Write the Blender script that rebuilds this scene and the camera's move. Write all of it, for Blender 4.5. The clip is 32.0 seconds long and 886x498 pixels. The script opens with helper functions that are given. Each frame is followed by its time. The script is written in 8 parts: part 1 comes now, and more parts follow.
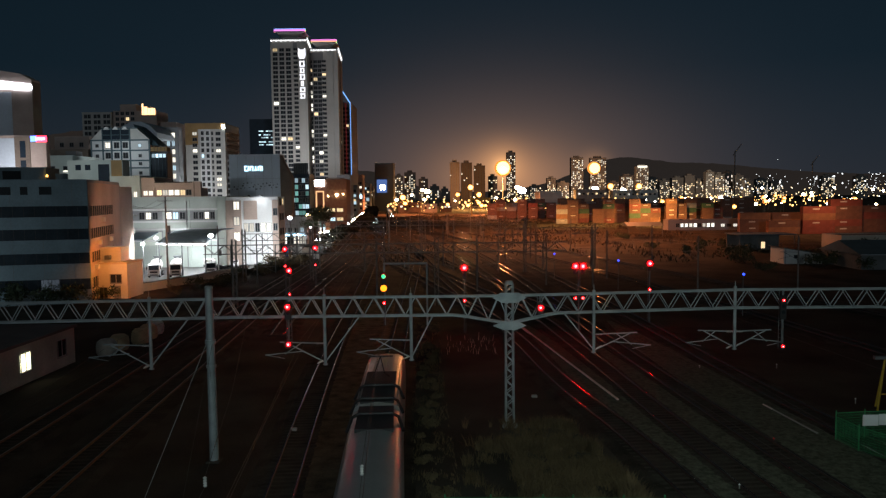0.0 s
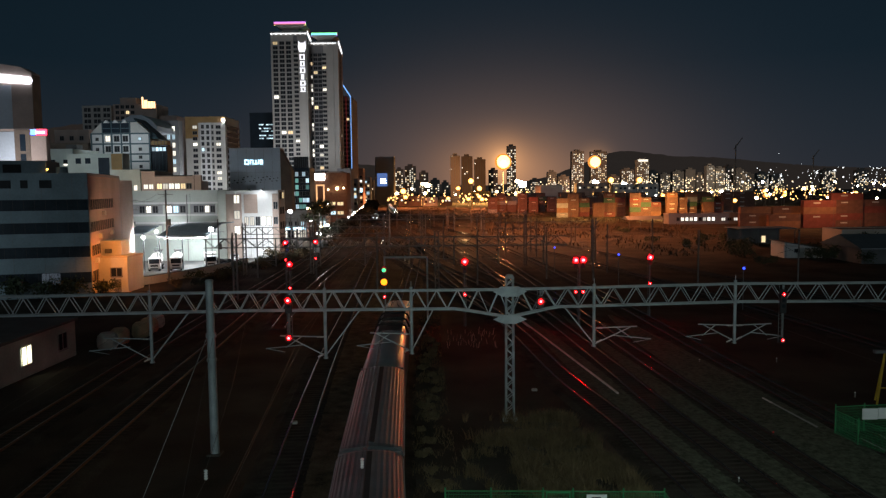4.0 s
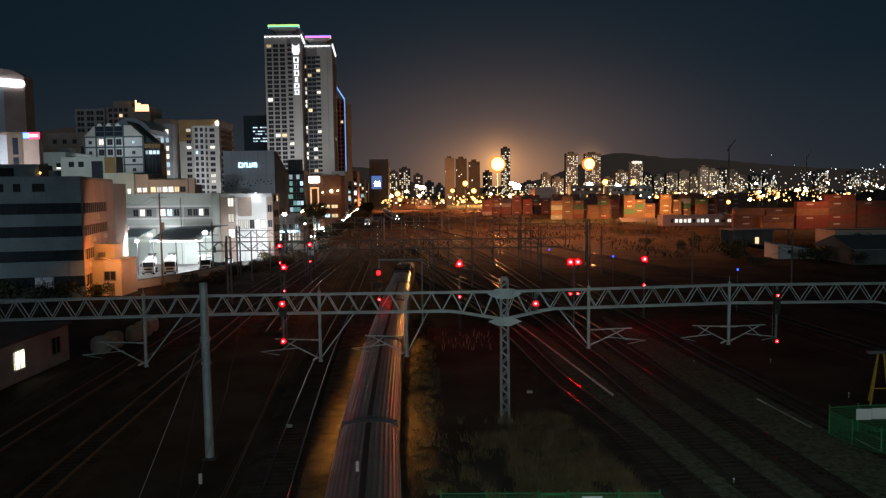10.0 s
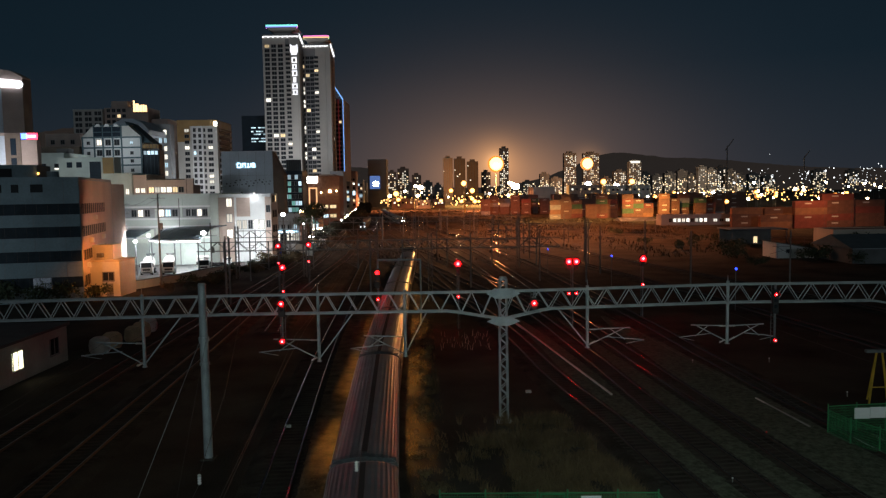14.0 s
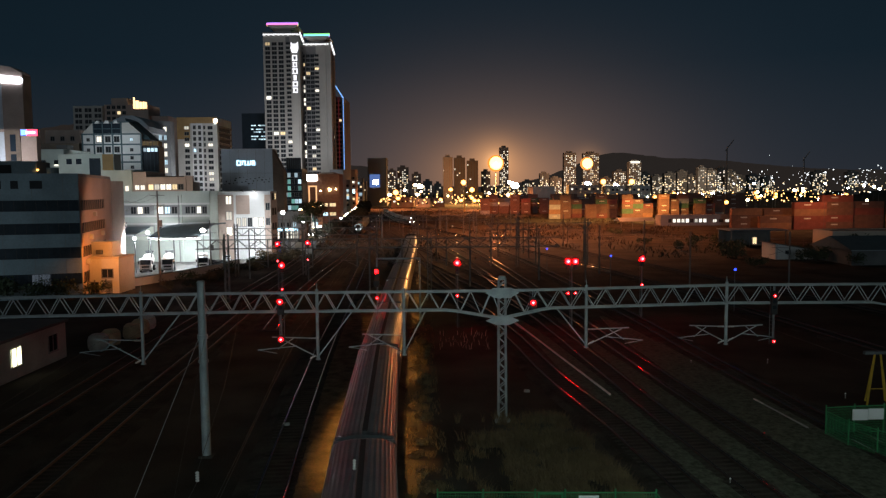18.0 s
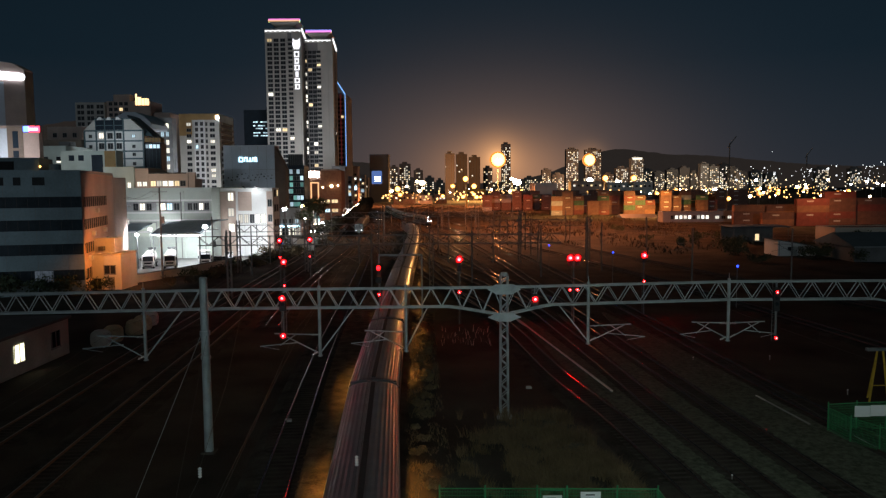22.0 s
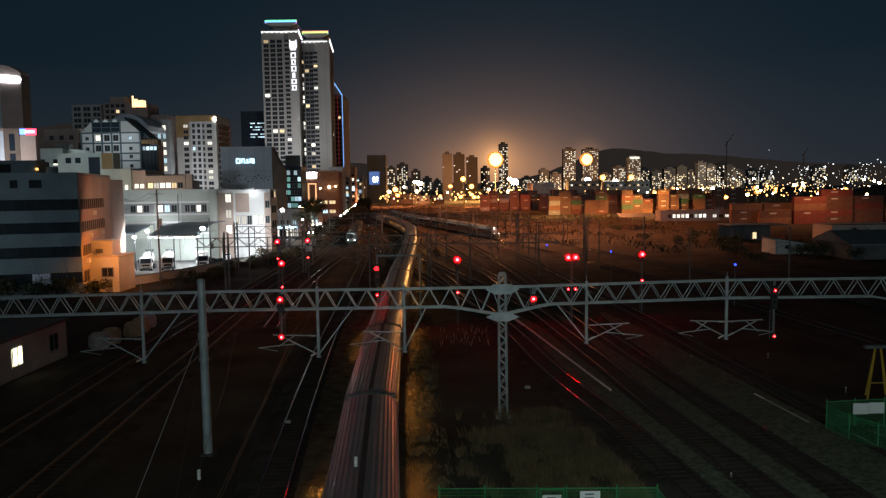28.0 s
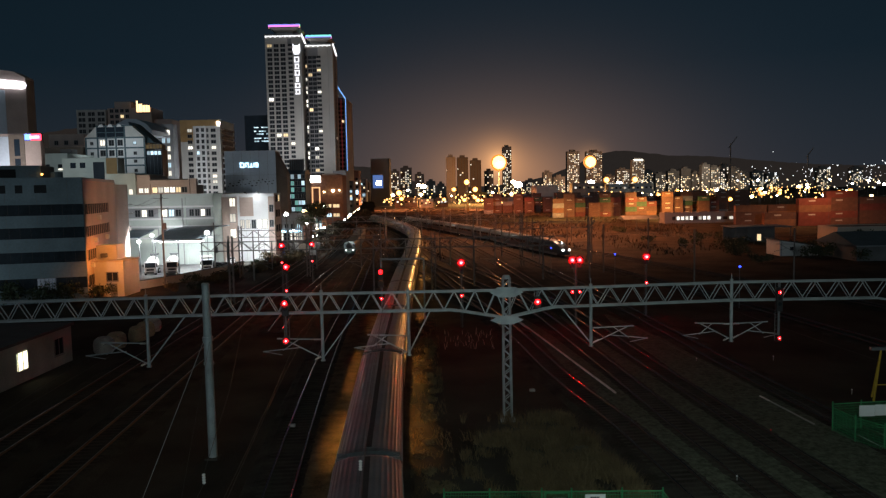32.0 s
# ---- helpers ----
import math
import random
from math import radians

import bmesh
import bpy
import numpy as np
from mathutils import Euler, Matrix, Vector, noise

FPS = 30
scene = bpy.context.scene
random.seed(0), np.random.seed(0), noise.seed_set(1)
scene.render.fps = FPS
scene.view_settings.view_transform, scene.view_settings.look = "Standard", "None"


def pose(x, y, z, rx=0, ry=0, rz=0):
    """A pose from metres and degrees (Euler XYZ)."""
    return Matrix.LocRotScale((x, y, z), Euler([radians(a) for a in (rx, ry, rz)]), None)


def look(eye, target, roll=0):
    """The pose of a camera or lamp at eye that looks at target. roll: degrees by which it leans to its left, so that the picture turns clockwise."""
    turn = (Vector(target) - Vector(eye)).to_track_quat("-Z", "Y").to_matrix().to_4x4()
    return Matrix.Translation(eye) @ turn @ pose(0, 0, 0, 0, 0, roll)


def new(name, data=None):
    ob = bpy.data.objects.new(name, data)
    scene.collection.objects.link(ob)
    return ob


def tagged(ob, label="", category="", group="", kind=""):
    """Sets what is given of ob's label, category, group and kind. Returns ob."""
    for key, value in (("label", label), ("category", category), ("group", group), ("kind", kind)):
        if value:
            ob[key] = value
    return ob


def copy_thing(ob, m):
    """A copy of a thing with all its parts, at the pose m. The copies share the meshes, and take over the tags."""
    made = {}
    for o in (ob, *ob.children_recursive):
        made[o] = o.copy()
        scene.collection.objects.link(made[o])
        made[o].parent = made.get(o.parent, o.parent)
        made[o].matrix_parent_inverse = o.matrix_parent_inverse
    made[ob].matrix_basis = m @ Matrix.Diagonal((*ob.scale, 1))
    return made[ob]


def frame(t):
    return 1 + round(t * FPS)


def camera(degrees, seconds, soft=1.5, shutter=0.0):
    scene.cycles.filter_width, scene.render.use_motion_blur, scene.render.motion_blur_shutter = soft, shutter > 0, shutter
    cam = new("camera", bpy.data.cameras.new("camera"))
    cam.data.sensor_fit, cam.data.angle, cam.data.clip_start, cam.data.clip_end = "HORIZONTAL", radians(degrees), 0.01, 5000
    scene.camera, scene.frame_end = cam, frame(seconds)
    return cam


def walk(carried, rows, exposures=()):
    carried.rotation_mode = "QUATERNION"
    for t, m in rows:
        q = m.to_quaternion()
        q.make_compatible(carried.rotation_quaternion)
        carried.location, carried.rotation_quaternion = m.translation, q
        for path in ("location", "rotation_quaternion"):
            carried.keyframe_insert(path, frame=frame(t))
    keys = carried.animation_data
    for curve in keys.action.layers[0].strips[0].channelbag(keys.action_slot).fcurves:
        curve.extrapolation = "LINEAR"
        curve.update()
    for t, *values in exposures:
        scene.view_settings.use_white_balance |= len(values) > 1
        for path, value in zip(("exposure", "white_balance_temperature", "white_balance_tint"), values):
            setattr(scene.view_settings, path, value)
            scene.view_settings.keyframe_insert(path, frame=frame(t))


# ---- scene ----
# The camera stands on a bridge, held by hand: it only sways a little.
EYE = Vector((0.0, 0.0, 16.0))


def sway(t, yaw, down, roll):
    """One row of the camera's path: the way it faces, in degrees."""
    a, b = radians(yaw), radians(down)
    way = Vector((-math.sin(a) * math.cos(b), math.cos(a) * math.cos(b), -math.sin(b)))
    return t, look(EYE, EYE + way * 100, roll)


cam = camera(2 * math.degrees(math.atan(784 / 1305)), 32.0, soft=1.3)
walk(cam, [sway(*row) for row in (
    (0, 0.55, 4.14, -0.63), (0.5, 0.54, 4.18, -0.59), (1, 0.54, 4.29, -0.61), (1.5, 0.57, 4.38, -0.63), (2, 0.61, 4.45, -0.68),
    (2.5, 0.61, 4.52, -0.56), (3, 0.59, 4.62, -0.53), (3.5, 0.61, 4.64, -0.57), (5.5, 0.49, 4.53, -0.66), (6, 0.48, 4.61, -0.66),
    (6.5, 0.46, 4.62, -0.67), (7, 0.42, 4.68, -0.55), (7.5, 0.35, 4.73, -0.51), (8, 0.35, 4.75, -0.52), (8.5, 0.30, 4.69, -0.74),
    (9, 0.21, 4.58, -0.56), (9.5, 0.18, 4.37, -0.63), (10, 0.16, 4.44, -0.76), (10.5, 0.09, 4.52, -0.87), (11, 0.11, 4.53, -0.89),
    (11.5, 0.03, 4.52, -0.85), (12, 0.06, 4.49, -0.99), (12.5, 0.05, 4.49, -0.94), (13, 0.01, 4.53, -0.94), (13.5, 0.05, 4.52, -0.88),
    (14, 0.05, 4.45, -0.87), (14.5, 0.06, 4.46, -0.57), (16.5, 0.11, 4.45, -0.74), (17, 0.11, 4.45, -0.80), (17.5, 0.06, 4.49, -0.61),
    (18, -0.00, 4.53, -0.50), (18.5, 0.03, 4.58, -0.59), (19, -0.00, 4.64, -0.60), (19.5, 0.00, 4.68, -0.38), (20, 0.01, 4.70, -0.34),
    (20.5, 0.02, 4.71, -0.11), (21, 0.05, 4.68, -0.37), (21.5, 0.10, 4.73, -0.51), (22, 0.16, 4.80, -0.51), (22.5, 0.14, 4.86, -0.66),
    (23, 0.07, 4.97, -0.69), (23.5, 0.06, 4.98, -0.81), (24, 0.08, 4.97, -0.91), (24.5, 0.03, 4.92, -0.94), (25, 0.01, 4.92, -0.77),
    (25.5, 0.00, 4.90, -0.86), (27.5, -0.01, 4.79, -0.83), (28, -0.00, 4.78, -0.85), (28.5, 0.03, 4.72, -1.01), (29, 0.04, 4.66, -0.81),
    (29.5, 0.03, 4.67, -0.77), (30, 0.05, 4.65, -0.84), (30.5, 0.12, 4.60, -0.92), (31, 0.22, 4.52, -1.14), (31.5, 0.31, 4.48, -1.34),
    (32, 0.30, 4.53, -1.11),
)])

# ---- night sky, with the glow of the harbour low in it ----
world = bpy.data.worlds.new("night_sky")
scene.world = world
world.use_nodes = True
wn, wl = world.node_tree.nodes, world.node_tree.links
wn.clear()


def wnode(kind, **values):
    n = wn.new(kind)
    for k, v in values.items():
        n.inputs[int(k[1:])].default_value = v
    return n


w_out = wn.new("ShaderNodeOutputWorld")
w_bg = wn.new("ShaderNodeBackground")
w_co = wn.new("ShaderNodeTexCoord")
w_nrm = wn.new("ShaderNodeVectorMath")
w_nrm.operation = "NORMALIZE"
w_sep = wn.new("ShaderNodeSeparateXYZ")
w_ramp = wn.new("ShaderNodeValToRGB")
w_dot = wn.new("ShaderNodeVectorMath")
w_dot.operation = "DOT_PRODUCT"
w_dot.inputs[1].default_value = Vector((0.060, 1.0, 0.030)).normalized()
w_add = wn.new("ShaderNodeMix")
w_add.data_type, w_add.blend_type = "RGBA", "ADD"
w_add.inputs[0].default_value = 1.0
wl.new(w_co.outputs["Generated"], w_nrm.inputs[0])
wl.new(w_nrm.outputs[0], w_sep.inputs[0])
wl.new(w_sep.outputs["Z"], w_ramp.inputs[0])
# the glow hugs the horizon: wider than high
w_flat, w_flat_n = wn.new("ShaderNodeVectorMath"), wn.new("ShaderNodeVectorMath")
w_flat.operation, w_flat_n.operation = "MULTIPLY", "NORMALIZE"
w_flat.inputs[1].default_value = (0.8, 1.0, 1.45)
wl.new(w_nrm.outputs[0], w_flat.inputs[0]), wl.new(w_flat.outputs[0], w_flat_n.inputs[0])
wl.new(w_flat_n.outputs[0], w_dot.inputs[0])
w_front = wn.new("ShaderNodeMath")
w_front.operation = "MAXIMUM"
w_front.inputs[1].default_value = 0.0
wl.new(w_dot.outputs["Value"], w_front.inputs[0])
wl.new(w_ramp.outputs[0], w_add.inputs[6])
# three soft lobes of light over the harbour: a core, a halo and a wide veil
w_sum = None
for power, colour in ((480.0, (0.30, 0.132, 0.047)), (72.0, (0.104, 0.058, 0.036)), (11.5, (0.0066, 0.0084, 0.0122))):
    w_pow, w_scale = wn.new("ShaderNodeMath"), wn.new("ShaderNodeVectorMath")
    w_pow.operation, w_scale.operation = "POWER", "SCALE"
    w_pow.use_clamp = True
    w_pow.inputs[1].default_value = power
    w_scale.inputs[0].default_value = colour
    wl.new(w_front.outputs[0], w_pow.inputs[0]), wl.new(w_pow.outputs[0], w_scale.inputs["Scale"])
    if w_sum is None:
        w_sum = w_scale
    else:
        w_both = wn.new("ShaderNodeVectorMath")
        wl.new(w_sum.outputs[0], w_both.inputs[0]), wl.new(w_scale.outputs[0], w_both.inputs[1])
        w_sum = w_both
# tight lobes in the sky stand in for halos round the two flood masts
for way, power, colour in (((0.0720, 1.0, 0.0375), 2600.0, (0.34, 0.155, 0.050)), ((0.0720, 1.0, 0.0375), 16000.0, (0.55, 0.27, 0.09)), ((0.1955, 1.0, 0.0350), 6000.0, (0.20, 0.095, 0.034))):
    w_d, w_pow, w_scale, w_both = wn.new("ShaderNodeVectorMath"), wn.new("ShaderNodeMath"), wn.new("ShaderNodeVectorMath"), wn.new("ShaderNodeVectorMath")
    w_d.operation, w_pow.operation, w_scale.operation = "DOT_PRODUCT", "POWER", "SCALE"
    w_d.inputs[1].default_value = Vector(way).normalized()
    w_pow.use_clamp = True
    w_pow.inputs[1].default_value = power
    w_scale.inputs[0].default_value = colour
    w_max = wn.new("ShaderNodeMath")
    w_max.operation = "MAXIMUM"
    w_max.inputs[1].default_value = 0.0
    wl.new(w_nrm.outputs[0], w_d.inputs[0]), wl.new(w_d.outputs["Value"], w_max.inputs[0]), wl.new(w_max.outputs[0], w_pow.inputs[0])
    wl.new(w_pow.outputs[0], w_scale.inputs["Scale"]), wl.new(w_sum.outputs[0], w_both.inputs[0]), wl.new(w_scale.outputs[0], w_both.inputs[1])
    w_sum = w_both
wl.new(w_sum.outputs[0], w_add.inputs[7])
wl.new(w_add.outputs[2], w_bg.inputs[0])
wl.new(w_bg.outputs[0], w_out.inputs[0])


def ramp_set(node, stops, mode="EASE"):
    ramp = node.color_ramp
    ramp.interpolation = mode
    while len(ramp.elements) > 1:
        ramp.elements.remove(ramp.elements[-1])
    ramp.elements[0].position, ramp.elements[0].color = stops[0][0], (*stops[0][1], 1)
    for p, c in stops[1:]:
        ramp.elements.new(p).color = (*c, 1)


ramp_set(w_ramp, [(0.0, (0.018, 0.021, 0.027)), (0.06, (0.0125, 0.0178, 0.0245)), (0.16, (0.0046, 0.0116, 0.0182)),
                  (0.35, (0.0034, 0.0094, 0.0150)), (0.55, (0.0085, 0.0120, 0.0130)), (1.0, (0.010, 0.013, 0.0130))], "LINEAR")
w_bg.inputs[1].default_value = 1.0


def lamp(name, kind, place, power, colour, size=1.0, target=None, spread=None):
    data = bpy.data.lights.new(name, kind)
    data.energy, data.color = power, colour
    if kind == "AREA":
        data.shape, data.size = "DISK", size
        if spread:
            data.spread = radians(spread)
    elif kind == "SUN":
        data.angle = radians(size)
    else:
        data.shadow_soft_size = size
    ob = new(name, data)
    ob.matrix_world = look(place, target or (place[0], place[1] + 0.01, 0))
    return ob


# added, unseen: a rear fill sun, and two lamps assumed for the bridge's street lighting
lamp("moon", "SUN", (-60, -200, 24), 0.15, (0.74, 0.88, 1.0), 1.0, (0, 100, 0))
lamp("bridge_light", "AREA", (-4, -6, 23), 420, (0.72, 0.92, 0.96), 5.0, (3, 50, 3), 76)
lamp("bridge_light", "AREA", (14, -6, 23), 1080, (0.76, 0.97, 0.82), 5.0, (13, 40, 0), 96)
DEEP_SODIUM = (1.0, 0.26, 0.08)
SODIUM, WHITE = (1.0, 0.46, 0.12), (0.93, 0.97, 1.0)
# floodlit loading yard, unseen lamps added to brighten the town, and the sodium lamps
lamp("lot_flood", "AREA", (-54, 153, 6.6), 1700, WHITE, 6.0, (-55, 153.1, 0))
lamp("lot_flood", "AREA", (-61.6, 146.5, 7.2), 1500, WHITE, 2.0, (-64, 161, 0))
lamp("lot_flood", "AREA", (-62, 158, 9.8), 550, WHITE, 5.0, (-63, 170, 10))
lamp("wing_flood", "AREA", (-44.6, 174.0, 16.4), 150, WHITE, 0.6, (-45.2, 176.3, 12))
lamp("canopy_light", "AREA", (-55, 157, 5.5), 1900, WHITE, 5.0, (-55, 170, 3.5))
lamp("yard_flood", "AREA", (-42, 168, 7), 1000, WHITE, 2.0, (-46, 176, 3))
lamp("street_light", "AREA", (-98, 455, 30), 13000, (0.92, 0.95, 1.0), 14.0, (-98, 500, 80))
lamp("street_light", "AREA", (-74, 92, 9), 420, (0.72, 0.90, 1.0), 4.0, (-72, 113, 9))
lamp("street_light", "AREA", (-66, 420, 10), 4200, (1.0, 0.66, 0.44), 20.0, (-82, 500, 22))
lamp("street_light", "AREA", (-100, 300, 12), 6000, (0.95, 0.97, 1.0), 12.0, (-104, 330, 30))
lamp("street_light", "AREA", (-112, 246, 33), 850, (0.85, 0.95, 1.0), 8.0, (-116, 262, 32))
lamp("street_light", "AREA", (-92, 150, 20), 1700, (0.96, 0.95, 1.0), 6.0, (-103, 172, 32))
lamp("street_light", "AREA", (-84, 198, 15), 1500, (1.0, 0.84, 0.68), 5.0, (-86, 216, 19))
lamp("street_light", "AREA", (-110, 205, 26), 1700, (0.86, 0.95, 1.0), 5.0, (-114, 235, 25))
lamp("street_light", "AREA", (-41, 190, 9), 1500, WHITE, 3.0, (-41, 193, 0))
lamp("street_light", "AREA", (-41, 222, 9), 2600, (1.0, 0.95, 0.88), 4.0, (-40, 226, 0))
lamp("street_light", "AREA", (-52, 330, 9), 2200, (1.0, 0.60, 0.30), 6.0, (-56, 372, 14))


def down_light(name, place, power, colour, cone=150, size=3.0, target=None):
    """A spot lamp with no body, aimed down unless given a target."""
    ob = lamp(name, "SPOT", place, power, colour, size, target or (place[0], place[1] + 1, 0))
    ob.data.spot_size, ob.data.spot_blend = radians(cone), 0.5
    return ob


down_light("annex_lamp", (-50.5, 112.6, 8.2), 2900, (1.0, 0.30, 0.05), 120, 0.3, (-55.5, 120, 2.5))
# unseen lamp added to warm the office's side wall
down_light("side_lamp", (-43, 121, 13.0), 3800, (1.0, 0.46, 0.25), 95, 0.6, (-57.0, 124.5, 9.0))
down_light("harbour_flood", (60.5, 818, 48), 3000000, SODIUM, 165)
down_light("harbour_flood", (60.5, 820, 44), 250000, DEEP_SODIUM, 19, 5.0, (62, 150, 0))
# thin 2.4-degree beam, added to gild the long train's far roofs
down_light("harbour_flood", (60.5, 820, 47), 2000000, SODIUM, 2.4, 3.0, (-7.2, 150, 3))
down_light("harbour_flood", (136, 690, 40), 320000, DEEP_SODIUM, 22, 5.0, (100, 150, 0))
# added light with no mast of its own
down_light("harbour_flood", (100, 770, 40), 1500000, SODIUM, 165)
# unseen lamps added in front of the container stacks to light them
down_light("harbour_lamp", (112, 380, 22), 170000, SODIUM)
down_light("harbour_lamp", (62, 376, 22), 80000, SODIUM)
down_light("harbour_lamp", (142, 266, 22), 24000, (1.0, 0.40, 0.16))
down_light("harbour_lamp", (40, 455, 24), 80000, DEEP_SODIUM, 160)
# unseen lamps added to lift the dark ground and rails of the yard
down_light("yard_lamp", (32, 300, 45), 240000, DEEP_SODIUM, 150, 2.0)
down_light("yard_lamp", (22, 212, 42), 62000, (1.0, 0.48, 0.28), 150, 2.0)
down_light("yard_lamp", (80, 330, 45), 75000, DEEP_SODIUM, 150, 2.0)
down_light("yard_lamp", (40, 240, 40), 140000, DEEP_SODIUM, 150, 2.0)
down_light("yard_lamp", (-22, 350, 45), 25000, DEEP_SODIUM, 140, 2.0)
down_light("yard_lamp", (10, 500, 24), 110000, DEEP_SODIUM, 160)
down_light("yard_lamp", (-40, 640, 26), 320000, DEEP_SODIUM, 160)
down_light("yard_lamp", (30, 600, 26), 520000, DEEP_SODIUM, 160)
# unseen points added so the far walls take on an orange haze tint
lamp("shore_lamp", "POINT", (20, 1080, 30), 240000, (1.0, 0.44, 0.18), 5.0)
lamp("shore_lamp", "POINT", (270, 1380, 40), 330000, (1.0, 0.50, 0.24), 5.0)
lamp("shore_lamp", "POINT", (480, 1380, 40), 150000, (1.0, 0.78, 0.55), 5.0)

# ---- materials ----
def surface(name, colour, rough=0.7, metal=0.0, vary=0.25, scale=1.5, grain=14.0, bump=0.15, tone=None, random_tone=0.0, distance=0.02, gloss=0.5):
    """A painted, mineral or metal surface: stains at one scale, grain at a finer one, and relief from both."""
    m = bpy.data.materials.new(name)
    m.use_nodes = True
    n, l = m.node_tree.nodes, m.node_tree.links
    b = n["Principled BSDF"]
    co = n.new("ShaderNodeTexCoord")
    big, fine = n.new("ShaderNodeTexNoise"), n.new("ShaderNodeTexNoise")
    big.inputs["Scale"].default_value, big.inputs["Detail"].default_value = scale, 5
    fine.inputs["Scale"].default_value, fine.inputs["Detail"].default_value = grain, 3
    l.new(co.outputs["Object"], big.inputs["Vector"]), l.new(co.outputs["Object"], fine.inputs["Vector"])
    both = n.new("ShaderNodeMath")
    both.operation = "MULTIPLY_ADD"
    both.inputs[1].default_value = 0.45
    l.new(fine.outputs["Fac"], both.inputs[0]), l.new(big.outputs["Fac"], both.inputs[2])
    value = both.outputs[0]
    if random_tone:
        info, more = n.new("ShaderNodeObjectInfo"), n.new("ShaderNodeMath")
        more.operation = "MULTIPLY_ADD"
        more.inputs[1].default_value = random_tone
        l.new(info.outputs["Random"], more.inputs[0]), l.new(value, more.inputs[2])
        value = more.outputs[0]
    ramp = n.new("ShaderNodeValToRGB")
    dark = [c * (1 - vary) for c in colour]
    light = tone or [min(1, c * (1 + vary)) for c in colour]
    ramp.color_ramp.elements[0].position, ramp.color_ramp.elements[0].color = 0.45, (*dark, 1)
    ramp.color_ramp.elements[1].position, ramp.color_ramp.elements[1].color = 1.0 + random_tone * 0.6, (*light, 1)
    l.new(value, ramp.inputs[0]), l.new(ramp.outputs[0], b.inputs["Base Color"])
    b.inputs["Roughness"].default_value, b.inputs["Metallic"].default_value = rough, metal
    b.inputs["Specular IOR Level"].default_value = gloss
    if bump:
        bp = n.new("ShaderNodeBump")
        bp.inputs["Strength"].default_value, bp.inputs["Distance"].default_value = bump, distance
        l.new(both.outputs[0], bp.inputs["Height"]), l.new(bp.outputs[0], b.inputs["Normal"])
    return m


def glow(name, colour, strength, lights=True, vary=0.0, scale=0.8):
    m = bpy.data.materials.new(name)
    m.use_nodes = True
    n, l = m.node_tree.nodes, m.node_tree.links
    b = n["Principled BSDF"]
    b.inputs["Base Color"].default_value = (0.02, 0.02, 0.02, 1)
    b.inputs["Emission Color"].default_value = (*colour, 1)
    b.inputs["Emission Strength"].default_value = strength
    if vary:
        info, mul = n.new("ShaderNodeObjectInfo"), n.new("ShaderNodeMapRange")
        mul.inputs["To Min"].default_value, mul.inputs["To Max"].default_value = strength * (1 - vary), strength * (1 + vary)
        l.new(info.outputs["Random"], mul.inputs["Value"]), l.new(mul.outputs[0], b.inputs["Emission Strength"])
    m.cycles.emission_sampling = "FRONT" if lights else "NONE"
    return m


def glass(name, colour=(0.02, 0.025, 0.03), rough=0.08):
    m = surface(name, colour, rough, 0.0, 0.3, 0.3, 2.0, 0.02)
    return m


GALV = surface("galvanised_steel", (0.31, 0.345, 0.355), 0.55, 0.25, 0.3, 1.2, 18)
GALV_DARK = surface("weathered_galvanised_steel", (0.13, 0.14, 0.145), 0.6, 0.3, 0.35, 1.2, 18)
CONCRETE = surface("concrete", (0.30, 0.30, 0.29), 0.85, 0, 0.25, 0.5, 8)
PALE_CONCRETE = surface("pale_concrete", (0.62, 0.60, 0.57), 0.85, 0, 0.25, 0.5, 8)
BALLAST = surface("ballast_soil", (0.046, 0.041, 0.034), 0.95, 0, 0.75, 0.12, 11.0, 1.0, None, 0, 0.10, 0.08)
GRAVEL = surface("track_ballast", (0.040, 0.038, 0.032), 0.95, 0, 0.75, 0.5, 12.0, 1.0, None, 0, 0.10, 0.08)
# pale gravel; the green of the cool lighting is put into its tone
PALE_GRAVEL = surface("pale_shoulder_gravel", (0.088, 0.104, 0.078), 0.95, 0, 0.6, 3.0, 9.0, 1.0, None, 0, 0.08, 0.08)
# paler than the track bed, so the strip beside the lit windows reads brighter
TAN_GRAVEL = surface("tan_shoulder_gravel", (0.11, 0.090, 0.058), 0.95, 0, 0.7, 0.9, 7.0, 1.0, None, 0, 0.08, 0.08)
SLEEPER = surface("sleeper_concrete", (0.041, 0.038, 0.033), 0.95, 0, 0.5, 1.0, 9, 0.3, None, 0.3, 0.02, 0.15)
RAIL = surface("polished_rail", (0.42, 0.40, 0.38), 0.17, 1.0, 0.15, 0.4, 6, 0.05)
DULL_RAIL = surface("dull_rail", (0.20, 0.19, 0.18), 0.42, 0.8, 0.3, 0.6, 8, 0.1)
RUST = surface("rusty_rail_side", (0.045, 0.027, 0.018), 0.8, 0.2, 0.4, 3, 20)
BLACK = surface("black_steel", (0.012, 0.012, 0.013), 0.55, 0, 0.3, 2, 12)
CABLE = surface("copper_cable", (0.05, 0.048, 0.046), 0.6, 0.2, 0.2, 3, 10)
PORCELAIN = surface("insulator_porcelain", (0.62, 0.62, 0.60), 0.25, 0, 0.1, 4, 20, 0.02)
TRAIN_ROOF = surface("ribbed_roof_steel", (0.066, 0.072, 0.080), 0.36, 0.0, 0.4, 0.5, 5, 0.06)
TRAIN_WHITE = surface("white_loco_paint", (0.16, 0.168, 0.175), 0.30, 0.0, 0.16, 0.5, 5, 0.04)
TRAIN_SIDE = surface("coach_side_paint", (0.11, 0.095, 0.095), 0.4, 0.2, 0.2, 0.6, 6, 0.05)
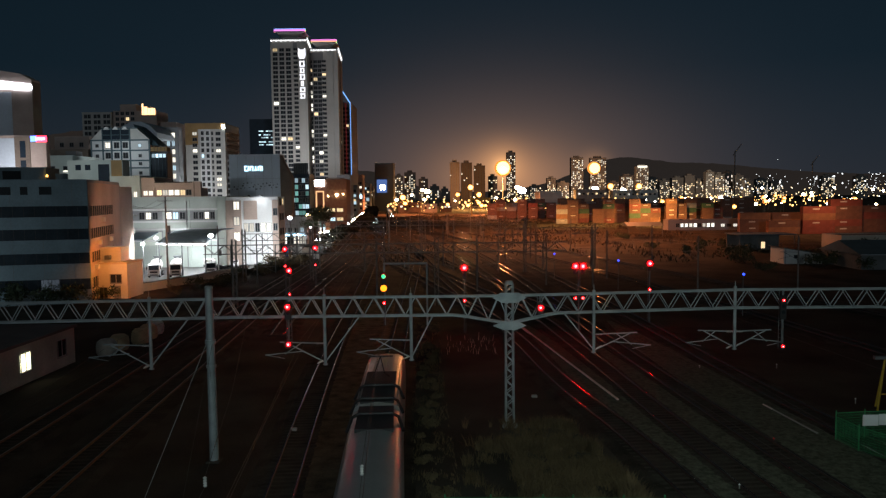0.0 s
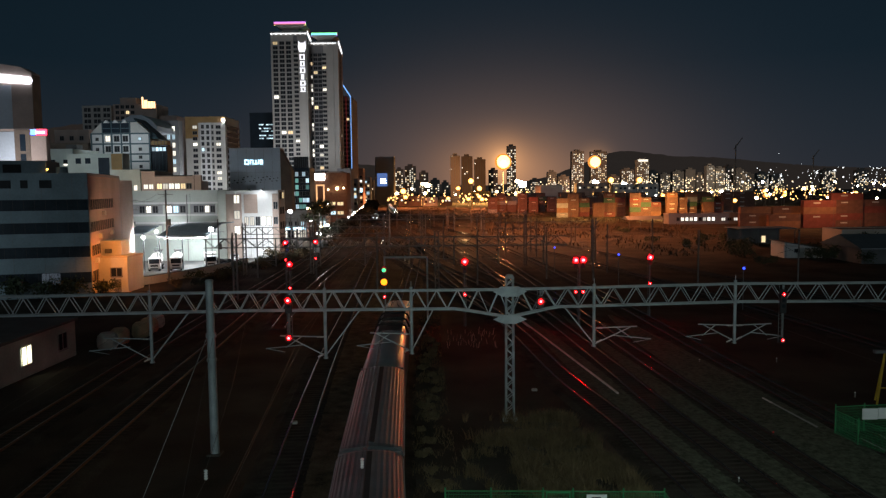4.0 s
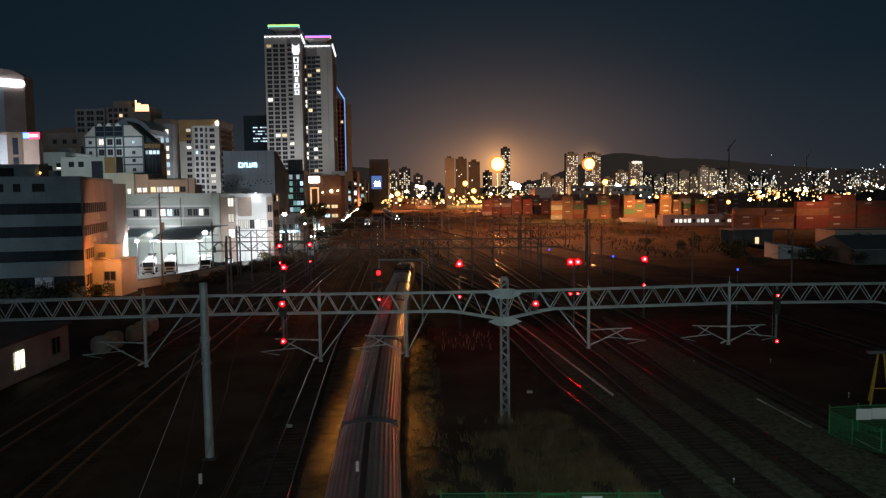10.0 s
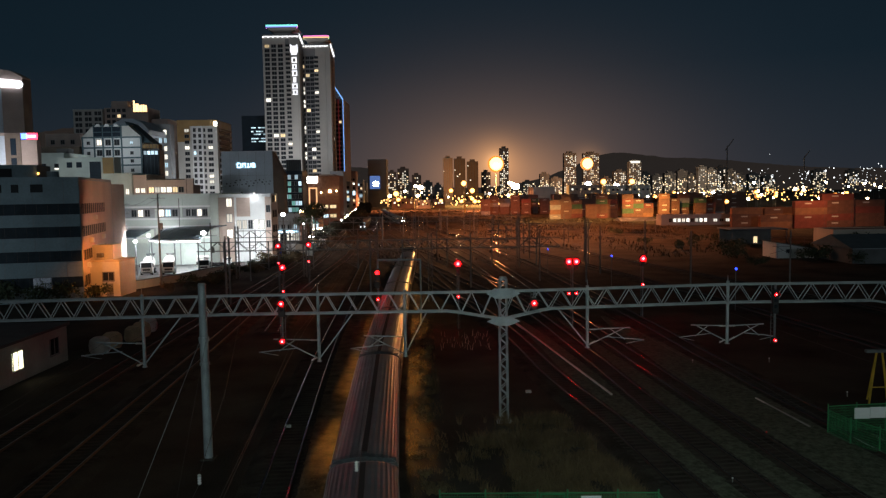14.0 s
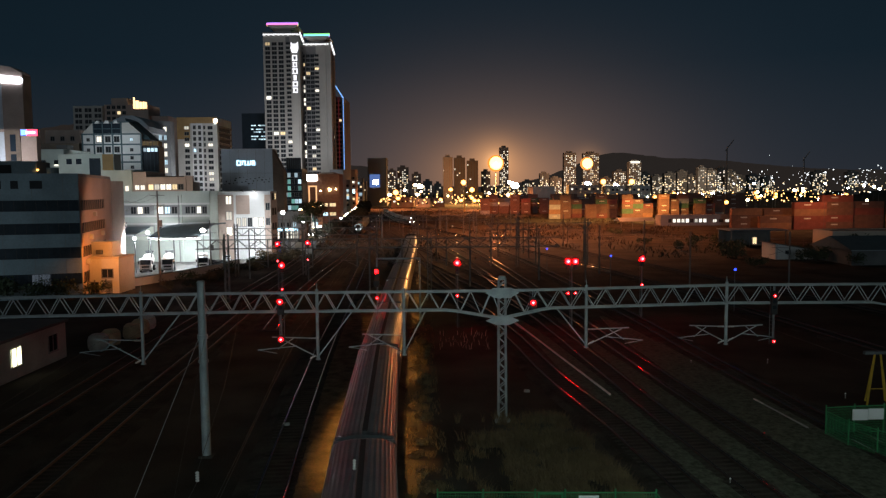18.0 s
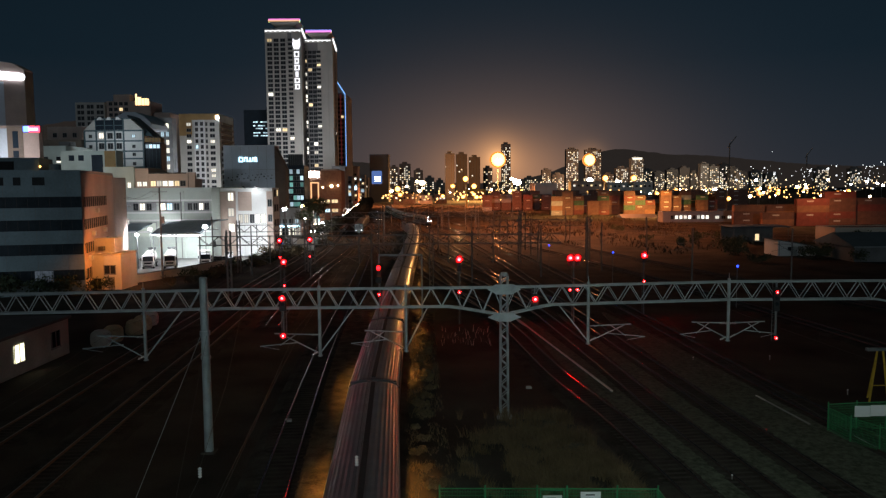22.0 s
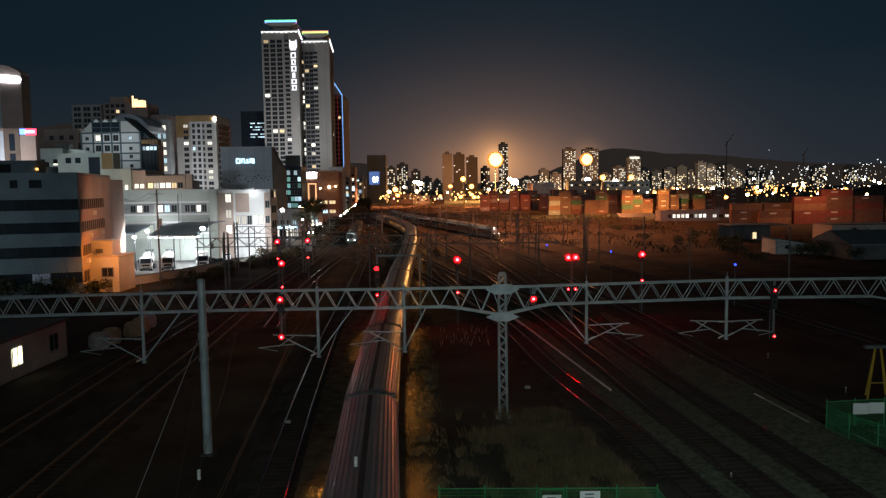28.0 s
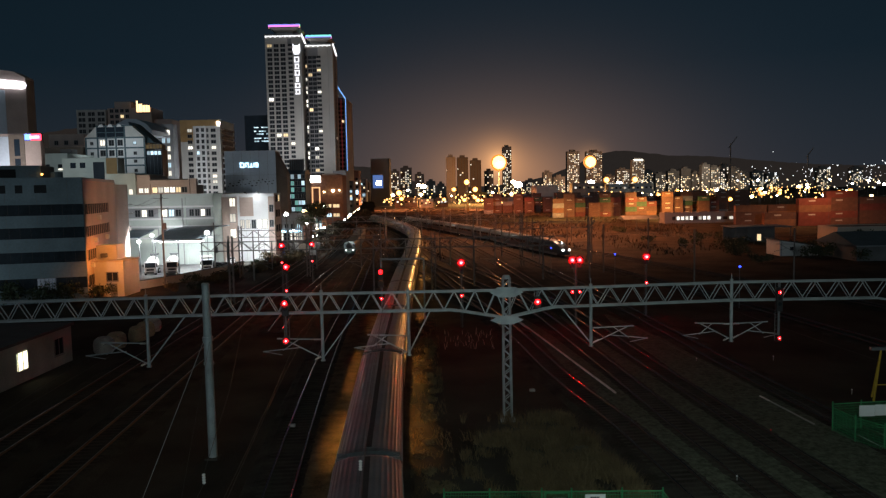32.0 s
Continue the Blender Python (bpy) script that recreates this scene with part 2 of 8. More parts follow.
TRAIN_GREY = surface("loco_grey_paint", (0.34, 0.34, 0.33), 0.30, 0.45, 0.2, 0.6, 6, 0.05)
RUBBER = surface("black_rubber", (0.014, 0.014, 0.015), 0.8, 0, 0.3, 3, 15)
GLASS = glass("dark_glass")
HEADLIGHT = glow("small_headlight_glass", (0.95, 0.98, 1.0), 5, False)
RED = glow("red_signal_light", (1.0, 0.0007, 0.0012), 260)
RED_DIM = glow("red_marker_light", (1.0, 0.002, 0.004), 22)
AMBER = glow("amber_signal_light", (1.0, 0.24, 0.008), 3.2)
GREEN = glow("green_signal_light", (0.02, 0.75, 0.24), 2.4)
BLUE = glow("blue_shunt_light", (0.02, 0.05, 1.0), 5)
FAR_SODIUM = glow("far_sodium_light", (1.0, 0.52, 0.16), 4.0, False)
FAR_LAMP_WARM = glow("far_warm_light", (1.0, 0.76, 0.44), 2.2, False)
FAR_LAMP_WHITE = glow("far_white_light", (0.92, 0.97, 1.0), 1.8, False)
SODIUM_GLOW = glow("sodium_lamp_glass", (1.0, 0.45, 0.10), 8, False)
# orange halo of the sodium lamps, put in as emission
SODIUM_HALO = glow("sodium_lamp_halo", (1.0, 0.34, 0.06), 1.1, False)
WHITE_GLOW = glow("white_lamp_glass", (0.95, 0.98, 1.0), 22, False)
WARM_GLOW = glow("warm_lamp_glass", (1.0, 0.74, 0.40), 16, False)
COACH_LIGHT = glow("coach_window_light", (1.0, 0.43, 0.085), 200)
WIN_LIT = glow("lit_window_white", (1.0, 0.93, 0.80), 1.5, False, 0.6)
WIN_WARM = glow("lit_window_warm", (1.0, 0.74, 0.40), 1.0, False, 0.6)
WIN_TEAL = glow("lit_window_teal", (0.30, 0.80, 0.72), 0.35, False, 0.7)
WIN_COOL = glow("lit_window_cool", (0.62, 0.86, 1.0), 1.0, False, 0.6)
# pink middle puts the red lights' overexposed glare into the lens
PINK_CORE = glow("red_signal_core", (1.0, 0.45, 0.48), 4)
HUT_LIGHT = glow("hut_window_light", (1.0, 0.93, 0.62), 3.0)


# ---- building blocks ----
class Solid:
    """Collects boxes, bars and tubes into one mesh; every face keeps the index of its material."""

    def __init__(self):
        self.v, self.f, self.m = [], [], []

    def face_set(self, verts, faces, mi=0):
        k = len(self.v)
        self.v += [tuple(p) for p in verts]
        self.f += [tuple(k + i for i in f) for f in faces]
        self.m += [mi] * len(faces)
        return self

    def box(self, x0, y0, z0, x1, y1, z1, mi=0):
        return self.face_set([(x, y, z) for z in (z0, z1) for y in (y0, y1) for x in (x0, x1)],
                             [(0, 2, 3, 1), (4, 5, 7, 6), (0, 1, 5, 4), (2, 6, 7, 3), (0, 4, 6, 2), (1, 3, 7, 5)], mi)

    def bevel_box(self, x0, y0, z0, x1, y1, z1, c, mi=0):
        """A box whose upright edges and top rim are chamfered by c."""
        ring = lambda a, z: [(x0 + a, y0, z), (x1 - a, y0, z), (x1, y0 + a, z), (x1, y1 - a, z), (x1 - a, y1, z), (x0 + a, y1, z), (x0, y1 - a, z), (x0, y0 + a, z)]
        inner = [(x0 + c, y0 + c, z1), (x1 - c, y0 + c, z1), (x1 - c, y0 + c, z1), (x1 - c, y1 - c, z1), (x1 - c, y1 - c, z1), (x0 + c, y1 - c, z1), (x0 + c, y1 - c, z1), (x0 + c, y0 + c, z1)]
        v = ring(c, z0) + ring(c, z1 - c) + inner
        f = [tuple(range(7, -1, -1))] + [(i, (i + 1) % 8, 8 + (i + 1) % 8, 8 + i) for i in range(8)]
        f += [(8 + i, 8 + (i + 1) % 8, 16 + (i + 1) % 8, 16 + i) for i in range(8)] + [(16, 17, 19, 21)]
        return self.face_set(v, f, mi)

    def bar(self, a, b, w, h=None, mi=0):
        """A square bar from a to b."""
        a, b, h = Vector(a), Vector(b), h or w
        d = (b - a).normalized()
        s = d.cross(Vector((0, 0, 1)))
        s = s.normalized() if s.length > 1e-4 else Vector((1, 0, 0))
        u = s.cross(d)
        pts = [p + s * w * i / 2 + u * h * j / 2 for p in (a, b) for i, j in ((-1, -1), (1, -1), (1, 1), (-1, 1))]
        return self.face_set(pts, [(3, 2, 1, 0), (4, 5, 6, 7)] + [(i, (i + 1) % 4, 4 + (i + 1) % 4, 4 + i) for i in range(4)], mi)

    def tube(self, a, b, r0, r1=None, n=10, mi=0, caps=True):
        a, b, r1 = Vector(a), Vector(b), r0 if r1 is None else r1
        d = (b - a).normalized()
        s = d.cross(Vector((0, 0, 1)) if abs(d.z) < 0.9 else Vector((1, 0, 0))).normalized()
        u = s.cross(d)
        pts = [p + (s * math.cos(k * math.tau / n) + u * math.sin(k * math.tau / n)) * r for p, r in ((a, r0), (b, r1)) for k in range(n)]
        f = [(k, (k + 1) % n, n + (k + 1) % n, n + k) for k in range(n)]
        if caps:
            f += [tuple(range(n - 1, -1, -1)), tuple(range(n, 2 * n))]
        return self.face_set(pts, f, mi)

    def path(self, pts, r, n=6, mi=0):
        """One continuous bent tube through the points."""
        pts = [Vector(p) for p in pts]
        rings = []
        for i, p in enumerate(pts):
            d = (pts[min(i + 1, len(pts) - 1)] - pts[max(i - 1, 0)]).normalized()
            s = d.cross(Vector((0, 0, 1)) if abs(d.z) < 0.9 else Vector((1, 0, 0))).normalized()
            u = s.cross(d)
            rings.append([p + (s * math.cos(k * math.tau / n) + u * math.sin(k * math.tau / n)) * r for k in range(n)])
        return self.loft(rings, mi)

    def ball(self, c, r, n=10, mi=0, squash=1.0):
        pts, f, rows = [], [], n // 2
        for i in range(rows + 1):
            t = math.pi * i / rows
            for k in range(n):
                p = math.tau * k / n
                pts.append((c[0] + r * math.sin(t) * math.cos(p), c[1] + r * math.sin(t) * math.sin(p), c[2] + r * squash * math.cos(t)))
        for i in range(rows):
            for k in range(n):
                f.append((i * n + k, (i + 1) * n + k, (i + 1) * n + (k + 1) % n, i * n + (k + 1) % n))
        return self.face_set(pts, f, mi)

    def loft(self, rings, mi=0, caps=True, closed=True):
        n = len(rings[0])
        v = [p for r in rings for p in r]
        last = n if closed else n - 1
        f = [(i * n + k, i * n + (k + 1) % n, (i + 1) * n + (k + 1) % n, (i + 1) * n + k) for i in range(len(rings) - 1) for k in range(last)]
        if caps:
            f += [tuple(range(n - 1, -1, -1)), tuple((len(rings) - 1) * n + k for k in range(n))]
        return self.face_set(v, f, mi)

    def mesh(self, name, mats, smooth=False):
        me = bpy.data.meshes.new(name)
        me.from_pydata(self.v, [], self.f)
        for m in (mats if isinstance(mats, (list, tuple)) else [mats]):
            me.materials.append(m)
        me.polygons.foreach_set("material_index", self.m)
        if smooth:
            me.polygons.foreach_set("use_smooth", [True] * len(self.f))
            me.update()
            me.set_sharp_from_angle(angle=radians(35))
        me.update()
        return me


def part(name, solid, mats, parent, label="", at=None, smooth=False, kind=""):
    """One mesh object under a thing or a part. solid: a Solid, or a mesh that alike parts share."""
    me = solid if isinstance(solid, bpy.types.Mesh) else solid.mesh(name, mats, smooth)
    ob = new(name, me)
    ob.parent = parent
    if at is not None:
        ob.matrix_local = at if isinstance(at, Matrix) else Matrix.Translation(at)
    return tagged(ob, label, kind=kind)


def thing(name, label, category, at=(0, 0, 0), group="", kind="", solid=None, mats=None, smooth=False):
    """A top-level thing: an Empty that parents its parts, or a mesh of its own."""
    ob = new(name, solid.mesh(name, mats, smooth) if solid else None)
    ob.matrix_world = at if isinstance(at, Matrix) else Matrix.Translation(at)
    return tagged(ob, label, category, group, kind)


def smooth_curve(points, step=4.0):
    """Points (x, y) along y, joined by a smooth line; returns a function x(y) and the samples."""
    ys, xs = np.array([p[1] for p in points], float), np.array([p[0] for p in points], float)
    d = np.gradient(xs, ys)

    def x_at(y):
        i = int(np.clip(np.searchsorted(ys, y) - 1, 0, len(ys) - 2))
        h = ys[i + 1] - ys[i]
        u = (y - ys[i]) / h
        if u < 0:
            return xs[0] + d[0] * (y - ys[0])
        if u > 1:
            return xs[-1] + d[-1] * (y - ys[-1])
        return (2 * u**3 - 3 * u**2 + 1) * xs[i] + (u**3 - 2 * u**2 + u) * h * d[i] + (-2 * u**3 + 3 * u**2) * xs[i + 1] + (u**3 - u**2) * h * d[i + 1]

    return x_at


# ---- ground ----
ground = Solid()
ground.face_set([(-2600, -900, 0), (2600, -900, 0), (2600, 4600, 0), (-2600, 4600, 0)], [(0, 1, 2, 3)])
tagged(new("ground", ground.mesh("ground", BALLAST)), "dark gravelly soil of the railway yard", "ground", kind="structure")

# the railway lines, as (x, y) on the ground: the one with the long train first
LINE_TRAIN = smooth_curve([(4.5, -420), (1.6, -60), (-1.15, 0), (-3.45, 29), (-4.28, 42), (-4.78, 51.5), (-5.5, 73), (-6.25, 100), (-7.4, 159), (-8.6, 200), (-10.4, 235), (-15, 270), (-21, 305), (-31, 355), (-43, 410), (-58, 480), (-80, 600)])
LINE_L1 = smooth_curve([(-5.5, 0), (-8.9, 35), (-10.1, 48), (-12.4, 77.7), (-13.4, 95), (-17.1, 154), (-23.4, 247), (-33, 330), (-48, 420), (-80, 600)])
LINE_L2 = smooth_curve([(-14, 0), (-16.6, 48), (-18.4, 68), (-21.5, 100), (-23.3, 140), (-24.0, 181), (-27.2, 228), (-32, 282), (-36, 345), (-41, 405), (-52, 490), (-72, 600)])
LINE_L3 = smooth_curve([(-19, 0), (-22.8, 48), (-24.8, 77), (-27, 110), (-28.3, 150), (-30.2, 191), (-34, 240), (-41, 320), (-58, 450), (-84, 600)])
LINE_L4 = smooth_curve([(-26, 0), (-29.0, 50), (-30.2, 73), (-31, 93), (-32, 123), (-33.8, 170), (-38, 240), (-46, 320), (-63, 450), (-90, 600)])
LINE_R1 = smooth_curve([(16.5, 0), (13.0, 36), (11.6, 48), (9.6, 60), (7.4, 80), (2.0, 117), (-2.2, 147), (-7.2, 190), (-14, 240), (-26, 310), (-52, 430), (-84, 600)])
LINE_R2 = smooth_curve([(19.5, 0), (16.6, 36), (15.2, 50), (14.0, 66), (11.6, 94), (7.6, 141), (2, 190), (-8, 260), (-26, 350), (-60, 480), (-90, 600)])
LINE_R3 = smooth_curve([(24, 0), (20.5, 36), (19.2, 50), (17.6, 70), (16.0, 95), (12.6, 146), (8, 195), (-2, 270), (-20, 360), (-56, 500), (-84, 600)])
LINE_FAST = smooth_curve([(44, 60), (36.5, 118), (31.5, 146), (27.4, 168), (20.8, 196), (14.9, 226), (7.6, 256), (-0.2, 286), (-11, 325), (-21, 370), (-31, 440), (-42, 530), (-52, 640), (-66, 780)])
LINE_R5 = smooth_curve([(62, 60), (50, 120), (40, 165), (30, 210), (18, 262), (4, 320), (-14, 400), (-40, 540)])
LINE_R6 = smooth_curve([(30, 0), (27, 36), (25, 60), (23.5, 90), (21, 130), (16, 180), (8, 240), (-4, 310), (-30, 430), (-60, 560)])


def rail_line(x_at, y0, y1, label, near=False, head=RAIL, lift=0.0):
    """One railway line: ballast bed, two rails, and its sleepers where they are near."""
    line = thing("railway_track", label, "railway track", group="lines of the railway yard", kind="structure")
    ys = np.arange(y0, y1 + 0.1, 2.0 if near else 4.0)
    frames = []
    for y in ys:
        x, dx = x_at(y), (x_at(y + 0.5) - x_at(y - 0.5))
        n = Vector((1, -dx, 0)).normalized()
        frames.append((Vector((x, y, lift)), n))
    bed = Solid()
    bed.loft([[p + n * a + Vector((0, 0, z)) for a, z in ((-2.1, 0.0), (-1.55, 0.13), (1.55, 0.13), (2.1, 0.0))] for p, n in frames], 0, False, False)
    part("ballast_bed", bed, GRAVEL, line)
    for side in (-0.7525, 0.7525):
        rail = Solid()
        prof = ((-0.06, 0.15), (-0.036, 0.29), (0.036, 0.29), (0.06, 0.15))
        rail.loft([[p + n * (side + a) + Vector((0, 0, z)) for a, z in prof] for p, n in frames], 0, False, False)
        rail.m = [1 if i % 3 == 1 else 0 for i in range(len(rail.f))]
        part("rail", rail, [RUST, head], line)
    if near:
        ties = Solid()
        for y in np.arange(max(y0, 24), min(y1, 130), 0.6):
            x, dx = x_at(y), (x_at(y + 0.5) - x_at(y - 0.5))
            n = Vector((1, -dx, 0)).normalized()
            c = Vector((x, y, 0.099))
            ties.bar(c - n * 1.2, c + n * 1.2, 0.24, 0.07)
        part("sleepers", ties, SLEEPER, line, kind="stuff")
    return line


rail_line(LINE_TRAIN, -410, 600, "ballasted main line with the long train on it", True)
rail_line(LINE_L1, -10, 600, "ballasted line with polished rails beside the long train", True)
rail_line(LINE_L2, 84, 600, "ballasted line on which a train waits far off", True)
rail_line(LINE_L3, -10, 600, "dark ballasted yard line near the loading yard", True, DULL_RAIL)
rail_line(LINE_L4, -10, 600, "dark ballasted siding along the town side", True, DULL_RAIL)
rail_line(LINE_R1, -10, 600, "ballasted line crossing the yard obliquely", True)
rail_line(LINE_R2, -10, 600, "ballasted line with rails shining orange", True)
rail_line(LINE_R3, -10, 600, "ballasted line with rails shining orange", True)
rail_line(LINE_R6, -10, 560, "dark ballasted yard line on the harbour side", True)
rail_line(LINE_FAST, 60, 780, "curving line on which a fast train comes in")
rail_line(LINE_R5, 60, 540, "far yard line on the harbour side")
LINE_X1 = smooth_curve([(5.35, 95), (4.4, 99), (1.15, 112), (-3.6, 132), (-10.5, 162), (-19.5, 205)])
LINE_X2 = smooth_curve([(12.2, 88), (10.7, 98), (6.94, 114.8), (3.38, 130), (-1.5, 150), (-9.5, 183), (-20, 228)])
LINE_X3 = smooth_curve([(16.4, 88), (15.1, 100), (10.95, 119.7), (5.97, 143.6), (0.2, 170), (-9.5, 215), (-22, 270)])
for k, (x_at, y0, y1) in enumerate(((LINE_X1, 95, 205), (LINE_X2, 88, 228), (LINE_X3, 88, 270))):
    rail_line(x_at, y0, y1, "turnout track leading obliquely across the yard", lift=0.012 + 0.006 * k)


def shoulder(a, b, y0, y1, m=PALE_GRAVEL, label="pale gravel tinted green, heaped between two lines"):
    """Pale gravel heaped between two neighbouring lines, narrowed far off in place of fading light."""
    s = Solid()
    rings = []
    for y in np.arange(y0, y1, 0.4):
        xa, xb = a(y) + 0.92 + 0.22 * noise.noise((y * 1.9, 1.0, 0.0)), b(y) - 0.92 + 0.22 * noise.noise((y * 1.9, 5.0, 0.0))
        # the taper puts the light's fall-off into the strip's shape
        thin = min(1.0, (y1 + 0.4 - y) / 30) ** 0.7
        mid = (xa + xb) / 2
        xa, xb = mid + (xa - mid) * thin, mid + (xb - mid) * thin
        rings.append([(xa, y, 0.10), (xa + 0.4 * thin, y, 0.145), (xb - 0.4 * thin, y, 0.145), (xb, y, 0.10)])
    s.loft(rings, 0, False, False)
    tagged(new("gravel_shoulder", s.mesh("gravel_shoulder", m)), label, "gravel", kind="structure")


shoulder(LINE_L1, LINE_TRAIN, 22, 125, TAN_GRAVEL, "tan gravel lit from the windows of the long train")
shoulder(LINE_R1, LINE_R2, 22, 92)
shoulder(LINE_R2, LINE_R3, 22, 92)
shoulder(LINE_R3, LINE_R6, 22, 92)

# ---- the overhead-line gantry across the yard ----
Y0 = 50.2
GANTRY_PLAN = ((-46.0, 47.5), (-14.5, 50.05), (4.0, 50.2), (20.2, 52.15), (33.6, 52.0))


def gantry_y(x):
    """Where the beam runs above x."""
    return float(np.interp(x, [p[0] for p in GANTRY_PLAN], [p[1] for p in GANTRY_PLAN]))



def truss(parent, a, b, z0, z1, name, nodes=0.75, dip=None):
    """A lattice beam between two points of the plan: four chords and zigzag lacing. dip: how the lower chord sinks along it."""
    a, b = Vector((*a, 0)), Vector((*b, 0))
    d = (b - a).normalized()
    n = Vector((-d.y, d.x, 0)) * 0.24
    length = (b - a).length
    count = max(2, int(round(length / nodes / 2)) * 2)
    low = (lambda u: z0 - dip(u * length)) if dip else (lambda u: z0)
    bars, chord = [], Solid()
    for off in (-1, 1):
        pts = []
        for i in range(count + 1):
            u = i / count
            pts.append(a + d * length * u + n * off + Vector((0, 0, z1 if i % 2 else low(u))))
        for p, q in zip(pts, pts[1:]):
            bars.append((p, q, 0.055))
        chord.bar(a + n * off + Vector((0, 0, z1)), b + n * off + Vector((0, 0, z1)), 0.11, 0.12)
        steps = 24 if dip else 1
        for i in range(steps):
            u, w = i / steps, (i + 1) / steps
            chord.bar(a + d * length * u + n * off + Vector((0, 0, low(u))), a + d * length * w + n * off + Vector((0, 0, low(w))), 0.11, 0.12)
    for i in range(0, count + 1, 2):
        u = i / count
        p = a + d * length * u
        bars.append((p - n + Vector((0, 0, low(u))), p + n + Vector((0, 0, low(u))), 0.05))
        bars.append((p - n + Vector((0, 0, z1)), p + n + Vector((0, 0, z1)), 0.05))
    beam = part(name, chord, GALV, parent)
    for p, q, thick in bars:
        part("lacing_bar", Solid().bar(p, q, thick), GALV, beam)
    return beam


gantry = thing("overhead_line_gantry", "grey galvanised lattice gantry spanning the railway lines", "gantry", (0, 0, 0))
mast = Solid()
for i, j in ((-1, -1), (1, -1), (1, 1), (-1, 1)):
    mast.bar((4.02 + 0.27 * i, Y0 + 0.27 * j, 0), (4.02 + 0.23 * i, Y0 + 0.23 * j, 9.9), 0.10)
lattice_mast = part("lattice_mast", mast, GALV, gantry)
for k in range(22):
    z, s = 0.15 + k * 0.44, 1 if k % 2 else -1
    for j in (-1, 1):
        part("lacing_bar", Solid().bar((4.02 - 0.25 * s, Y0 + 0.25 * j, z), (4.02 + 0.25 * s, Y0 + 0.25 * j, z + 0.44), 0.05), GALV, lattice_mast)
        part("lacing_bar", Solid().bar((4.02 + 0.25 * j, Y0 - 0.25 * s, z), (4.02 + 0.25 * j, Y0 + 0.25 * s, z + 0.44), 0.05), GALV, lattice_mast)
part("mast_cap", Solid().tube((4.02, Y0, 9.9), (4.02, Y0, 10.15), 0.34, 0.22, 8), GALV, lattice_mast)
part("mast_footing", Solid().bevel_box(3.5, Y0 - 0.5, -0.2, 4.55, Y0 + 0.5, 0.25, 0.06), CONCRETE, lattice_mast)
truss(gantry, GANTRY_PLAN[0], GANTRY_PLAN[1], 7.83, 9.12, "beam", 0.74)
truss(gantry, GANTRY_PLAN[1], GANTRY_PLAN[2], 7.83, 9.12, "beam", 0.74, lambda s: max(0, (s - 14.9) / 3.6) * 0.62)
truss(gantry, GANTRY_PLAN[2], GANTRY_PLAN[3], 7.83, 9.12, "beam", 0.80, lambda s: max(0, 1 - s / 3.2) * 0.62)
truss(gantry, GANTRY_PLAN[3], GANTRY_PLAN[4], 7.83, 9.12, "beam", 0.80, lambda s: max(0, (s - 10.3) / 3.2) * 0.62)
for z, r in ((9.0, 1.15), (7.15, 1.15)):
    plate = Solid()
    outline = [(-r, 0), (-r * 0.55, 0.36), (r * 0.55, 0.36), (r, 0), (r * 0.45, -0.34), (-r * 0.45, -0.34)]
    if z < 8:
        outline = [(-r * 1.0, -0.06), (-r * 0.45, 0.25), (r * 0.45, 0.25), (r * 1.0, -0.06), (r * 0.35, -0.36), (-r * 0.35, -0.36)]
    plate.loft([[(4.02 + px, Y0 + yy, z + pz) for px, pz in outline] for yy in (-0.34, -0.30)])
    part("gusset_plate", plate, GALV, gantry, "pale steel gusset plate")

insulator = Solid()
for k in range(5):
    insulator.tube((0.09 * k, 0, 0), (0.09 * k + 0.03, 0, 0), 0.085, 0.05, 10)
    insulator.tube((0.09 * k + 0.03, 0, 0), (0.09 * k + 0.09, 0, 0), 0.035, 0.035, 8)
INSULATOR = insulator.mesh("insulator", PORCELAIN, True)


def drop_post(x, z, brace, arms, lift=0.0, reach=1.0):
    """A post that hangs from the beam, with its brace and the arms that carry the overhead line."""
    y = gantry_y(x)
    post = part("drop_post", Solid().tube((x, y, z), (x, y, 9.35), 0.115, 0.115, 12).tube((x, y, z - 0.05), (x, y, z + 0.02), 0.17, 0.17, 12).tube((x, y, 9.35), (x, y, 9.75), 0.03, 0.02, 6), GALV, gantry, smooth=True)
    if brace:
        part("brace", Solid().bar((x, y, z + 0.15), (x + brace, y, 7.8), 0.085), GALV, post)
    for side in arms:
        r, zb = reach * side, z + lift
        e = x + 3.1 * r
        arm = Solid()
        arm.tube((x, y, zb + 1.15), (e - 0.5 * r, y, zb + 1.25), 0.045, 0.045, 8)
        arm.tube((x, y, z + 0.12), (x + 2.2 * r, y, zb + 1.2), 0.045, 0.045, 8)
        arm.tube((x + 1.35 * r, y, zb + 1.2), (x + 2.3 * r, y, zb + 0.42), 0.035, 0.035, 8)
        arm.tube((x + 1.2 * r, y, zb + 0.62), (e + 0.35 * r, y, zb + 0.36), 0.035, 0.035, 8)
        arm.tube((e + 0.3 * r, y, zb + 0.36), (e - 0.75 * r, y, zb + 0.12), 0.022, 0.022, 6)
        c = part("cantilever_arm", arm, GALV, post, smooth=True)
        part("insulator", INSULATOR, None, c, "", pose(x + 0.16 * side, y, z + 0.24, 0, -26 if side > 0 else 26, 0 if side > 0 else 180))
        part("insulator", INSULATOR, None, c, "", pose(x + 0.16 * side, y, zb + 1.15, 0, 0, 0 if side > 0 else 180))
    return post


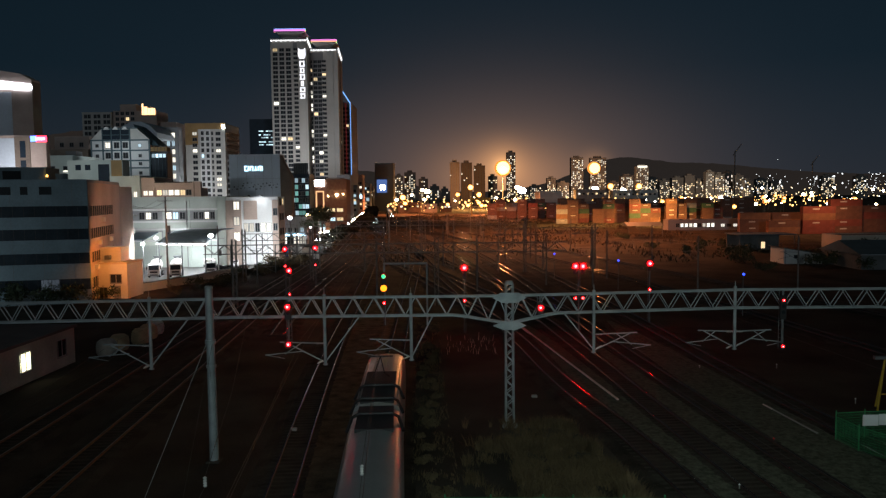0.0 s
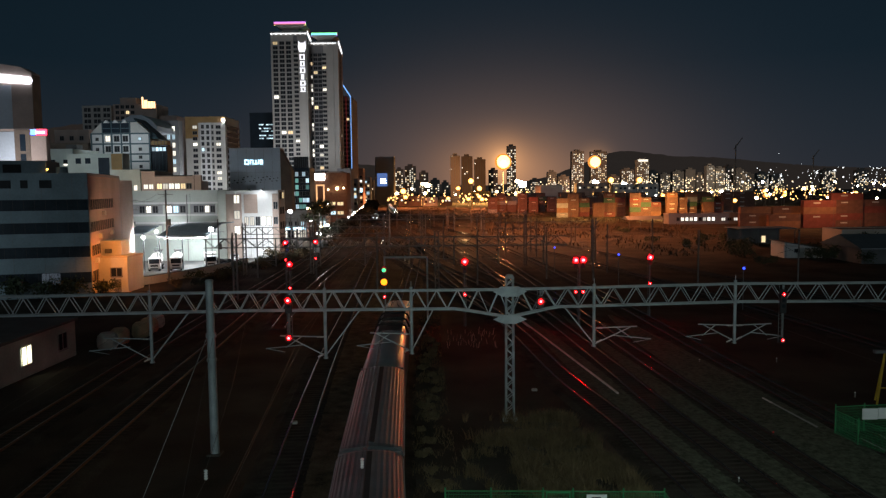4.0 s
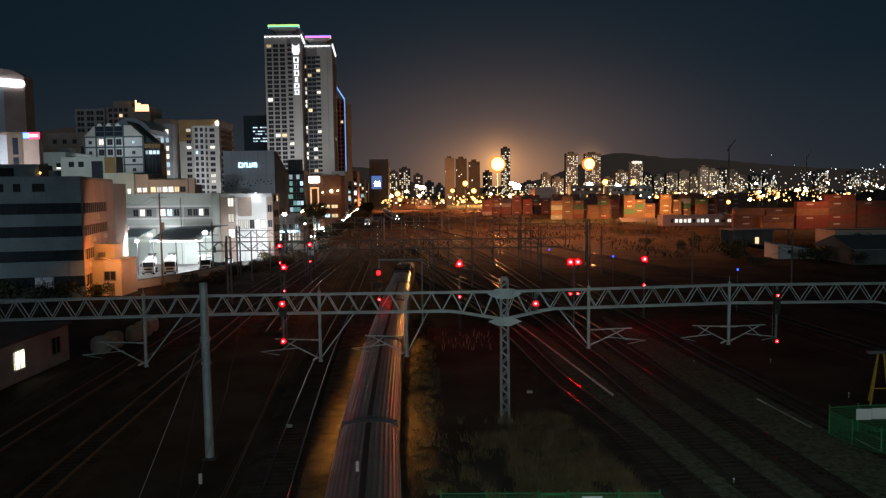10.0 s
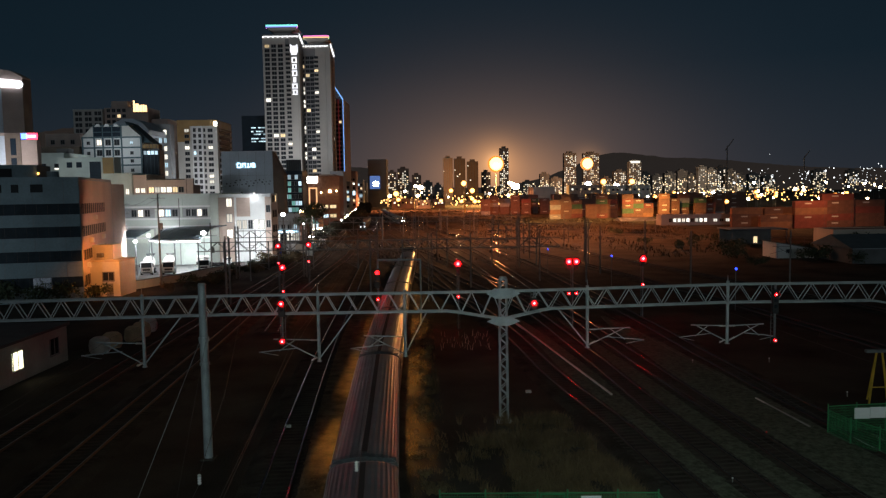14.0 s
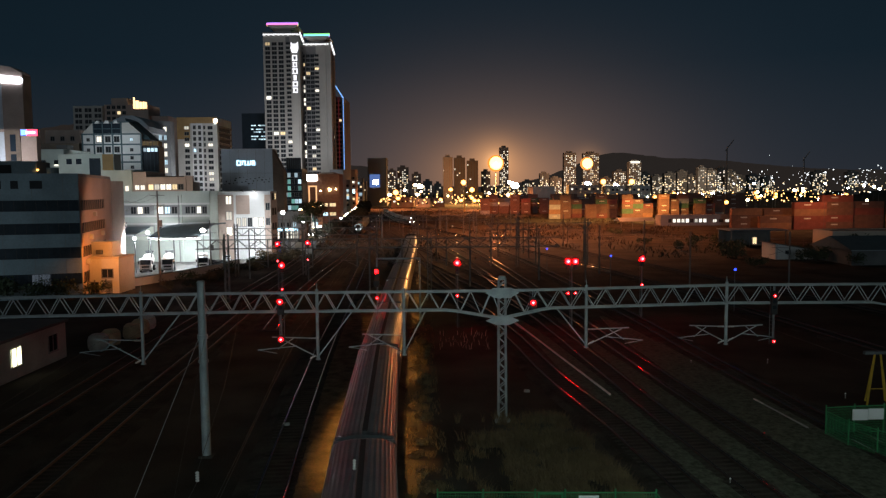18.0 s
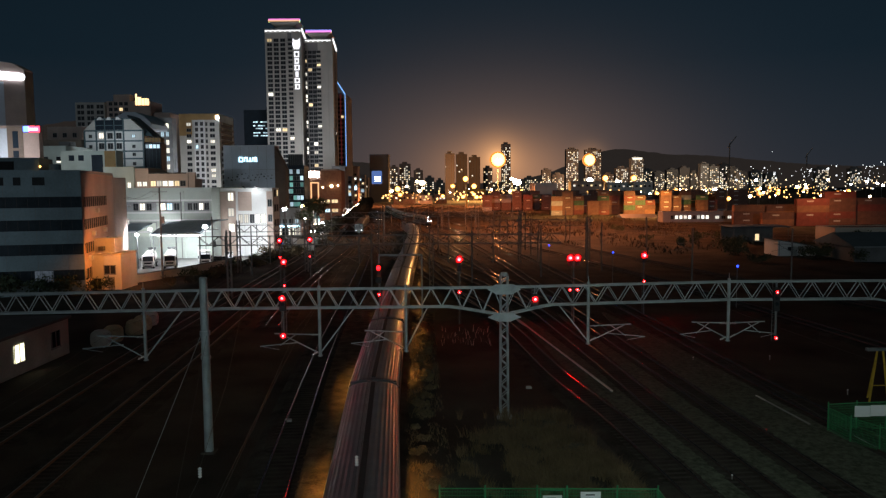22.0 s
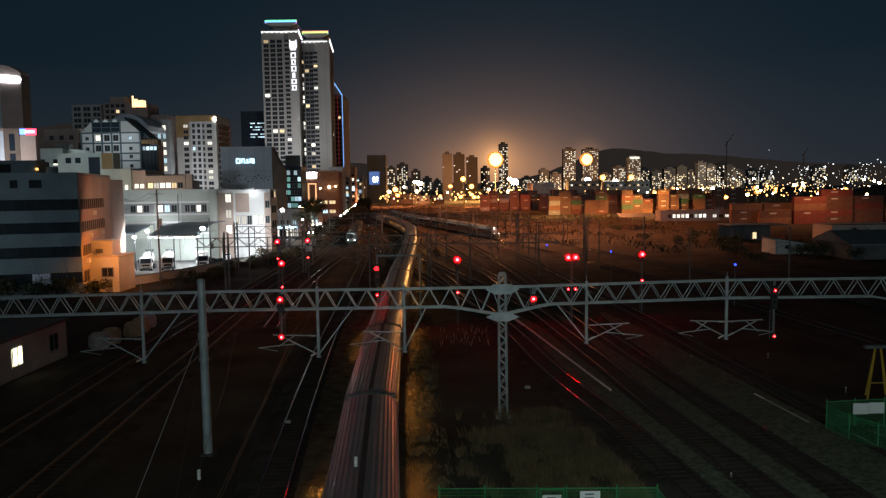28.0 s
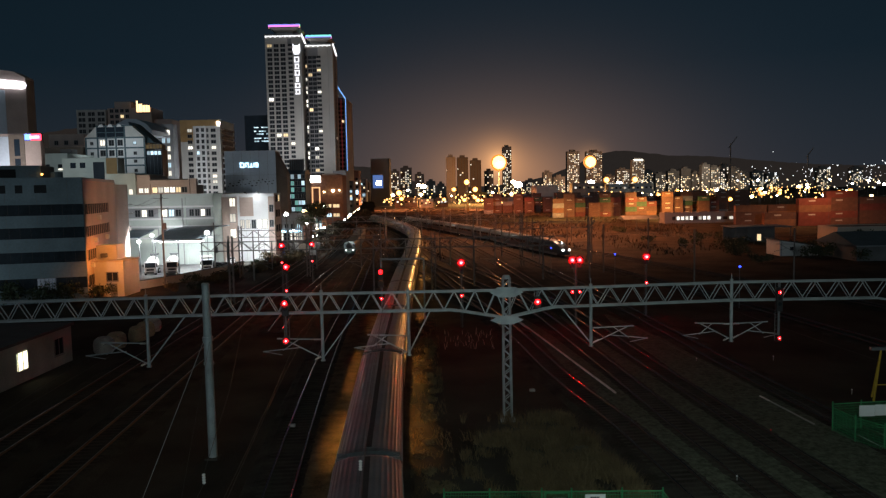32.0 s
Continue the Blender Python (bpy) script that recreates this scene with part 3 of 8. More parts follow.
for row in ((-20.5, 4.40, 2.6, (-1,), 0.45, 1.25), (-8.67, 4.5, 2.4, (-1,), 0.3, 1.2), (-2.73, 4.75, 1.5, (-1,), 0.2, 1.1), (9.95, 5.0, -2.1, (1,), 0.1, 1.15), (20.2, 4.88, 0, (-1, 1), 0.1, 1.0)):
    drop_post(*row)

# the steel pole with guy wires in front of the gantry
pole = thing("steel_pole", "tall grey tubular steel pole held by guy wires", "pole", (-14.5, 43.8, 0))
part("shaft", Solid().tube((0, 0, 0), (0, 0, 5.9), 0.27, 0.25, 16).tube((0, 0, 5.9), (0, 0, 10.65), 0.25, 0.23, 16), GALV, pole, smooth=True)
part("collar", Solid().tube((0, 0, 7.25), (0, 0, 7.5), 0.31, 0.31, 16), GALV, pole)
part("collar", Solid().tube((0, 0, 5.8), (0, 0, 5.95), 0.30, 0.30, 16), GALV, pole)
part("cap", Solid().tube((0, 0, 10.65), (0, 0, 10.75), 0.26, 0.2, 16), GALV, pole)
# footing's colour is darkened so that it is lost in the night
part("footing", Solid().bevel_box(-0.42, -0.42, -0.2, 0.42, 0.42, 0.10, 0.05), SLEEPER, pole, "dark concrete footing")
part("guy_wire", Solid().tube((-0.2, -0.1, 7.3), (-1.0, -9.5, 0.0), 0.022, 0.022, 6), GALV, pole)
part("guy_wire", Solid().tube((0.15, -0.1, 7.3), (1.2, -9.5, 0.0), 0.012, 0.012, 6), CABLE, pole)

# overhead wires: a messenger and a contact wire over each electrified line
for n_line, (x_at, y0, y1) in enumerate(((LINE_TRAIN, 20, 230), (LINE_L1, 20, 240), (LINE_L3, 20, 230), (LINE_R1, 20, 200), (LINE_R2, 20, 220), (LINE_R6, 20, 230))):
    overhead = thing("overhead_wire", "thin dark overhead line with droppers above the rails", "overhead wire", group="overhead wires")
    ys = list(range(y0, y1 + 1, 5))
    top = [(x_at(y), y, 6.35 - 0.9 * math.sin(math.pi * ((y - 0.2) % 50) / 50)) for y in ys]
    low = [(x_at(y) + 0.2 * math.cos(math.pi * y / 50), y, 5.2) for y in ys]
    part("messenger_wire", Solid().path(top, 0.009, 4), CABLE, overhead)
    part("contact_wire", Solid().path(low, 0.009, 4), CABLE, overhead)
    drops = Solid()
    for p, q in zip(top[::2], low[::2]):
        drops.tube(p, q, 0.006, 0.006, 4)
    part("dropper_wire", drops, CABLE, overhead, kind="stuff")

# ---- signals ----
def lens_mesh(name, m, r):
    """A domed lens with a brighter middle for glare, on a dark board added to catch its halo."""
    s = Solid()
    if m is GLASS:
        return s.tube((0, 0, 0), (0, -0.05, 0), r, r * 0.9, 16).mesh(name, [m, PINK_CORE, HALO_BOARD])
    rings = [[(k * r * math.cos(a), -d * r, k * r * math.sin(a)) for a in np.linspace(0, math.tau, 16, endpoint=False)] for k, d in ((1.0, 0.1), (0.97, 0.45), (0.8, 0.75), (0.5, 0.9))]
    s.loft(rings)
    s.tube((0, -0.88 * r, 0), (0, -1.0 * r, 0), r * 0.52, r * 0.44, 14, 1)
    s.tube((0, -0.08 * r, 0), (0, 0.02, 0), r * 2.1, r * 2.1, 24, 2)
    return s.mesh(name, [m, PINK_CORE, HALO_BOARD])


# round board added behind the lenses, to show a red halo
HALO_BOARD = surface("matt_halo_board", (0.05, 0.045, 0.045), 0.9, 0, 0.3, 3, 15, 0.05)
LENS_RED, LENS_SMALL = lens_mesh("red_lens", RED, 0.25), lens_mesh("red_marker", RED_DIM, 0.14)
LENS_NEAR = lens_mesh("red_lens_near", glow("red_gantry_light", (1.0, 0.0007, 0.0012), 65), 0.15)
LENS_DIM = lens_mesh("dim_red_lens", RED_DIM, 0.085)
LENS_OFF = lens_mesh("dark_lens", GLASS, 0.13)


def signal(x, y, z_main, z_low=None, hung=False, twin=0.0, scale=1.0, label="railway signal with a red light on a steel post", off=2, dim=False):
    """A colour-light signal: head with hooded lenses on a post with a ladder, and a smaller marker light below."""
    s = thing("railway_signal", label, "signal", (x, y, 0), "railway signals")
    top, foot = z_main + 0.55 * scale, 0.0
    if hung:
        top, foot = max(9.1, z_main + 0.5), (z_low or z_main) - 0.25
    part("post", Solid().tube((0, 0.16, foot), (0, 0.16, top), 0.07, 0.06, 10), GALV_DARK, s, smooth=True)
    ladder = Solid()
    for side in (-0.17, 0.17):
        ladder.bar((side, 0.34, foot), (side, 0.34, top), 0.03)
    for k in range(int((top - foot) / 0.3)):
        ladder.bar((-0.17, 0.34, foot + 0.2 + k * 0.3), (0.17, 0.34, foot + 0.2 + k * 0.3), 0.025)
    part("ladder", ladder, GALV_DARK, s)
    for dx in ((-twin / 2, twin / 2) if twin else (0,)):
        h = 0.45 * off * scale
        head = part("signal_head", Solid().bevel_box(dx - 0.24 * scale, -0.02, z_main - h, dx + 0.24 * scale, 0.14, z_main + 0.34 * scale, 0.05), BLACK, s, "black signal head with hooded lenses")
        part("lens", LENS_DIM if dim else LENS_NEAR if hung else LENS_RED, None, head, "glowing red lens", (dx, -0.03, z_main))
        part("hood", Solid().loft([[(dx + r * math.cos(a), yy, z_main + r * math.sin(a)) for a in np.linspace(-0.2, math.pi + 0.2, 9) for r in (0.23 * scale,)] for yy in (-0.02, -0.22)], 0, False, False), BLACK, head)
        for k in range(1, off):
            part("lens", LENS_OFF, None, head, "dark unlit lens", (dx, -0.03, z_main - 0.42 * k * scale))
        if z_low is not None:
            box = part("marker_box", Solid().bevel_box(dx - 0.18, -0.02, z_low - 0.2, dx + 0.18, 0.12, z_low + 0.2, 0.04), BLACK, s)
            part("lens", LENS_DIM if dim else LENS_SMALL, None, box, "small glowing red lens", (dx, -0.03, z_low))
    return s


signal(-27.0, 120, 7.56, 4.77)
signal(-23.9, 130, 6.99, 3.99)
signal(-22.0, 100, 6.02, 2.76)
signal(1.63, 85, 7.64, 3.81, off=3)
signal(14.9, 85, 7.70, 4.0, twin=0.85, label="twin-headed railway signal showing two red lights")
signal(24.4, 90, 7.46, 4.25)
signal(-11.1, Y0 - 0.5, 8.57, 5.98, hung=True, label="railway signal with red lights hung from the gantry")
signal(23.35, gantry_y(23.35) - 0.6, 8.42, 5.16, hung=True, label="railway signal with dim red lights hung from the gantry", off=3, dim=True)
signal(6.1, Y0 - 0.45, 8.35, None, hung=True, label="single red light fixed to the gantry beam", off=1)
for x, y, z in ((19.8, 140, 4.75), (27.4, 120, 5.13), (37.8, 95, 5.47)):
    b = thing("shunting_light", "small blue shunting light on a thin post", "signal", (x, y, 0), "blue shunting lights")
    part("post", Solid().tube((0, 0, 0), (0, 0, z), 0.05, 0.05, 8), GALV_DARK, b)
    part("lamp", Solid().ball((0, -0.1, z), 0.16, 10), BLUE, b, "glowing blue lamp")

# the small portal over the train's line, with the starting signal on its leg
portal = thing("signal_portal", "slim pale steel portal spanning one railway line", "gantry", (-5.5, 90, 0))
for x in (-2.62, 2.62):
    part("leg", Solid().tube((x, 0, 0), (x, 0, 7.75), 0.12, 0.11, 10), GALV, portal, smooth=True)
part("crossbar", Solid().tube((-2.7, 0, 7.75), (2.7, 0, 7.75), 0.12, 0.12, 10).tube((-0.1, 0, 7.3), (-0.1, 0, 8.0), 0.06, 0.06, 8), GALV, portal, smooth=True)
start_signal = thing("railway_signal", "railway signal whose green and amber lights give way to red", "signal", (-8.15, 89.6, 0), "railway signals")
start_head = part("signal_head", Solid().bevel_box(-0.3, 0.0, 4.3, 0.3, 0.2, 6.75, 0.05), BLACK, start_signal, "black signal head with hooded lenses")
part("bracket", Solid().bar((0, 0.2, 4.6), (0.03, 0.5, 4.6), 0.08).bar((0, 0.2, 6.4), (0.03, 0.5, 6.4), 0.08), GALV_DARK, start_signal)
part("post", Solid().tube((0, 0.3, 0), (0, 0.3, 4.5), 0.07, 0.07, 8), GALV_DARK, start_signal)


def turning_lens(z, lit, back, r):
    """A lamp drum that turns about its upright axis: a glowing lens on one face, another lens or dark steel on the other."""
    drum = Solid().tube((0, -0.10, 0), (0, 0.10, 0), r, r, 14, 0).tube((0, -0.145, 0), (0, -0.10, 0), r * 0.96, r, 14, 1).tube((0, 0.10, 0), (0, 0.145, 0), r, r * 0.96, 14, 2)
    return part("lens_drum", drum, [BLACK, lit, back], start_head, "turning lamp drum with a glowing face", (0, -0.18, z))


DRUM_TOP = turning_lens(6.25, GREEN, glow("red_start_light", (1.0, 0.0007, 0.0012), 75), 0.25)
DRUM_AMBER = turning_lens(4.80, AMBER, BLACK, 0.40)
part("marker_box", Solid().bevel_box(-0.17, 0.0, 2.75, 0.2, 0.25, 3.15, 0.04), BLACK, start_signal)
part("lens", LENS_SMALL, None, start_head, "small glowing red lens", (0.02, -0.02, 2.95))

# ---- trains ----
RAIL_TOP = 0.29


def arch(w, eave, crown, n, ribs=0.0):
    pts = []
    for i in range(n + 1):
        a = math.pi * i / n
        x, z = -w * math.cos(a), eave + (crown - eave) * math.sin(a) ** 0.75
        r = ribs if i % 2 and 0 < i < n else 0
        pts.append((x, z + r))
    return pts


def bogie(parent, y):
    b = part("bogie", Solid().box(-1.05, y - 1.6, 0.35, 1.05, y + 1.6, 0.62), BLACK, parent)
    for dy in (-1.2, 1.2):
        part("wheelset", Solid().tube((-0.85, y + dy, 0.43), (-0.68, y + dy, 0.43), 0.43, 0.43, 16).tube((0.68, y + dy, 0.43), (0.85, y + dy, 0.43), 0.43, 0.43, 16).tube((-0.7, y + dy, 0.43), (0.7, y + dy, 0.43), 0.08, 0.08, 8), RUST, b)


# a coach window: an opening with a ceiling light close inside above it, whose light falls on the ground beside the line
pane = Solid().face_set([(-0.12, -0.62, 0.70), (-0.12, 0.62, 0.70), (-0.31, 0.62, 0.70), (-0.31, -0.62, 0.70), (-0.12, -0.62, 0.74), (-0.12, 0.62, 0.74), (-0.31, 0.62, 0.74), (-0.31, -0.62, 0.74)],
                       [(0, 3, 2, 1), (4, 5, 6, 7), (0, 1, 5, 4), (1, 2, 6, 5), (2, 3, 7, 6), (3, 0, 4, 7)])
pane.m = [0, 1, 1, 1, 1, 1]
pane.box(-0.60, -0.66, -0.45, -0.55, 0.66, 0.80, 1)
COACH_WIN = pane.mesh("coach_window", [COACH_LIGHT, BLACK])
COACH_WIN_DARK = Solid().box(-0.04, -0.62, -0.40, 0.0, 0.62, 0.40).mesh("coach_window_dark", GLASS)


def coach(length, lit, label):
    """A passenger coach: ribbed roof with a dark duct along its ridge, rubber gangways. lit: which windows glow on its two sides."""
    c = thing("passenger_coach", label, "train", group="coaches of the long train")
    h = length / 2 - 0.25
    body = Solid()
    spots = np.linspace(-h + 2.6, h - 2.6, 9 if length > 18 else 5)
    for side in (-1.5, 1.44):
        body.box(side, -h, 0.75, side + 0.06, h, 1.8).box(side, -h, 2.6, side + 0.06, h, 3.38)
        for a, b in zip([-h] + [y + 0.62 for y in spots], [y - 0.62 for y in spots] + [h]):
            body.box(side, a, 1.8, side + 0.06, b, 2.6)
    body.box(-1.44, -h, 0.75, 1.44, -h + 0.08, 3.74).box(-1.44, h - 0.08, 0.75, 1.44, h, 3.74).box(-1.44, -h, 0.75, 1.44, h, 0.95)
    part("body", body, TRAIN_SIDE, c)
    roof, prof = Solid(), arch(1.52, 3.36, 3.88, 36, 0.020)
    rings = []
    for y, k in ((-h - 0.03, 0.90), (-h + 0.25, 0.985), (-h + 0.6, 1.0), (h - 0.6, 1.0), (h - 0.25, 0.985), (h + 0.03, 0.90)):
        rings.append([(x * (0.96 + 0.04 * k), y, 3.30 + (z - 3.30) * k) for x, z in prof])
    roof.loft(rings, 0, True, False)
    roof_ob = part("roof", roof, TRAIN_ROOF, c)
    part("roof_duct", Solid().box(-0.13, -h + 0.4, 3.86, 0.13, h - 0.4, 3.935), RUBBER, roof_ob, "dark duct along the ridge")
    for side in (-1, 1):
        part("gutter", Solid().bar((1.53 * side, -h, 3.36), (1.53 * side, h, 3.36), 0.05, 0.06), GALV, roof_ob)
    part("gangway", Solid().box(-0.75, h, 0.95, 0.75, h + 0.26, 3.55), RUBBER, c)
    part("gangway", Solid().box(-0.75, -h - 0.26, 0.95, 0.75, -h, 3.55), RUBBER, c)
    for k, y in enumerate(spots):
        for side in (-1, 1):
            dark = not lit or k not in lit[side > 0]
            part("window", COACH_WIN_DARK if dark else COACH_WIN, None, c, "" if dark else "warm lit window", pose(1.46 * side, y, 2.2, 0, 0, 0 if side > 0 else 180))
    for y in (-h + 3.2, h - 3.2):
        bogie(c, y)
    return c


def locomotive():
    """The leading engine: sloped ends, a ribbed front roof and a flat dark deck with the raised gear."""
    c = thing("locomotive", "white and grey electric locomotive with a dark roof well", "train")
    h = 8.5
    shell, prof = Solid(), [(-1.48, 0.9), (-1.5, 2.0), (-1.47, 3.0), (-1.30, 3.55), (-0.95, 3.80), (0, 3.90), (0.95, 3.80), (1.30, 3.55), (1.47, 3.0), (1.5, 2.0), (1.48, 0.9)]
    rings = []
    for y, k, drop in ((-h, 1.0, 0), (-h + 7.6, 1.0, 0), (h - 6.0, 1.0, 0.12), (h - 3.2, 0.99, 0.34), (h - 1.5, 0.97, 0.52), (h - 0.6, 0.93, 0.70), (h, 0.80, 1.05)):
        rings.append([(x * k, y, z - drop * (z - 2.0) / 1.9 if z > 2 else z) for x, z in prof])
    shell.loft(rings)
    part("body", shell, TRAIN_GREY, c, smooth=True)
    # flat black box drawn for the dark well; the roof is not opened
    part("roof_well", Solid().box(-0.98, -h + 0.1, 3.80, 0.98, -h + 7.4, 3.925), BLACK, c, "flat black equipment deck")
    for x in (-0.62, -0.2, 0.2, 0.62):
        part("roof_rib", Solid().path([(x, -h + 7.6, 3.87), (x, h - 6.0, 3.76), (x, h - 3.2, 3.54), (x, h - 1.8, 3.40)], 0.03, 6), TRAIN_GREY, c)
    for side in (-1, 1):
        part("roof_rail", Solid().path([(1.2 * side, -h + 0.1, 3.68), (1.2 * side, -h + 7.6, 3.66), (1.2 * side, h - 6, 3.55), (1.2 * side, h - 3.4, 3.32)], 0.07, 8), TRAIN_WHITE, c)
    for y in (-h + 0.6, -h + 3.6):
        part("roof_hoop", Solid().path([(-1.5, y - 0.9, 3.35), (-1.2, y - 0.2, 3.86), (-0.9, y, 3.97), (0.9, y, 3.97), (1.2, y - 0.2, 3.86), (1.5, y - 0.9, 3.35)], 0.09, 8), BLACK, c)
    pan = part("pantograph", Solid().bar((-0.55, -h + 5.6, 4.0), (-0.30, -h + 3.8, 4.7), 0.06).bar((0.55, -h + 5.6, 4.0), (0.30, -h + 3.8, 4.7), 0.06).bar((-0.3, -h + 3.8, 4.7), (0, -h + 5.3, 5.4), 0.05).bar((0.3, -h + 3.8, 4.7), (0, -h + 5.3, 5.4), 0.05), BLACK, c)
    part("contact_strip", Solid().bar((-0.8, -h + 5.3, 5.42), (0.8, -h + 5.3, 5.42), 0.08), BLACK, pan)
    part("windscreen", Solid().loft([[(x, h + 0.02 - (z - 2.0) * 0.10, z) for x, z in ((-1.0, 2.1), (1.0, 2.1), (0.85, 3.05), (-0.85, 3.05))], [(x, h - 0.30, z) for x, z in ((-1.0, 2.1), (1.0, 2.1), (0.85, 3.05), (-0.85, 3.05))]]), GLASS, c)
    for y in (-h + 3.4, h - 3.4):
        bogie(c, y)
    return c


def van():
    """The smooth white-roofed car behind the engine, rounded off towards the coaches."""
    c = thing("generator_van", "smooth white-roofed generator van behind the locomotive", "train")
    h = 8.0
    shell, prof = Solid(), [(-1.48, 0.9), (-1.5, 2.4), (-1.46, 3.2)] + [(-1.40 * math.cos(a), 3.30 + 0.62 * math.sin(a)) for a in np.linspace(0.1, math.pi - 0.1, 13)] + [(1.46, 3.2), (1.5, 2.4), (1.48, 0.9)]
    rings = []
    for y, k, low in ((-h, 0.72, 0.42), (-h + 0.5, 0.86, 0.24), (-h + 1.4, 0.95, 0.10), (-h + 3.0, 1.0, 0.0), (h, 1.0, 0.0)):
        rings.append([(x * (k if z > 3.25 else 1), y, z - low * max(0, (z - 3.2) / 0.72)) for x, z in prof])
    shell.loft(rings)
    part("body", shell, TRAIN_WHITE, c, smooth=True)
    # black box laid on the roof where the well would be
    part("roof_well", Solid().box(-0.98, h - 4.2, 3.75, 0.98, h - 0.05, 3.95), BLACK, c, "flat black equipment deck")
    part("roof_hoop", Solid().path([(-1.5, h - 2.6, 3.3), (-1.25, h - 1.9, 3.86), (-0.9, h - 1.7, 4.0), (0.9, h - 1.7, 4.0), (1.25, h - 1.9, 3.86), (1.5, h - 2.6, 3.3)], 0.09, 8), BLACK, c)
    part("gangway", Solid().box(-0.75, -h - 0.35, 0.95, 0.75, -h + 0.1, 3.4), RUBBER, c)
    for y in (-h + 3.2, h - 3.2):
        bogie(c, y)
    return c


FAST_WHITE = surface("fast_train_white", (0.085, 0.09, 0.095), 0.3, 0.1, 0.12, 0.5, 5, 0.03)


def fast_car(nose, length=18.7):
    c = thing("fast_train_engine" if nose else "fast_train_car", "white streamlined fast train engine with headlights lit" if nose else "white fast train car with a dark window band", "train", group="" if nose else "cars of the fast train")
    h = length / 2 - 0.12
    prof = [(-1.42, 0.5), (-1.47, 1.6), (-1.42, 2.7), (-1.15, 3.35), (-0.6, 3.62), (0, 3.68), (0.6, 3.62), (1.15, 3.35), (1.42, 2.7), (1.47, 1.6), (1.42, 0.5)]
    shell = Solid()
    if nose:
        rings = []
        for y, k, top in ((-h, 1, 3.68), (h - 6.5, 1, 3.68), (h - 4.8, 0.99, 3.45), (h - 3.2, 0.95, 2.85), (h - 1.6, 0.84, 2.0), (h - 0.5, 0.64, 1.45), (h, 0.40, 1.1)):
            f = (top - 0.5) / 3.18
            rings.append([(x * k, y, 0.5 + (z - 0.5) * f) for x, z in prof])
        shell.loft(rings)
        part("body", shell, FAST_WHITE, c, smooth=True)
        part("windscreen", Solid().loft([[(x * 0.80, y, z + 0.03) for x, z in ((-1, z0 - 0.35), (-0.6, z0), (0.6, z0), (1, z0 - 0.35))] for y, z0 in ((h - 4.7, 3.40), (h - 3.0, 2.72))], 0, False, False), GLASS, c)
        for side in (-1, 1):
            part("headlight", Solid().ball((0.72 * side, h - 0.9, 1.52), 0.24, 10), WHITE_GLOW, c, "glowing white headlight")
        part("headlight", Solid().ball((0, h - 3.3, 3.05), 0.20, 10), WHITE_GLOW, c, "glowing white headlight")
    else:
        shell.loft([[(x, y, z) for x, z in prof] for y in (-h, h)])
        part("body", shell, FAST_WHITE, c, smooth=True)
    for side in (-1, 1):
        part("window_band", Solid().box(1.462 * side - 0.03, -h + 1, 1.75, 1.462 * side + 0.03, h - (8 if nose else 1), 2.45), GLASS, c)
        part("skirt", Solid().box(1.42 * side - 0.03, -h + 0.3, 0.25, 1.42 * side + 0.03, h - (3 if nose else 0.3), 0.75), TRAIN_GREY, c)
    for y in (-h + 2.6, h - (5 if nose else 2.6)):
        bogie(c, y)
    return c


LOCAL_GREEN = surface("dark_green_paint", (0.022, 0.035, 0.030), 0.6, 0.0, 0.2, 0.6, 6, 0.05)


LOCAL_BEAM = []


def local_car(front):
    c = thing("commuter_train_engine" if front else "commuter_train_car", "dark engine of a waiting train with headlights lit" if front else "dark car of a waiting train", "train", group="" if front else "cars of the waiting train")
    h = 9.6
    shell = Solid()
    prof = [(-1.48, 0.8), (-1.5, 3.0), (-1.25, 3.55), (0, 3.8), (1.25, 3.55), (1.5, 3.0), (1.48, 0.8)]
    shell.loft([[(x * k, y, z if z < 2 else z * (0.9 + 0.1 * k)) for x, z in prof] for y, k in ((-h, 1), (h - 0.6, 1), (h, 0.92))])
    part("body", shell, LOCAL_GREEN, c)
    part("windscreen", Solid().box(-1.15, h - 0.02, 2.15, 1.15, h + 0.05, 3.05), GLASS if front else BLACK, c)
    if front:
        for x, z in ((-0.9, 1.5), (0.9, 1.5)):
            part("headlight", Solid().ball((x, h + 0.06, z), 0.16, 10), HEADLIGHT, c, "small glowing white headlight")
        lens = Solid().tube((0, 0.0, 0), (0, 0.12, 0), 0.80, 0.72, 20).tube((0, -0.10, 0), (0, -0.004, 0), 0.72, 0.80, 20, 1)
        LOCAL_BEAM.append((part("main_headlight", lens, [WHITE_GLOW, BLACK], c, "strong white main headlight"), (0, h + 0.9, 2.6)))
        part("lamp_bracket", Solid().bar((0, h, 2.6), (0, h + 0.85, 2.6), 0.16), BLACK, c)
        part("end_stripe", Solid().box(-1.3, h + 0.0, 1.75, 1.3, h + 0.06, 2.0), FAST_WHITE, c)
    for y in (-h + 3, h - 3):
        bogie(c, y)
    return c


def on_line(x_at, y, turn=0):
    """The pose of a vehicle whose middle is at y on a line."""
    dx = (x_at(y + 6) - x_at(y - 6)) / 12
    return pose(x_at(y), y, RAIL_TOP, 0, 0, -math.degrees(math.atan(dx)) + turn)


# where the gap behind the first short coach is, second by second
TRAIN_S = (8.5, 13.8, 19.7, 26.2, 33.2, 40.7, 48.5, 56.7, 64.8, 72.9, 81.2, 89.9, 99.1, 108.8, 119.0, 129.7, 141.0, 152.9, 165.2, 178.0, 191.2, 204.6, 218.3, 232.2, 246.3, 260.3, 274.4, 288.5, 302.5, 316.5, 330.4, 344.3, 358.3)
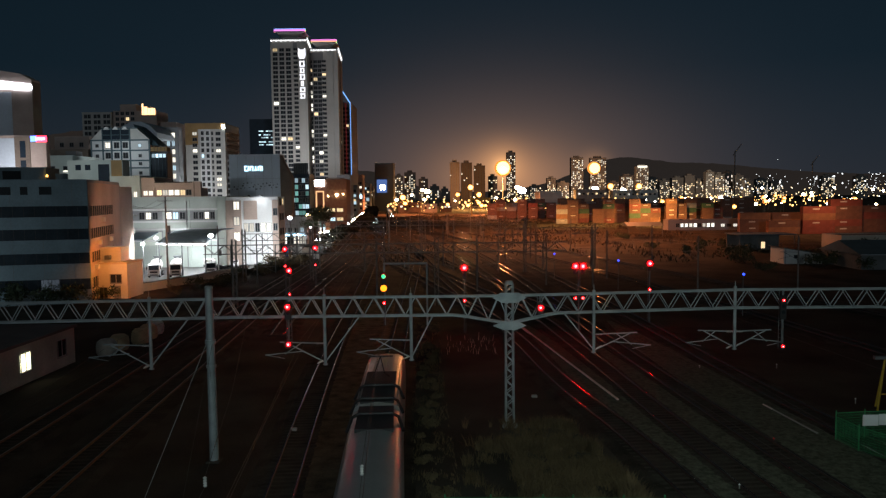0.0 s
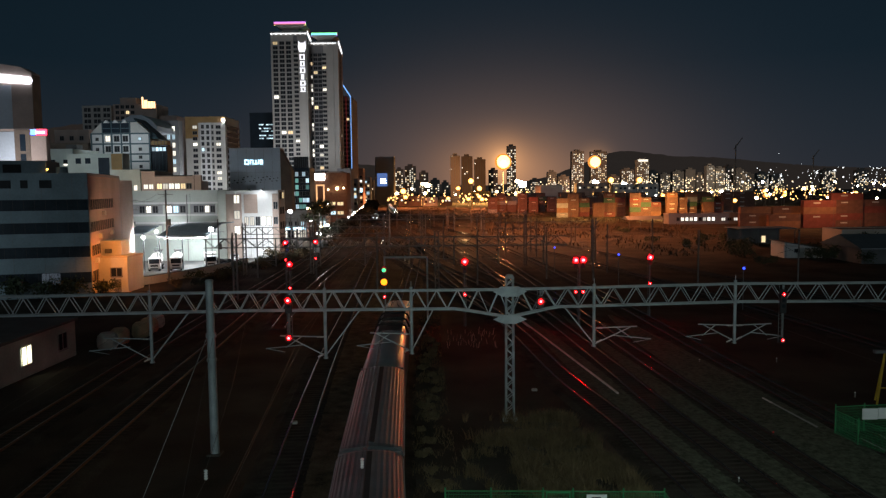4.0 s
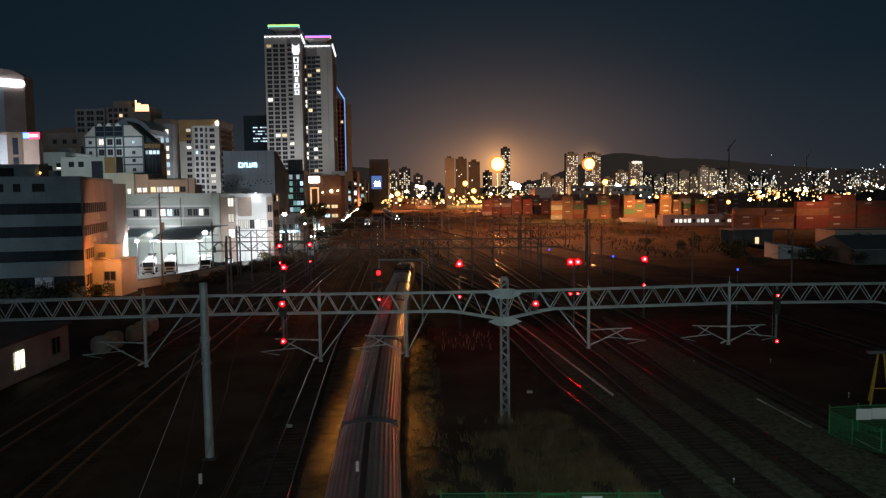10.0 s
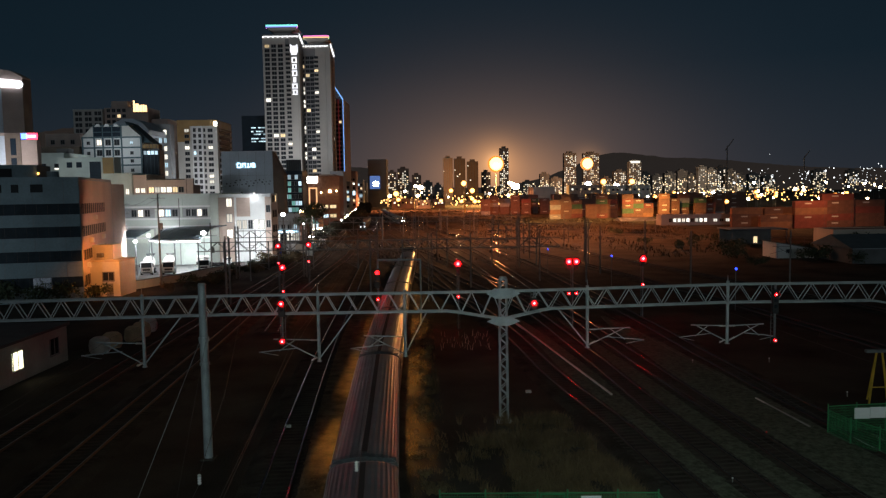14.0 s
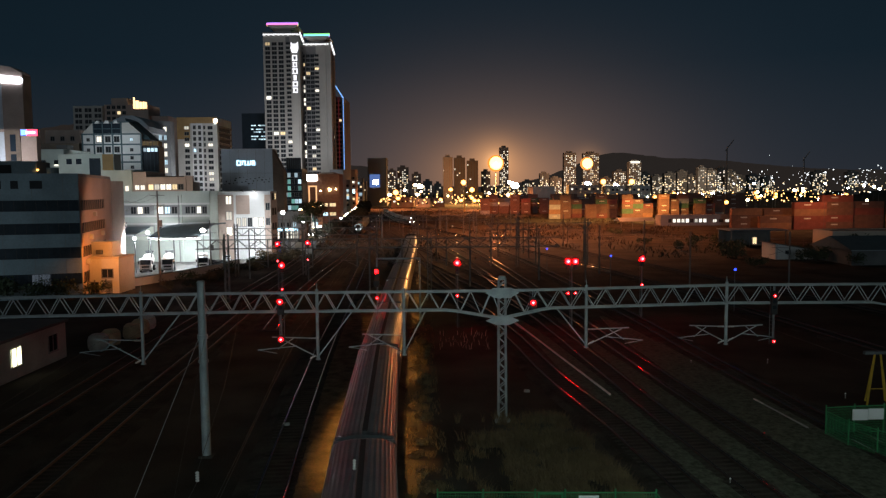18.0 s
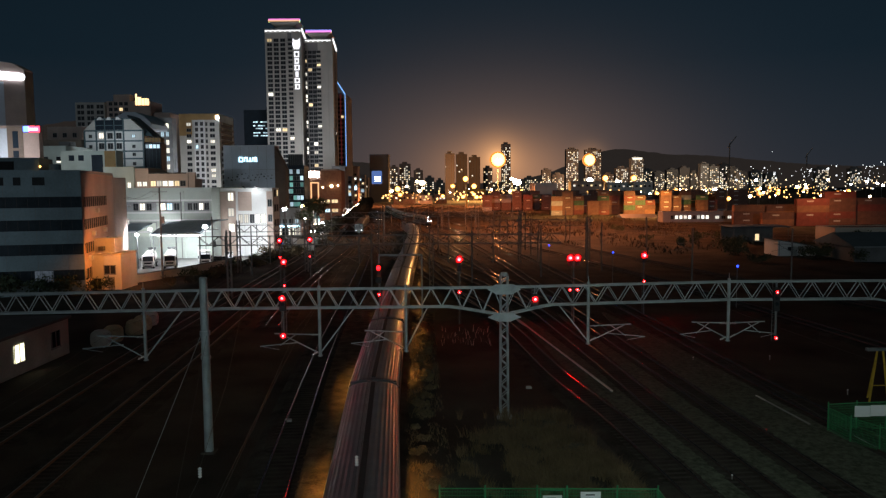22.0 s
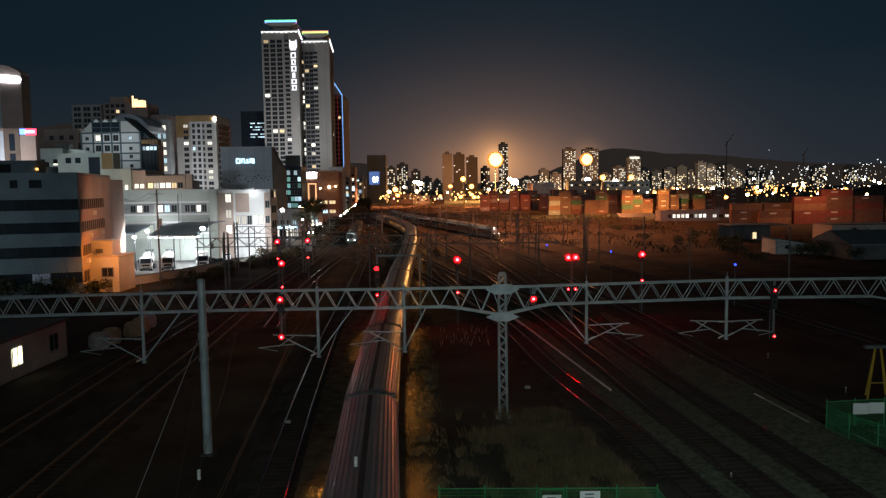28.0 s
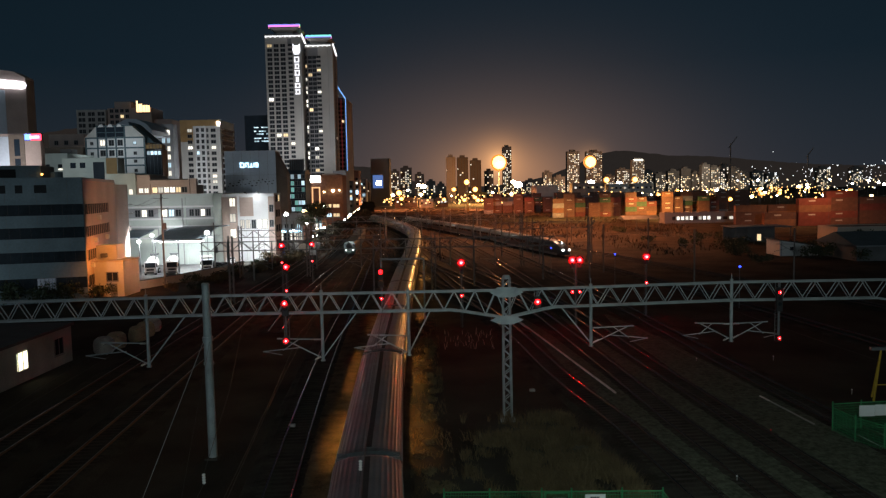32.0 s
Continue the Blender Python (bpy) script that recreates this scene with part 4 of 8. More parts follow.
FAST_S = ((0, 520), (6, 440), (12, 378), (17, 342), (19, 331), (22, 306), (23, 293), (24, 279), (25, 265), (26, 250), (27, 234.5), (28, 219.5), (29, 206.5), (30, 193.5), (31, 180.5), (32, 167.5))
LOCAL_S = ((0, 405), (3, 385), (6, 365), (9, 345), (12, 323), (14, 308), (17, 283), (21, 254), (25, 227), (28, 204), (30, 192), (32, 181))
MOVERS = []
MOVERS.append((locomotive(), LINE_TRAIN, [(t, s + 41.6) for t, s in enumerate(TRAIN_S)], 0))
MOVERS.append((van(), LINE_TRAIN, [(t, s + 24.3) for t, s in enumerate(TRAIN_S)], 0))
MOVERS.append((coach(16.0, 0, "short coach with a ribbed roof behind the van"), LINE_TRAIN, [(t, s + 8.0) for t, s in enumerate(TRAIN_S)], 0))
COACH_KINDS = {"A": coach(21.7, (range(1, 8), range(1, 8)), "ribbed-roofed passenger coach with warm lit windows"),
               "B": coach(21.7, (range(4, 8), range(4, 9)), "ribbed-roofed passenger coach with its front half lit"),
               "C": coach(21.7, ((), range(1, 8)), "ribbed-roofed passenger coach lit on one side only"),
               "D": coach(21.7, (range(3, 8), range(6, 9)), "ribbed-roofed passenger coach with few windows lit")}
used = set()
for k, kind in enumerate("AAABCACDABACDABAC"):
    src = COACH_KINDS[kind]
    car = copy_thing(src, Matrix.Identity(4)) if kind in used else src
    used.add(kind)
    MOVERS.append((car, LINE_TRAIN, [(t, s - 21.7 * k - 10.85) for t, s in enumerate(TRAIN_S)], 0))
fast_first, fast_next = fast_car(True, 22.5), fast_car(False)
MOVERS.append((fast_first, LINE_FAST, [(t, s + 11.2) for t, s in FAST_S], 180))
for k in range(9):
    car = fast_next if k == 0 else copy_thing(fast_next, Matrix.Identity(4))
    MOVERS.append((car, LINE_FAST, [(t, s + 22.5 + 18.7 * k + 9.35) for t, s in FAST_S], 180))
local_first, local_next = local_car(True), local_car(False)
MOVERS.append((local_first, LINE_L2, [(t, s + 9.6) for t, s in LOCAL_S], 180))
for k in range(3):
    car = local_next if k == 0 else copy_thing(local_next, Matrix.Identity(4))
    MOVERS.append((car, LINE_L2, [(t, s + 29 + 19.5 * k) for t, s in LOCAL_S], 180))

# ---- the town along the yard ----
rng = random.Random(7)
PLASTER_GREY = surface("grey_render", (0.30, 0.31, 0.32), 0.85, 0, 0.2, 0.25, 3, 0.1)
PLASTER_PALE = surface("pale_render", (0.58, 0.57, 0.54), 0.85, 0, 0.16, 0.2, 3, 0.1)
PLASTER_WHITE = surface("white_render", (0.72, 0.73, 0.73), 0.8, 0, 0.12, 0.2, 3, 0.08)
BEIGE = surface("beige_render", (0.50, 0.43, 0.34), 0.85, 0, 0.18, 0.2, 3, 0.1)
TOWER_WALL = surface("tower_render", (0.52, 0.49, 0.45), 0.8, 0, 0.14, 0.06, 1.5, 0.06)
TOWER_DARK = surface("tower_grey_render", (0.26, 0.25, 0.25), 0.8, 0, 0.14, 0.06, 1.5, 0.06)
BRICK = surface("brown_brick", (0.20, 0.11, 0.075), 0.85, 0, 0.3, 0.8, 12, 0.3)
MUSEUM = surface("blue_grey_cladding", (0.56, 0.62, 0.68), 0.6, 0.1, 0.15, 0.15, 2, 0.05)
ROOFING = surface("dark_roofing", (0.12, 0.12, 0.12), 0.9, 0, 0.3, 0.4, 5, 0.2)
STEELBLUE = surface("blue_sheet_roof", (0.11, 0.15, 0.185), 0.5, 0.3, 0.2, 0.5, 5, 0.05)
CANOPY_SHEET = surface("pale_blue_sheet", (0.22, 0.27, 0.31), 0.45, 0.2, 0.2, 0.5, 5, 0.05)
FRAME = surface("window_frame_paint", (0.22, 0.22, 0.22), 0.6, 0, 0.15, 1, 8, 0.03)
WINDOW_MESH = {}
PANE = surface("window_glass", (0.018, 0.022, 0.027), 0.6, 0, 0.3, 0.3, 2.0, 0.0, None, 0, 0.02, 0.2)
# rough, low-gloss pane, so nearby lamps leave no glare
DULL_PANE = surface("dull_window_glass", (0.030, 0.032, 0.034), 0.75, 0, 0.3, 0.5, 4, 0.0, None, 0, 0.02, 0.15)
PINKISH = surface("pinkish_render", (0.46, 0.36, 0.31), 0.85, 0, 0.18, 0.2, 3, 0.1)
OFFICE_WALL = surface("blue_grey_office_render", (0.20, 0.26, 0.285), 0.85, 0, 0.28, 0.22, 3, 0.12)


def window_mesh(w, h, pane):
    """The frame of a window, one ring with a sill, and its pane; alike windows share them."""
    key = (round(w, 2), round(h, 2), pane.name)
    if key not in WINDOW_MESH:
        f = min(0.12, w * 0.08)
        ring = lambda a, y: [(-w / 2 - a, y, -a * 1.4), (w / 2 + a, y, -a * 1.4), (w / 2 + a, y, h + a), (-w / 2 - a, y, h + a)]
        frame_part = Solid().loft([ring(f, 0.02), ring(f, -0.12), ring(0, -0.12), ring(0, 0.02)], 0, False)
        bar = 0.03 + 0.02 * w
        glass_part = Solid().face_set([(-w / 2, -0.03, 0), (-bar, -0.03, 0), (bar, -0.03, 0), (w / 2, -0.03, 0), (-w / 2, -0.03, h), (-bar, -0.03, h), (bar, -0.03, h), (w / 2, -0.03, h)], [(0, 1, 5, 4), (2, 3, 7, 6)])
        glass_part.face_set([(-bar, -0.03, 0), (bar, -0.03, 0), (bar, -0.03, h), (-bar, -0.03, h)], [(0, 1, 2, 3)], 1)
        WINDOW_MESH[key] = (frame_part.mesh("window", FRAME), glass_part.mesh("pane", [pane, FRAME]))
    return WINDOW_MESH[key]


def windows(house, x0, x1, y, z0, rows, cols, pitch, w, h, lit=0.1, panes=(WIN_LIT, WIN_WARM), turn=0, skip=()):
    """Rows of windows on a front (turn 0, facing the bridge) or on the side facing the railway (turn 90)."""
    for r in range(rows):
        for c in range(cols):
            if (r, c) in skip:
                continue
            u = (c + 0.5) / cols
            pane = rng.choice(panes) if rng.random() < lit else PANE
            me = window_mesh(w, h, pane)
            if turn:
                at = pose(y, x0 + (x1 - x0) * u, z0 + r * pitch, 0, 0, 90)
            else:
                at = pose(x0 + (x1 - x0) * u, y, z0 + r * pitch)
            w_ob = part("window", me[0], None, house, "lit window" if pane is not PANE else "", at)
            part("pane", me[1], None, w_ob)


def house_block(name, label, x0, x1, y0, y1, h, wall, category="building", parapet=0.8, group="", roof=ROOFING):
    """A building's body: walls with a parapet, and a flat roof."""
    b = thing(name, label, category, (x0, y0, 0), group)
    w, d = x1 - x0, y1 - y0
    part("wall", Solid().box(0, 0, 0, w, d, h), wall, b)
    for a in ((0, 0, w, 0.3), (0, d - 0.3, w, d), (0, 0.3, 0.3, d - 0.3), (w - 0.3, 0.3, w, d - 0.3)):
        part("parapet", Solid().box(a[0], a[1], h, a[2], a[3], h + parapet), wall, b)
    part("roof", Solid().box(0.3, 0.3, h + 0.004, w - 0.3, d - 0.3, h + 0.12), roof, b)
    return b


# the striped office block nearest to the yard
OFFICE_GLASS = surface("blue_office_glass", (0.014, 0.023, 0.031), 0.55, 0, 0.6, 0.35, 2.0, 0.0, None, 0, 0.02, 0.15)
office = thing("office_building", "grey five-storey office block with dark ribbon windows", "building", pose(-55.6, 113, 0, 0, 0, 14))
bw = 30.0
part("wall", Solid().box(-bw, 0, 0, 0, 26, 18.7), OFFICE_WALL, office)
part("parapet", Solid().box(-bw, 0, 18.7, 0, 0.3, 19.1), OFFICE_WALL, office)
part("parapet", Solid().box(-0.3, 0.3, 18.7, 0, 25.7, 19.1), PLASTER_GREY, office)
part("roof", Solid().box(-bw, 0.3, 18.704, -0.3, 26, 18.8), ROOFING, office)
for k, z in enumerate((2.2, 6.2, 9.9, 13.4)):
    band = part("ribbon_window", Solid().box(-bw, -0.06, z, -0.05, 0.05, z + 1.65), OFFICE_GLASS, office, "dark ribbon window")
    for i in range(20):
        part("mullion", Solid().box(-bw + i * 1.5, -0.10, z, -bw + i * 1.5 + 0.06, -0.065, z + 1.65), BLACK, band)
    side = part("ribbon_window", Solid().box(0.034, 1.0, z, 0.08, 18.5, z + 1.6), DULL_PANE, office, "dark ribbon window")
    for i in range(12):
        part("mullion", Solid().box(0.084, 1.0 + i * 1.5, z, 0.13, 1.0 + i * 1.5 + 0.10, z + 1.6), PINKISH, side)
for x0, x1 in ((-20.0, -18.2), (-16.0, -14.4), (-12.3, -10.6), (-9.3, -8.3), (-6.7, -5.0)):
    part("window", Solid().box(x0, -0.06, 16.8, x1, 0.05, 18.0), DULL_PANE, office, "small dark window")
part("entrance_door", Solid().box(-7.0, -0.06, 2.0, -4.4, 0.05, 3.8), glow("dim_entrance_light", (0.55, 0.68, 0.85), 0.10, False), office, "dimly lit glass entrance")
part("roof_house", Solid().box(-30.0, 6, 18.8, -7.2, 14, 21.2), OFFICE_WALL, office, "low roof house")
part("roof_house_window", Solid().box(-13.4, 5.9, 19.3, -10.8, 5.996, 20.6), DULL_PANE, office)
part("roof_tank", Solid().tube((-5.4, 8, 18.8), (-5.4, 8, 20.2), 0.9, 0.9, 14), OFFICE_WALL, office, "round water tank")
part("roof_lamp", Solid().ball((-7.0, 5.8, 19.8), 0.16, 10), SODIUM_GLOW, office, "small orange roof lamp")
for k in range(7):
    part("wall_joint", Solid().box(-bw + 2.0 + k * 4.3, -0.03, 0, -bw + 2.05 + k * 4.3, -0.004, 18.7), FRAME, office)
for y, z in ((2.6, 5.0), (6.0, 8.7), (9.2, 12.3), (12.0, 5.2), (15.0, 8.8)):
    part("air_conditioner", Solid().bevel_box(0.034, y, z, 0.55, y + 0.95, z + 0.75, 0.05), PLASTER_PALE, office, "small wall-hung air conditioner")
# warm light on the side wall is partly put into this pink
part("side_cladding", Solid().box(0.004, 0.3, 0, 0.03, 25.6, 18.66), PINKISH, office, "pinkish panel over the side wall")
stair = thing("stair_tower", "pale stair tower with a tall glass strip and roof sign", "building", (-64, 139.2, 0))
part("wall", Solid().box(-6, 0, 0, 0.1, 9, 18.4), PINKISH, stair)
for z in (3.4, 7.0, 10.6, 14.0):
    part("stair_window", Solid().box(-2.7, -0.08, z, -0.7, -0.004, z + 2.6), DULL_PANE, stair, "tall dark stair window")
part("roof_sign_board", Solid().box(-3.0, -0.2, 16.9, 0.0, -0.004, 18.3), PINKISH, stair, "pinkish sign panel with warm lettering bars")
for i in range(5):
    part("sign_bar", Solid().box(-2.8 + i * 0.55, -0.26, 17.2, -2.45 + i * 0.55, -0.202, 18.0), WIN_WARM, stair)
annex = thing("annex_building", "low ochre annex lit by a sodium lamp", "building", (-57.4, 117.6, 0))
part("wall", Solid().box(0, 0, 0, 5.4, 6, 5.6), PLASTER_PALE, annex)
part("roof_slab", Solid().box(-0.15, -0.15, 5.6, 5.55, 6.1, 5.85), BEIGE, annex)
part("stair_head", Solid().box(0.2, 2, 5.85, 3.6, 5, 8.2), PLASTER_PALE, annex)
part("air_conditioner", Solid().bevel_box(1.2, 1.3, 6.2, 2.1, 1.99, 6.9, 0.06), GALV_DARK, annex, "small air conditioner")
part("door", Solid().box(3.2, -0.05, 0, 4.3, -0.004, 2.1), FRAME, annex, "grey steel door")
windows(annex, 2.6, 4.6, 0, 2.6, 1, 1, 1, 1.7, 1.3, 0)
windows(annex, 0.6, 2.4, 0, 0.2, 1, 1, 1, 1.2, 1.6, 0)

# the white factory with its floodlit loading yard
OCHRE = surface("ochre_panel_paint", (0.36, 0.23, 0.10), 0.8, 0, 0.2, 0.3, 4, 0.08)
TEAL_FRAME = surface("teal_steel_frame", (0.075, 0.12, 0.14), 0.6, 0.1, 0.2, 0.5, 6, 0.05)
MINT_WHITE = surface("mint_white_render", (0.50, 0.56, 0.52), 0.82, 0, 0.16, 0.2, 3, 0.08)
BROWN_STONE = surface("brown_stone_cladding", (0.17, 0.13, 0.10), 0.7, 0, 0.3, 0.3, 4, 0.08)
NAVY_GLASS = surface("navy_glass", (0.012, 0.022, 0.034), 0.5, 0, 0.3, 0.3, 2.0, 0.0, None, 0, 0.02, 0.2)

factory = house_block("factory_building", "long white factory with floodlit loading yard in front", -74.9, -53.6, 170, 196, 15.6, MINT_WHITE, parapet=0.8)
# flat grey panels laid on the wall behind the windows
part("recessed_band", Solid().box(0.2, -0.05, 11.0, 21.2, -0.004, 13.2), PLASTER_GREY, factory, "grey window band")
part("recessed_band", Solid().box(0.2, -0.05, 6.6, 21.2, -0.004, 8.6), PLASTER_GREY, factory, "grey window band")
for x0, x1, z, h, n, lit in ((3.0, 7.6, 11.3, 1.5, 3, 0.3), (9.2, 14.0, 11.3, 1.5, 3, 0.4), (15.6, 20.8, 11.3, 1.5, 4, 0.2), (0.4, 3.2, 6.8, 1.4, 2, 0.6), (9.4, 14.0, 6.8, 1.4, 3, 0.3), (15.6, 20.8, 6.8, 1.4, 4, 0.3)):
    windows(factory, x0, x1, -0.05, z, 1, n, 1, (x1 - x0) / n * 0.72, h, lit, (WIN_LIT, WIN_COOL))
# glowing panel for the large lit window of the upper floor
part("loading_door", Solid().box(4.0, -0.12, 5.2, 8.2, -0.051, 8.3), glow("bay_light", (0.90, 1.0, 0.90), 0.55, False), factory, "large bright lit window")
for z in (6.1, 8.75, 10.5, 13.3):
    part("ledge", Solid().box(-0.1, -0.32, z, 21.3, -0.004, z + 0.4), PLASTER_WHITE, factory)
for x in (0.25, 8.85, 14.7, 21.0):
    part("pilaster", Solid().box(x - 0.25, -0.24, 0, x + 0.25, -0.003, 15.6), MINT_WHITE, factory)
part("downpipe", Solid().tube((14.2, -0.3, 0), (14.2, -0.3, 15.4), 0.09, 0.09, 6), FRAME, factory)
wing = house_block("factory_wing", "white and brick factory wing lit by wall floodlights", -53.4, -41.0, 176, 183, 15.4, PLASTER_WHITE)
part("brick_bay", Solid().box(-0.1, -0.16, 0, 3.6, -0.004, 15.4), PINKISH, wing, "pinkish brick bay")
part("brick_panel", Solid().box(4.2, -0.14, 10.8, 7.4, -0.004, 15.3), PINKISH, wing, "pinkish panel")
part("brick_end", Solid().box(11.0, -0.16, 0, 12.5, -0.004, 15.4), PINKISH, wing, "pinkish brick end bay")
windows(wing, 1.6, 3.4, -0.16, 5.8, 3, 1, 3.7, 1.3, 1.9, 0.95, (WIN_LIT,))
windows(wing, 4.0, 10.8, -0.02, 7.9, 1, 5, 1, 0.95, 2.0, 0.75, (WIN_LIT,))
windows(wing, 11.1, 12.4, -0.16, 8.2, 2, 1, 3.6, 0.9, 1.6, 0)
windows(wing, 1, 6, 12.4, 3.4, 4, 2, 3.6, 1.4, 1.5, 0.15, turn=90)
for x in (4.0, 5.4, 6.8, 8.2, 9.6, 10.8):
    part("column", Solid().box(x - 0.2, -0.35, 0, x + 0.2, -0.021, 7.4), PLASTER_WHITE, wing)
part("ledge", Solid().box(3.62, -0.4, 7.4, 11.0, -0.022, 7.75), PLASTER_WHITE, wing)
for x in (6.0, 9.0):
    part("flood_bracket", Solid().bar((x, -0.05, 16.1), (x, -1.6, 16.5), 0.08).box(x - 0.25, -1.85, 16.35, x + 0.25, -1.5, 16.6), BLACK, wing)
canopy = thing("loading_canopy", "blue-grey sheet canopy over the floodlit loading yard", "canopy", (-60.2, 152, 0))
part("roof", Solid().loft([[(0, -2.0, 7.0), (0, 8, 8.9), (0, 17.5, 8.9), (0, 17.5, 8.7), (0, 8, 8.7), (0, -2.0, 6.8)], [(10.4, -2.0, 7.2), (10.4, 8, 9.1), (10.4, 17.5, 9.1), (10.4, 17.5, 8.9), (10.4, 8, 8.9), (10.4, -2.0, 7.0)]]), CANOPY_SHEET, canopy)
for k in range(13):
    x = 0.4 + k * 0.8
    part("roof_rib", Solid().bar((x, -1.95, 7.06 + x * 0.014), (x, 8, 8.95 + x * 0.014), 0.08, 0.08), CANOPY_SHEET, canopy)
part("fascia", Solid().bar((0, -2.05, 6.8), (10.4, -2.05, 7.0), 0.1, 0.4), PLASTER_GREY, canopy)
for x in (0.5, 5.2, 10.0):
    part("post", Solid().tube((x, -1.6, 0), (x, -1.6, 6.9), 0.14, 0.14, 8), GALV_DARK, canopy)
for x in (2.2, 5.4, 8.6):
    part("tube_light", Solid().box(x - 1.3, -0.4, 6.45, x + 1.3, 0.1, 6.65), WHITE_GLOW, canopy, "bright white tube light")
side_canopy = thing("loading_canopy", "small dark canopy beside the factory wall", "canopy", (-71.5, 156, 0))
part("roof", Solid().loft([[(0, 0, 7.4), (0, 8, 8.6), (0, 8, 8.4), (0, 0, 7.2)], [(6.4, 0, 7.4), (6.4, 8, 8.6), (6.4, 8, 8.4), (6.4, 0, 7.2)]]), STEELBLUE, side_canopy)
for x in (0.3, 6.1):
    part("post", Solid().tube((x, 0.2, 0), (x, 0.2, 7.3), 0.12, 0.12, 8), GALV_DARK, side_canopy)
for k, (x, y, z) in enumerate(((-61.6, 147.2, 7.0), (-59.4, 148.4, 8.1), (-49.2, 151.2, 8.3))):
    fl = thing("yard_floodlight", "bright white floodlight on a short post", "floodlight", (x, y, 0), "loading yard floodlights")
    part("post", Solid().tube((0, 0, 0), (0, 0, z), 0.08, 0.06, 8), GALV_DARK, fl)
    part("lamp_head", Solid().ball((0, -0.2, z), 0.55 if k == 2 else 0.4, 12, 0, 0.8), WHITE_GLOW, fl, "glowing lamp head")
yard = Solid().box(-80, 136, 0.0, -45.0, 175, 0.10)
tagged(new("loading_yard", yard.mesh("loading_yard", surface("worn_yard_concrete", (0.17, 0.17, 0.165), 0.85, 0, 0.25, 0.4, 7))), "worn grey concrete loading yard under floodlights", "pavement", kind="structure")
yard_wall = thing("boundary_wall", "cream wall between the loading yard and the railway", "wall", (0, 0, 0), kind="structure")
wall_line = [(-56.5, 121), (-52.5, 128), (-49, 138), (-46, 150), (-44.4, 160)]
for a, b in zip(wall_line, wall_line[1:]):
    part("wall_panel", Solid().bar((*a, 0.7), (*b, 0.7), 0.22, 1.4), PLASTER_PALE, yard_wall)
    part("coping", Solid().bar((*a, 1.46), (*b, 1.46), 0.34, 0.12), ROOFING, yard_wall)

low = house_block("low_white_building", "low stepped building with a pinkish front behind the factory", -99, -90.2, 215, 235, 22.4, MINT_WHITE, parapet=0.3)
part("pink_block", Solid().box(9.0, 0.4, 0, 12.9, 14, 22.2), PINKISH, low, "pinkish stair block")
part("terrace_wall", Solid().box(12.9, 0.8, 0, 24.0, 14, 19.2), PINKISH, low)
part("terrace_parapet", Solid().box(12.9, 0.5, 19.2, 24.0, 0.8, 20.6), PINKISH, low)
part("terrace_rail", Solid().box(12.9, 0.4, 20.6, 24.0, 0.55, 20.9), BLACK, low, "dark railing")
part("end_block", Solid().box(24.0, 0.3, 0, 26.4, 1.6, 20.9), PINKISH, low, "pinkish end block")
windows(low, 9.4, 12.6, 0.39, 17.0, 1, 2, 1, 1.2, 1.3, 1.0, (WIN_WARM, WIN_LIT))
windows(low, 13.2, 23.6, 0.79, 17.0, 1, 6, 1, 1.4, 1.5, 0.9, (WIN_WARM, WIN_LIT))
windows(low, 6.4, 8.4, 0, 16.6, 1, 1, 1, 1.0, 1.5, 1.0, (WIN_LIT,))
part("roof_pole", Solid().tube((24.5, 0.2, 16), (24.5, 0.2, 22.2), 0.06, 0.05, 6), BLACK, low)
wa = house_block("white_building", "mint-white flat-roofed building with a few lit windows", -131, -122.3, 240, 258, 29.9, MINT_WHITE, parapet=0.5)
for z in (25.0, 21.8):
    for x in (1.9, 6.4):
        part("window", Solid().box(x - 0.9, -0.1, z + 0.55, x + 0.9, -0.004, z + 1.9), PANE, wa)
        part("lit_pane", Solid().box(x - 0.85, -0.12, z, x + 0.85, -0.004, z + 0.5), WIN_LIT, wa, "lit lower pane")
part("roof_tank", Solid().box(4.4, 4, 29.9, 8.0, 8, 32.0), ROOFING, wa)
wb = house_block("white_building", "white flat-roofed building with dark windows", -120.0, -102.6, 232, 237, 27.8, MINT_WHITE, parapet=0.5)
for x in (3.4, 6.4):
    part("window", Solid().box(x - 0.85, -0.1, 25.2, x + 0.85, -0.004, 26.9), NAVY_GLASS, wb, "dark window")
part("dark_bay", Solid().box(9.7, -0.12, 0, 13.2, -0.004, 27.0), NAVY_GLASS, wb, "tall dark glass bay")
part("ochre_bay", Solid().box(13.8, -0.12, 18, 17.2, -0.004, 28.2), OCHRE, wb, "ochre stair bay")
for x in (14.6, 16.2):
    part("wall_lamp", Solid().ball((x, -0.3, 22.3), 0.22, 8), WARM_GLOW, wb, "small warm wall lamp")

grid_house = thing("grid_front_building", "white building with teal frames, dark windows and sloped roof ends", "building", (-126.8, 262, 0))
gw = 20.9
part("wall", Solid().box(0, 0, 0, gw, 9, 37.0), PLASTER_WHITE, grid_house)
part("roof", Solid().loft([[(0, 0, 37.004), (gw, 0, 37.004), (gw, 9, 37.004), (0, 9, 37.004)], [(3.8, 0.2, 40.8), (gw - 4.4, 0.2, 40.8), (gw - 4.4, 8, 40.8), (3.8, 8, 40.8)]]), PLASTER_PALE, grid_house, "sloped pale roof ends")
part("roof_cap", Solid().box(3.6, 0.1, 40.8, gw - 4.2, 8, 41.2), TEAL_FRAME, grid_house)
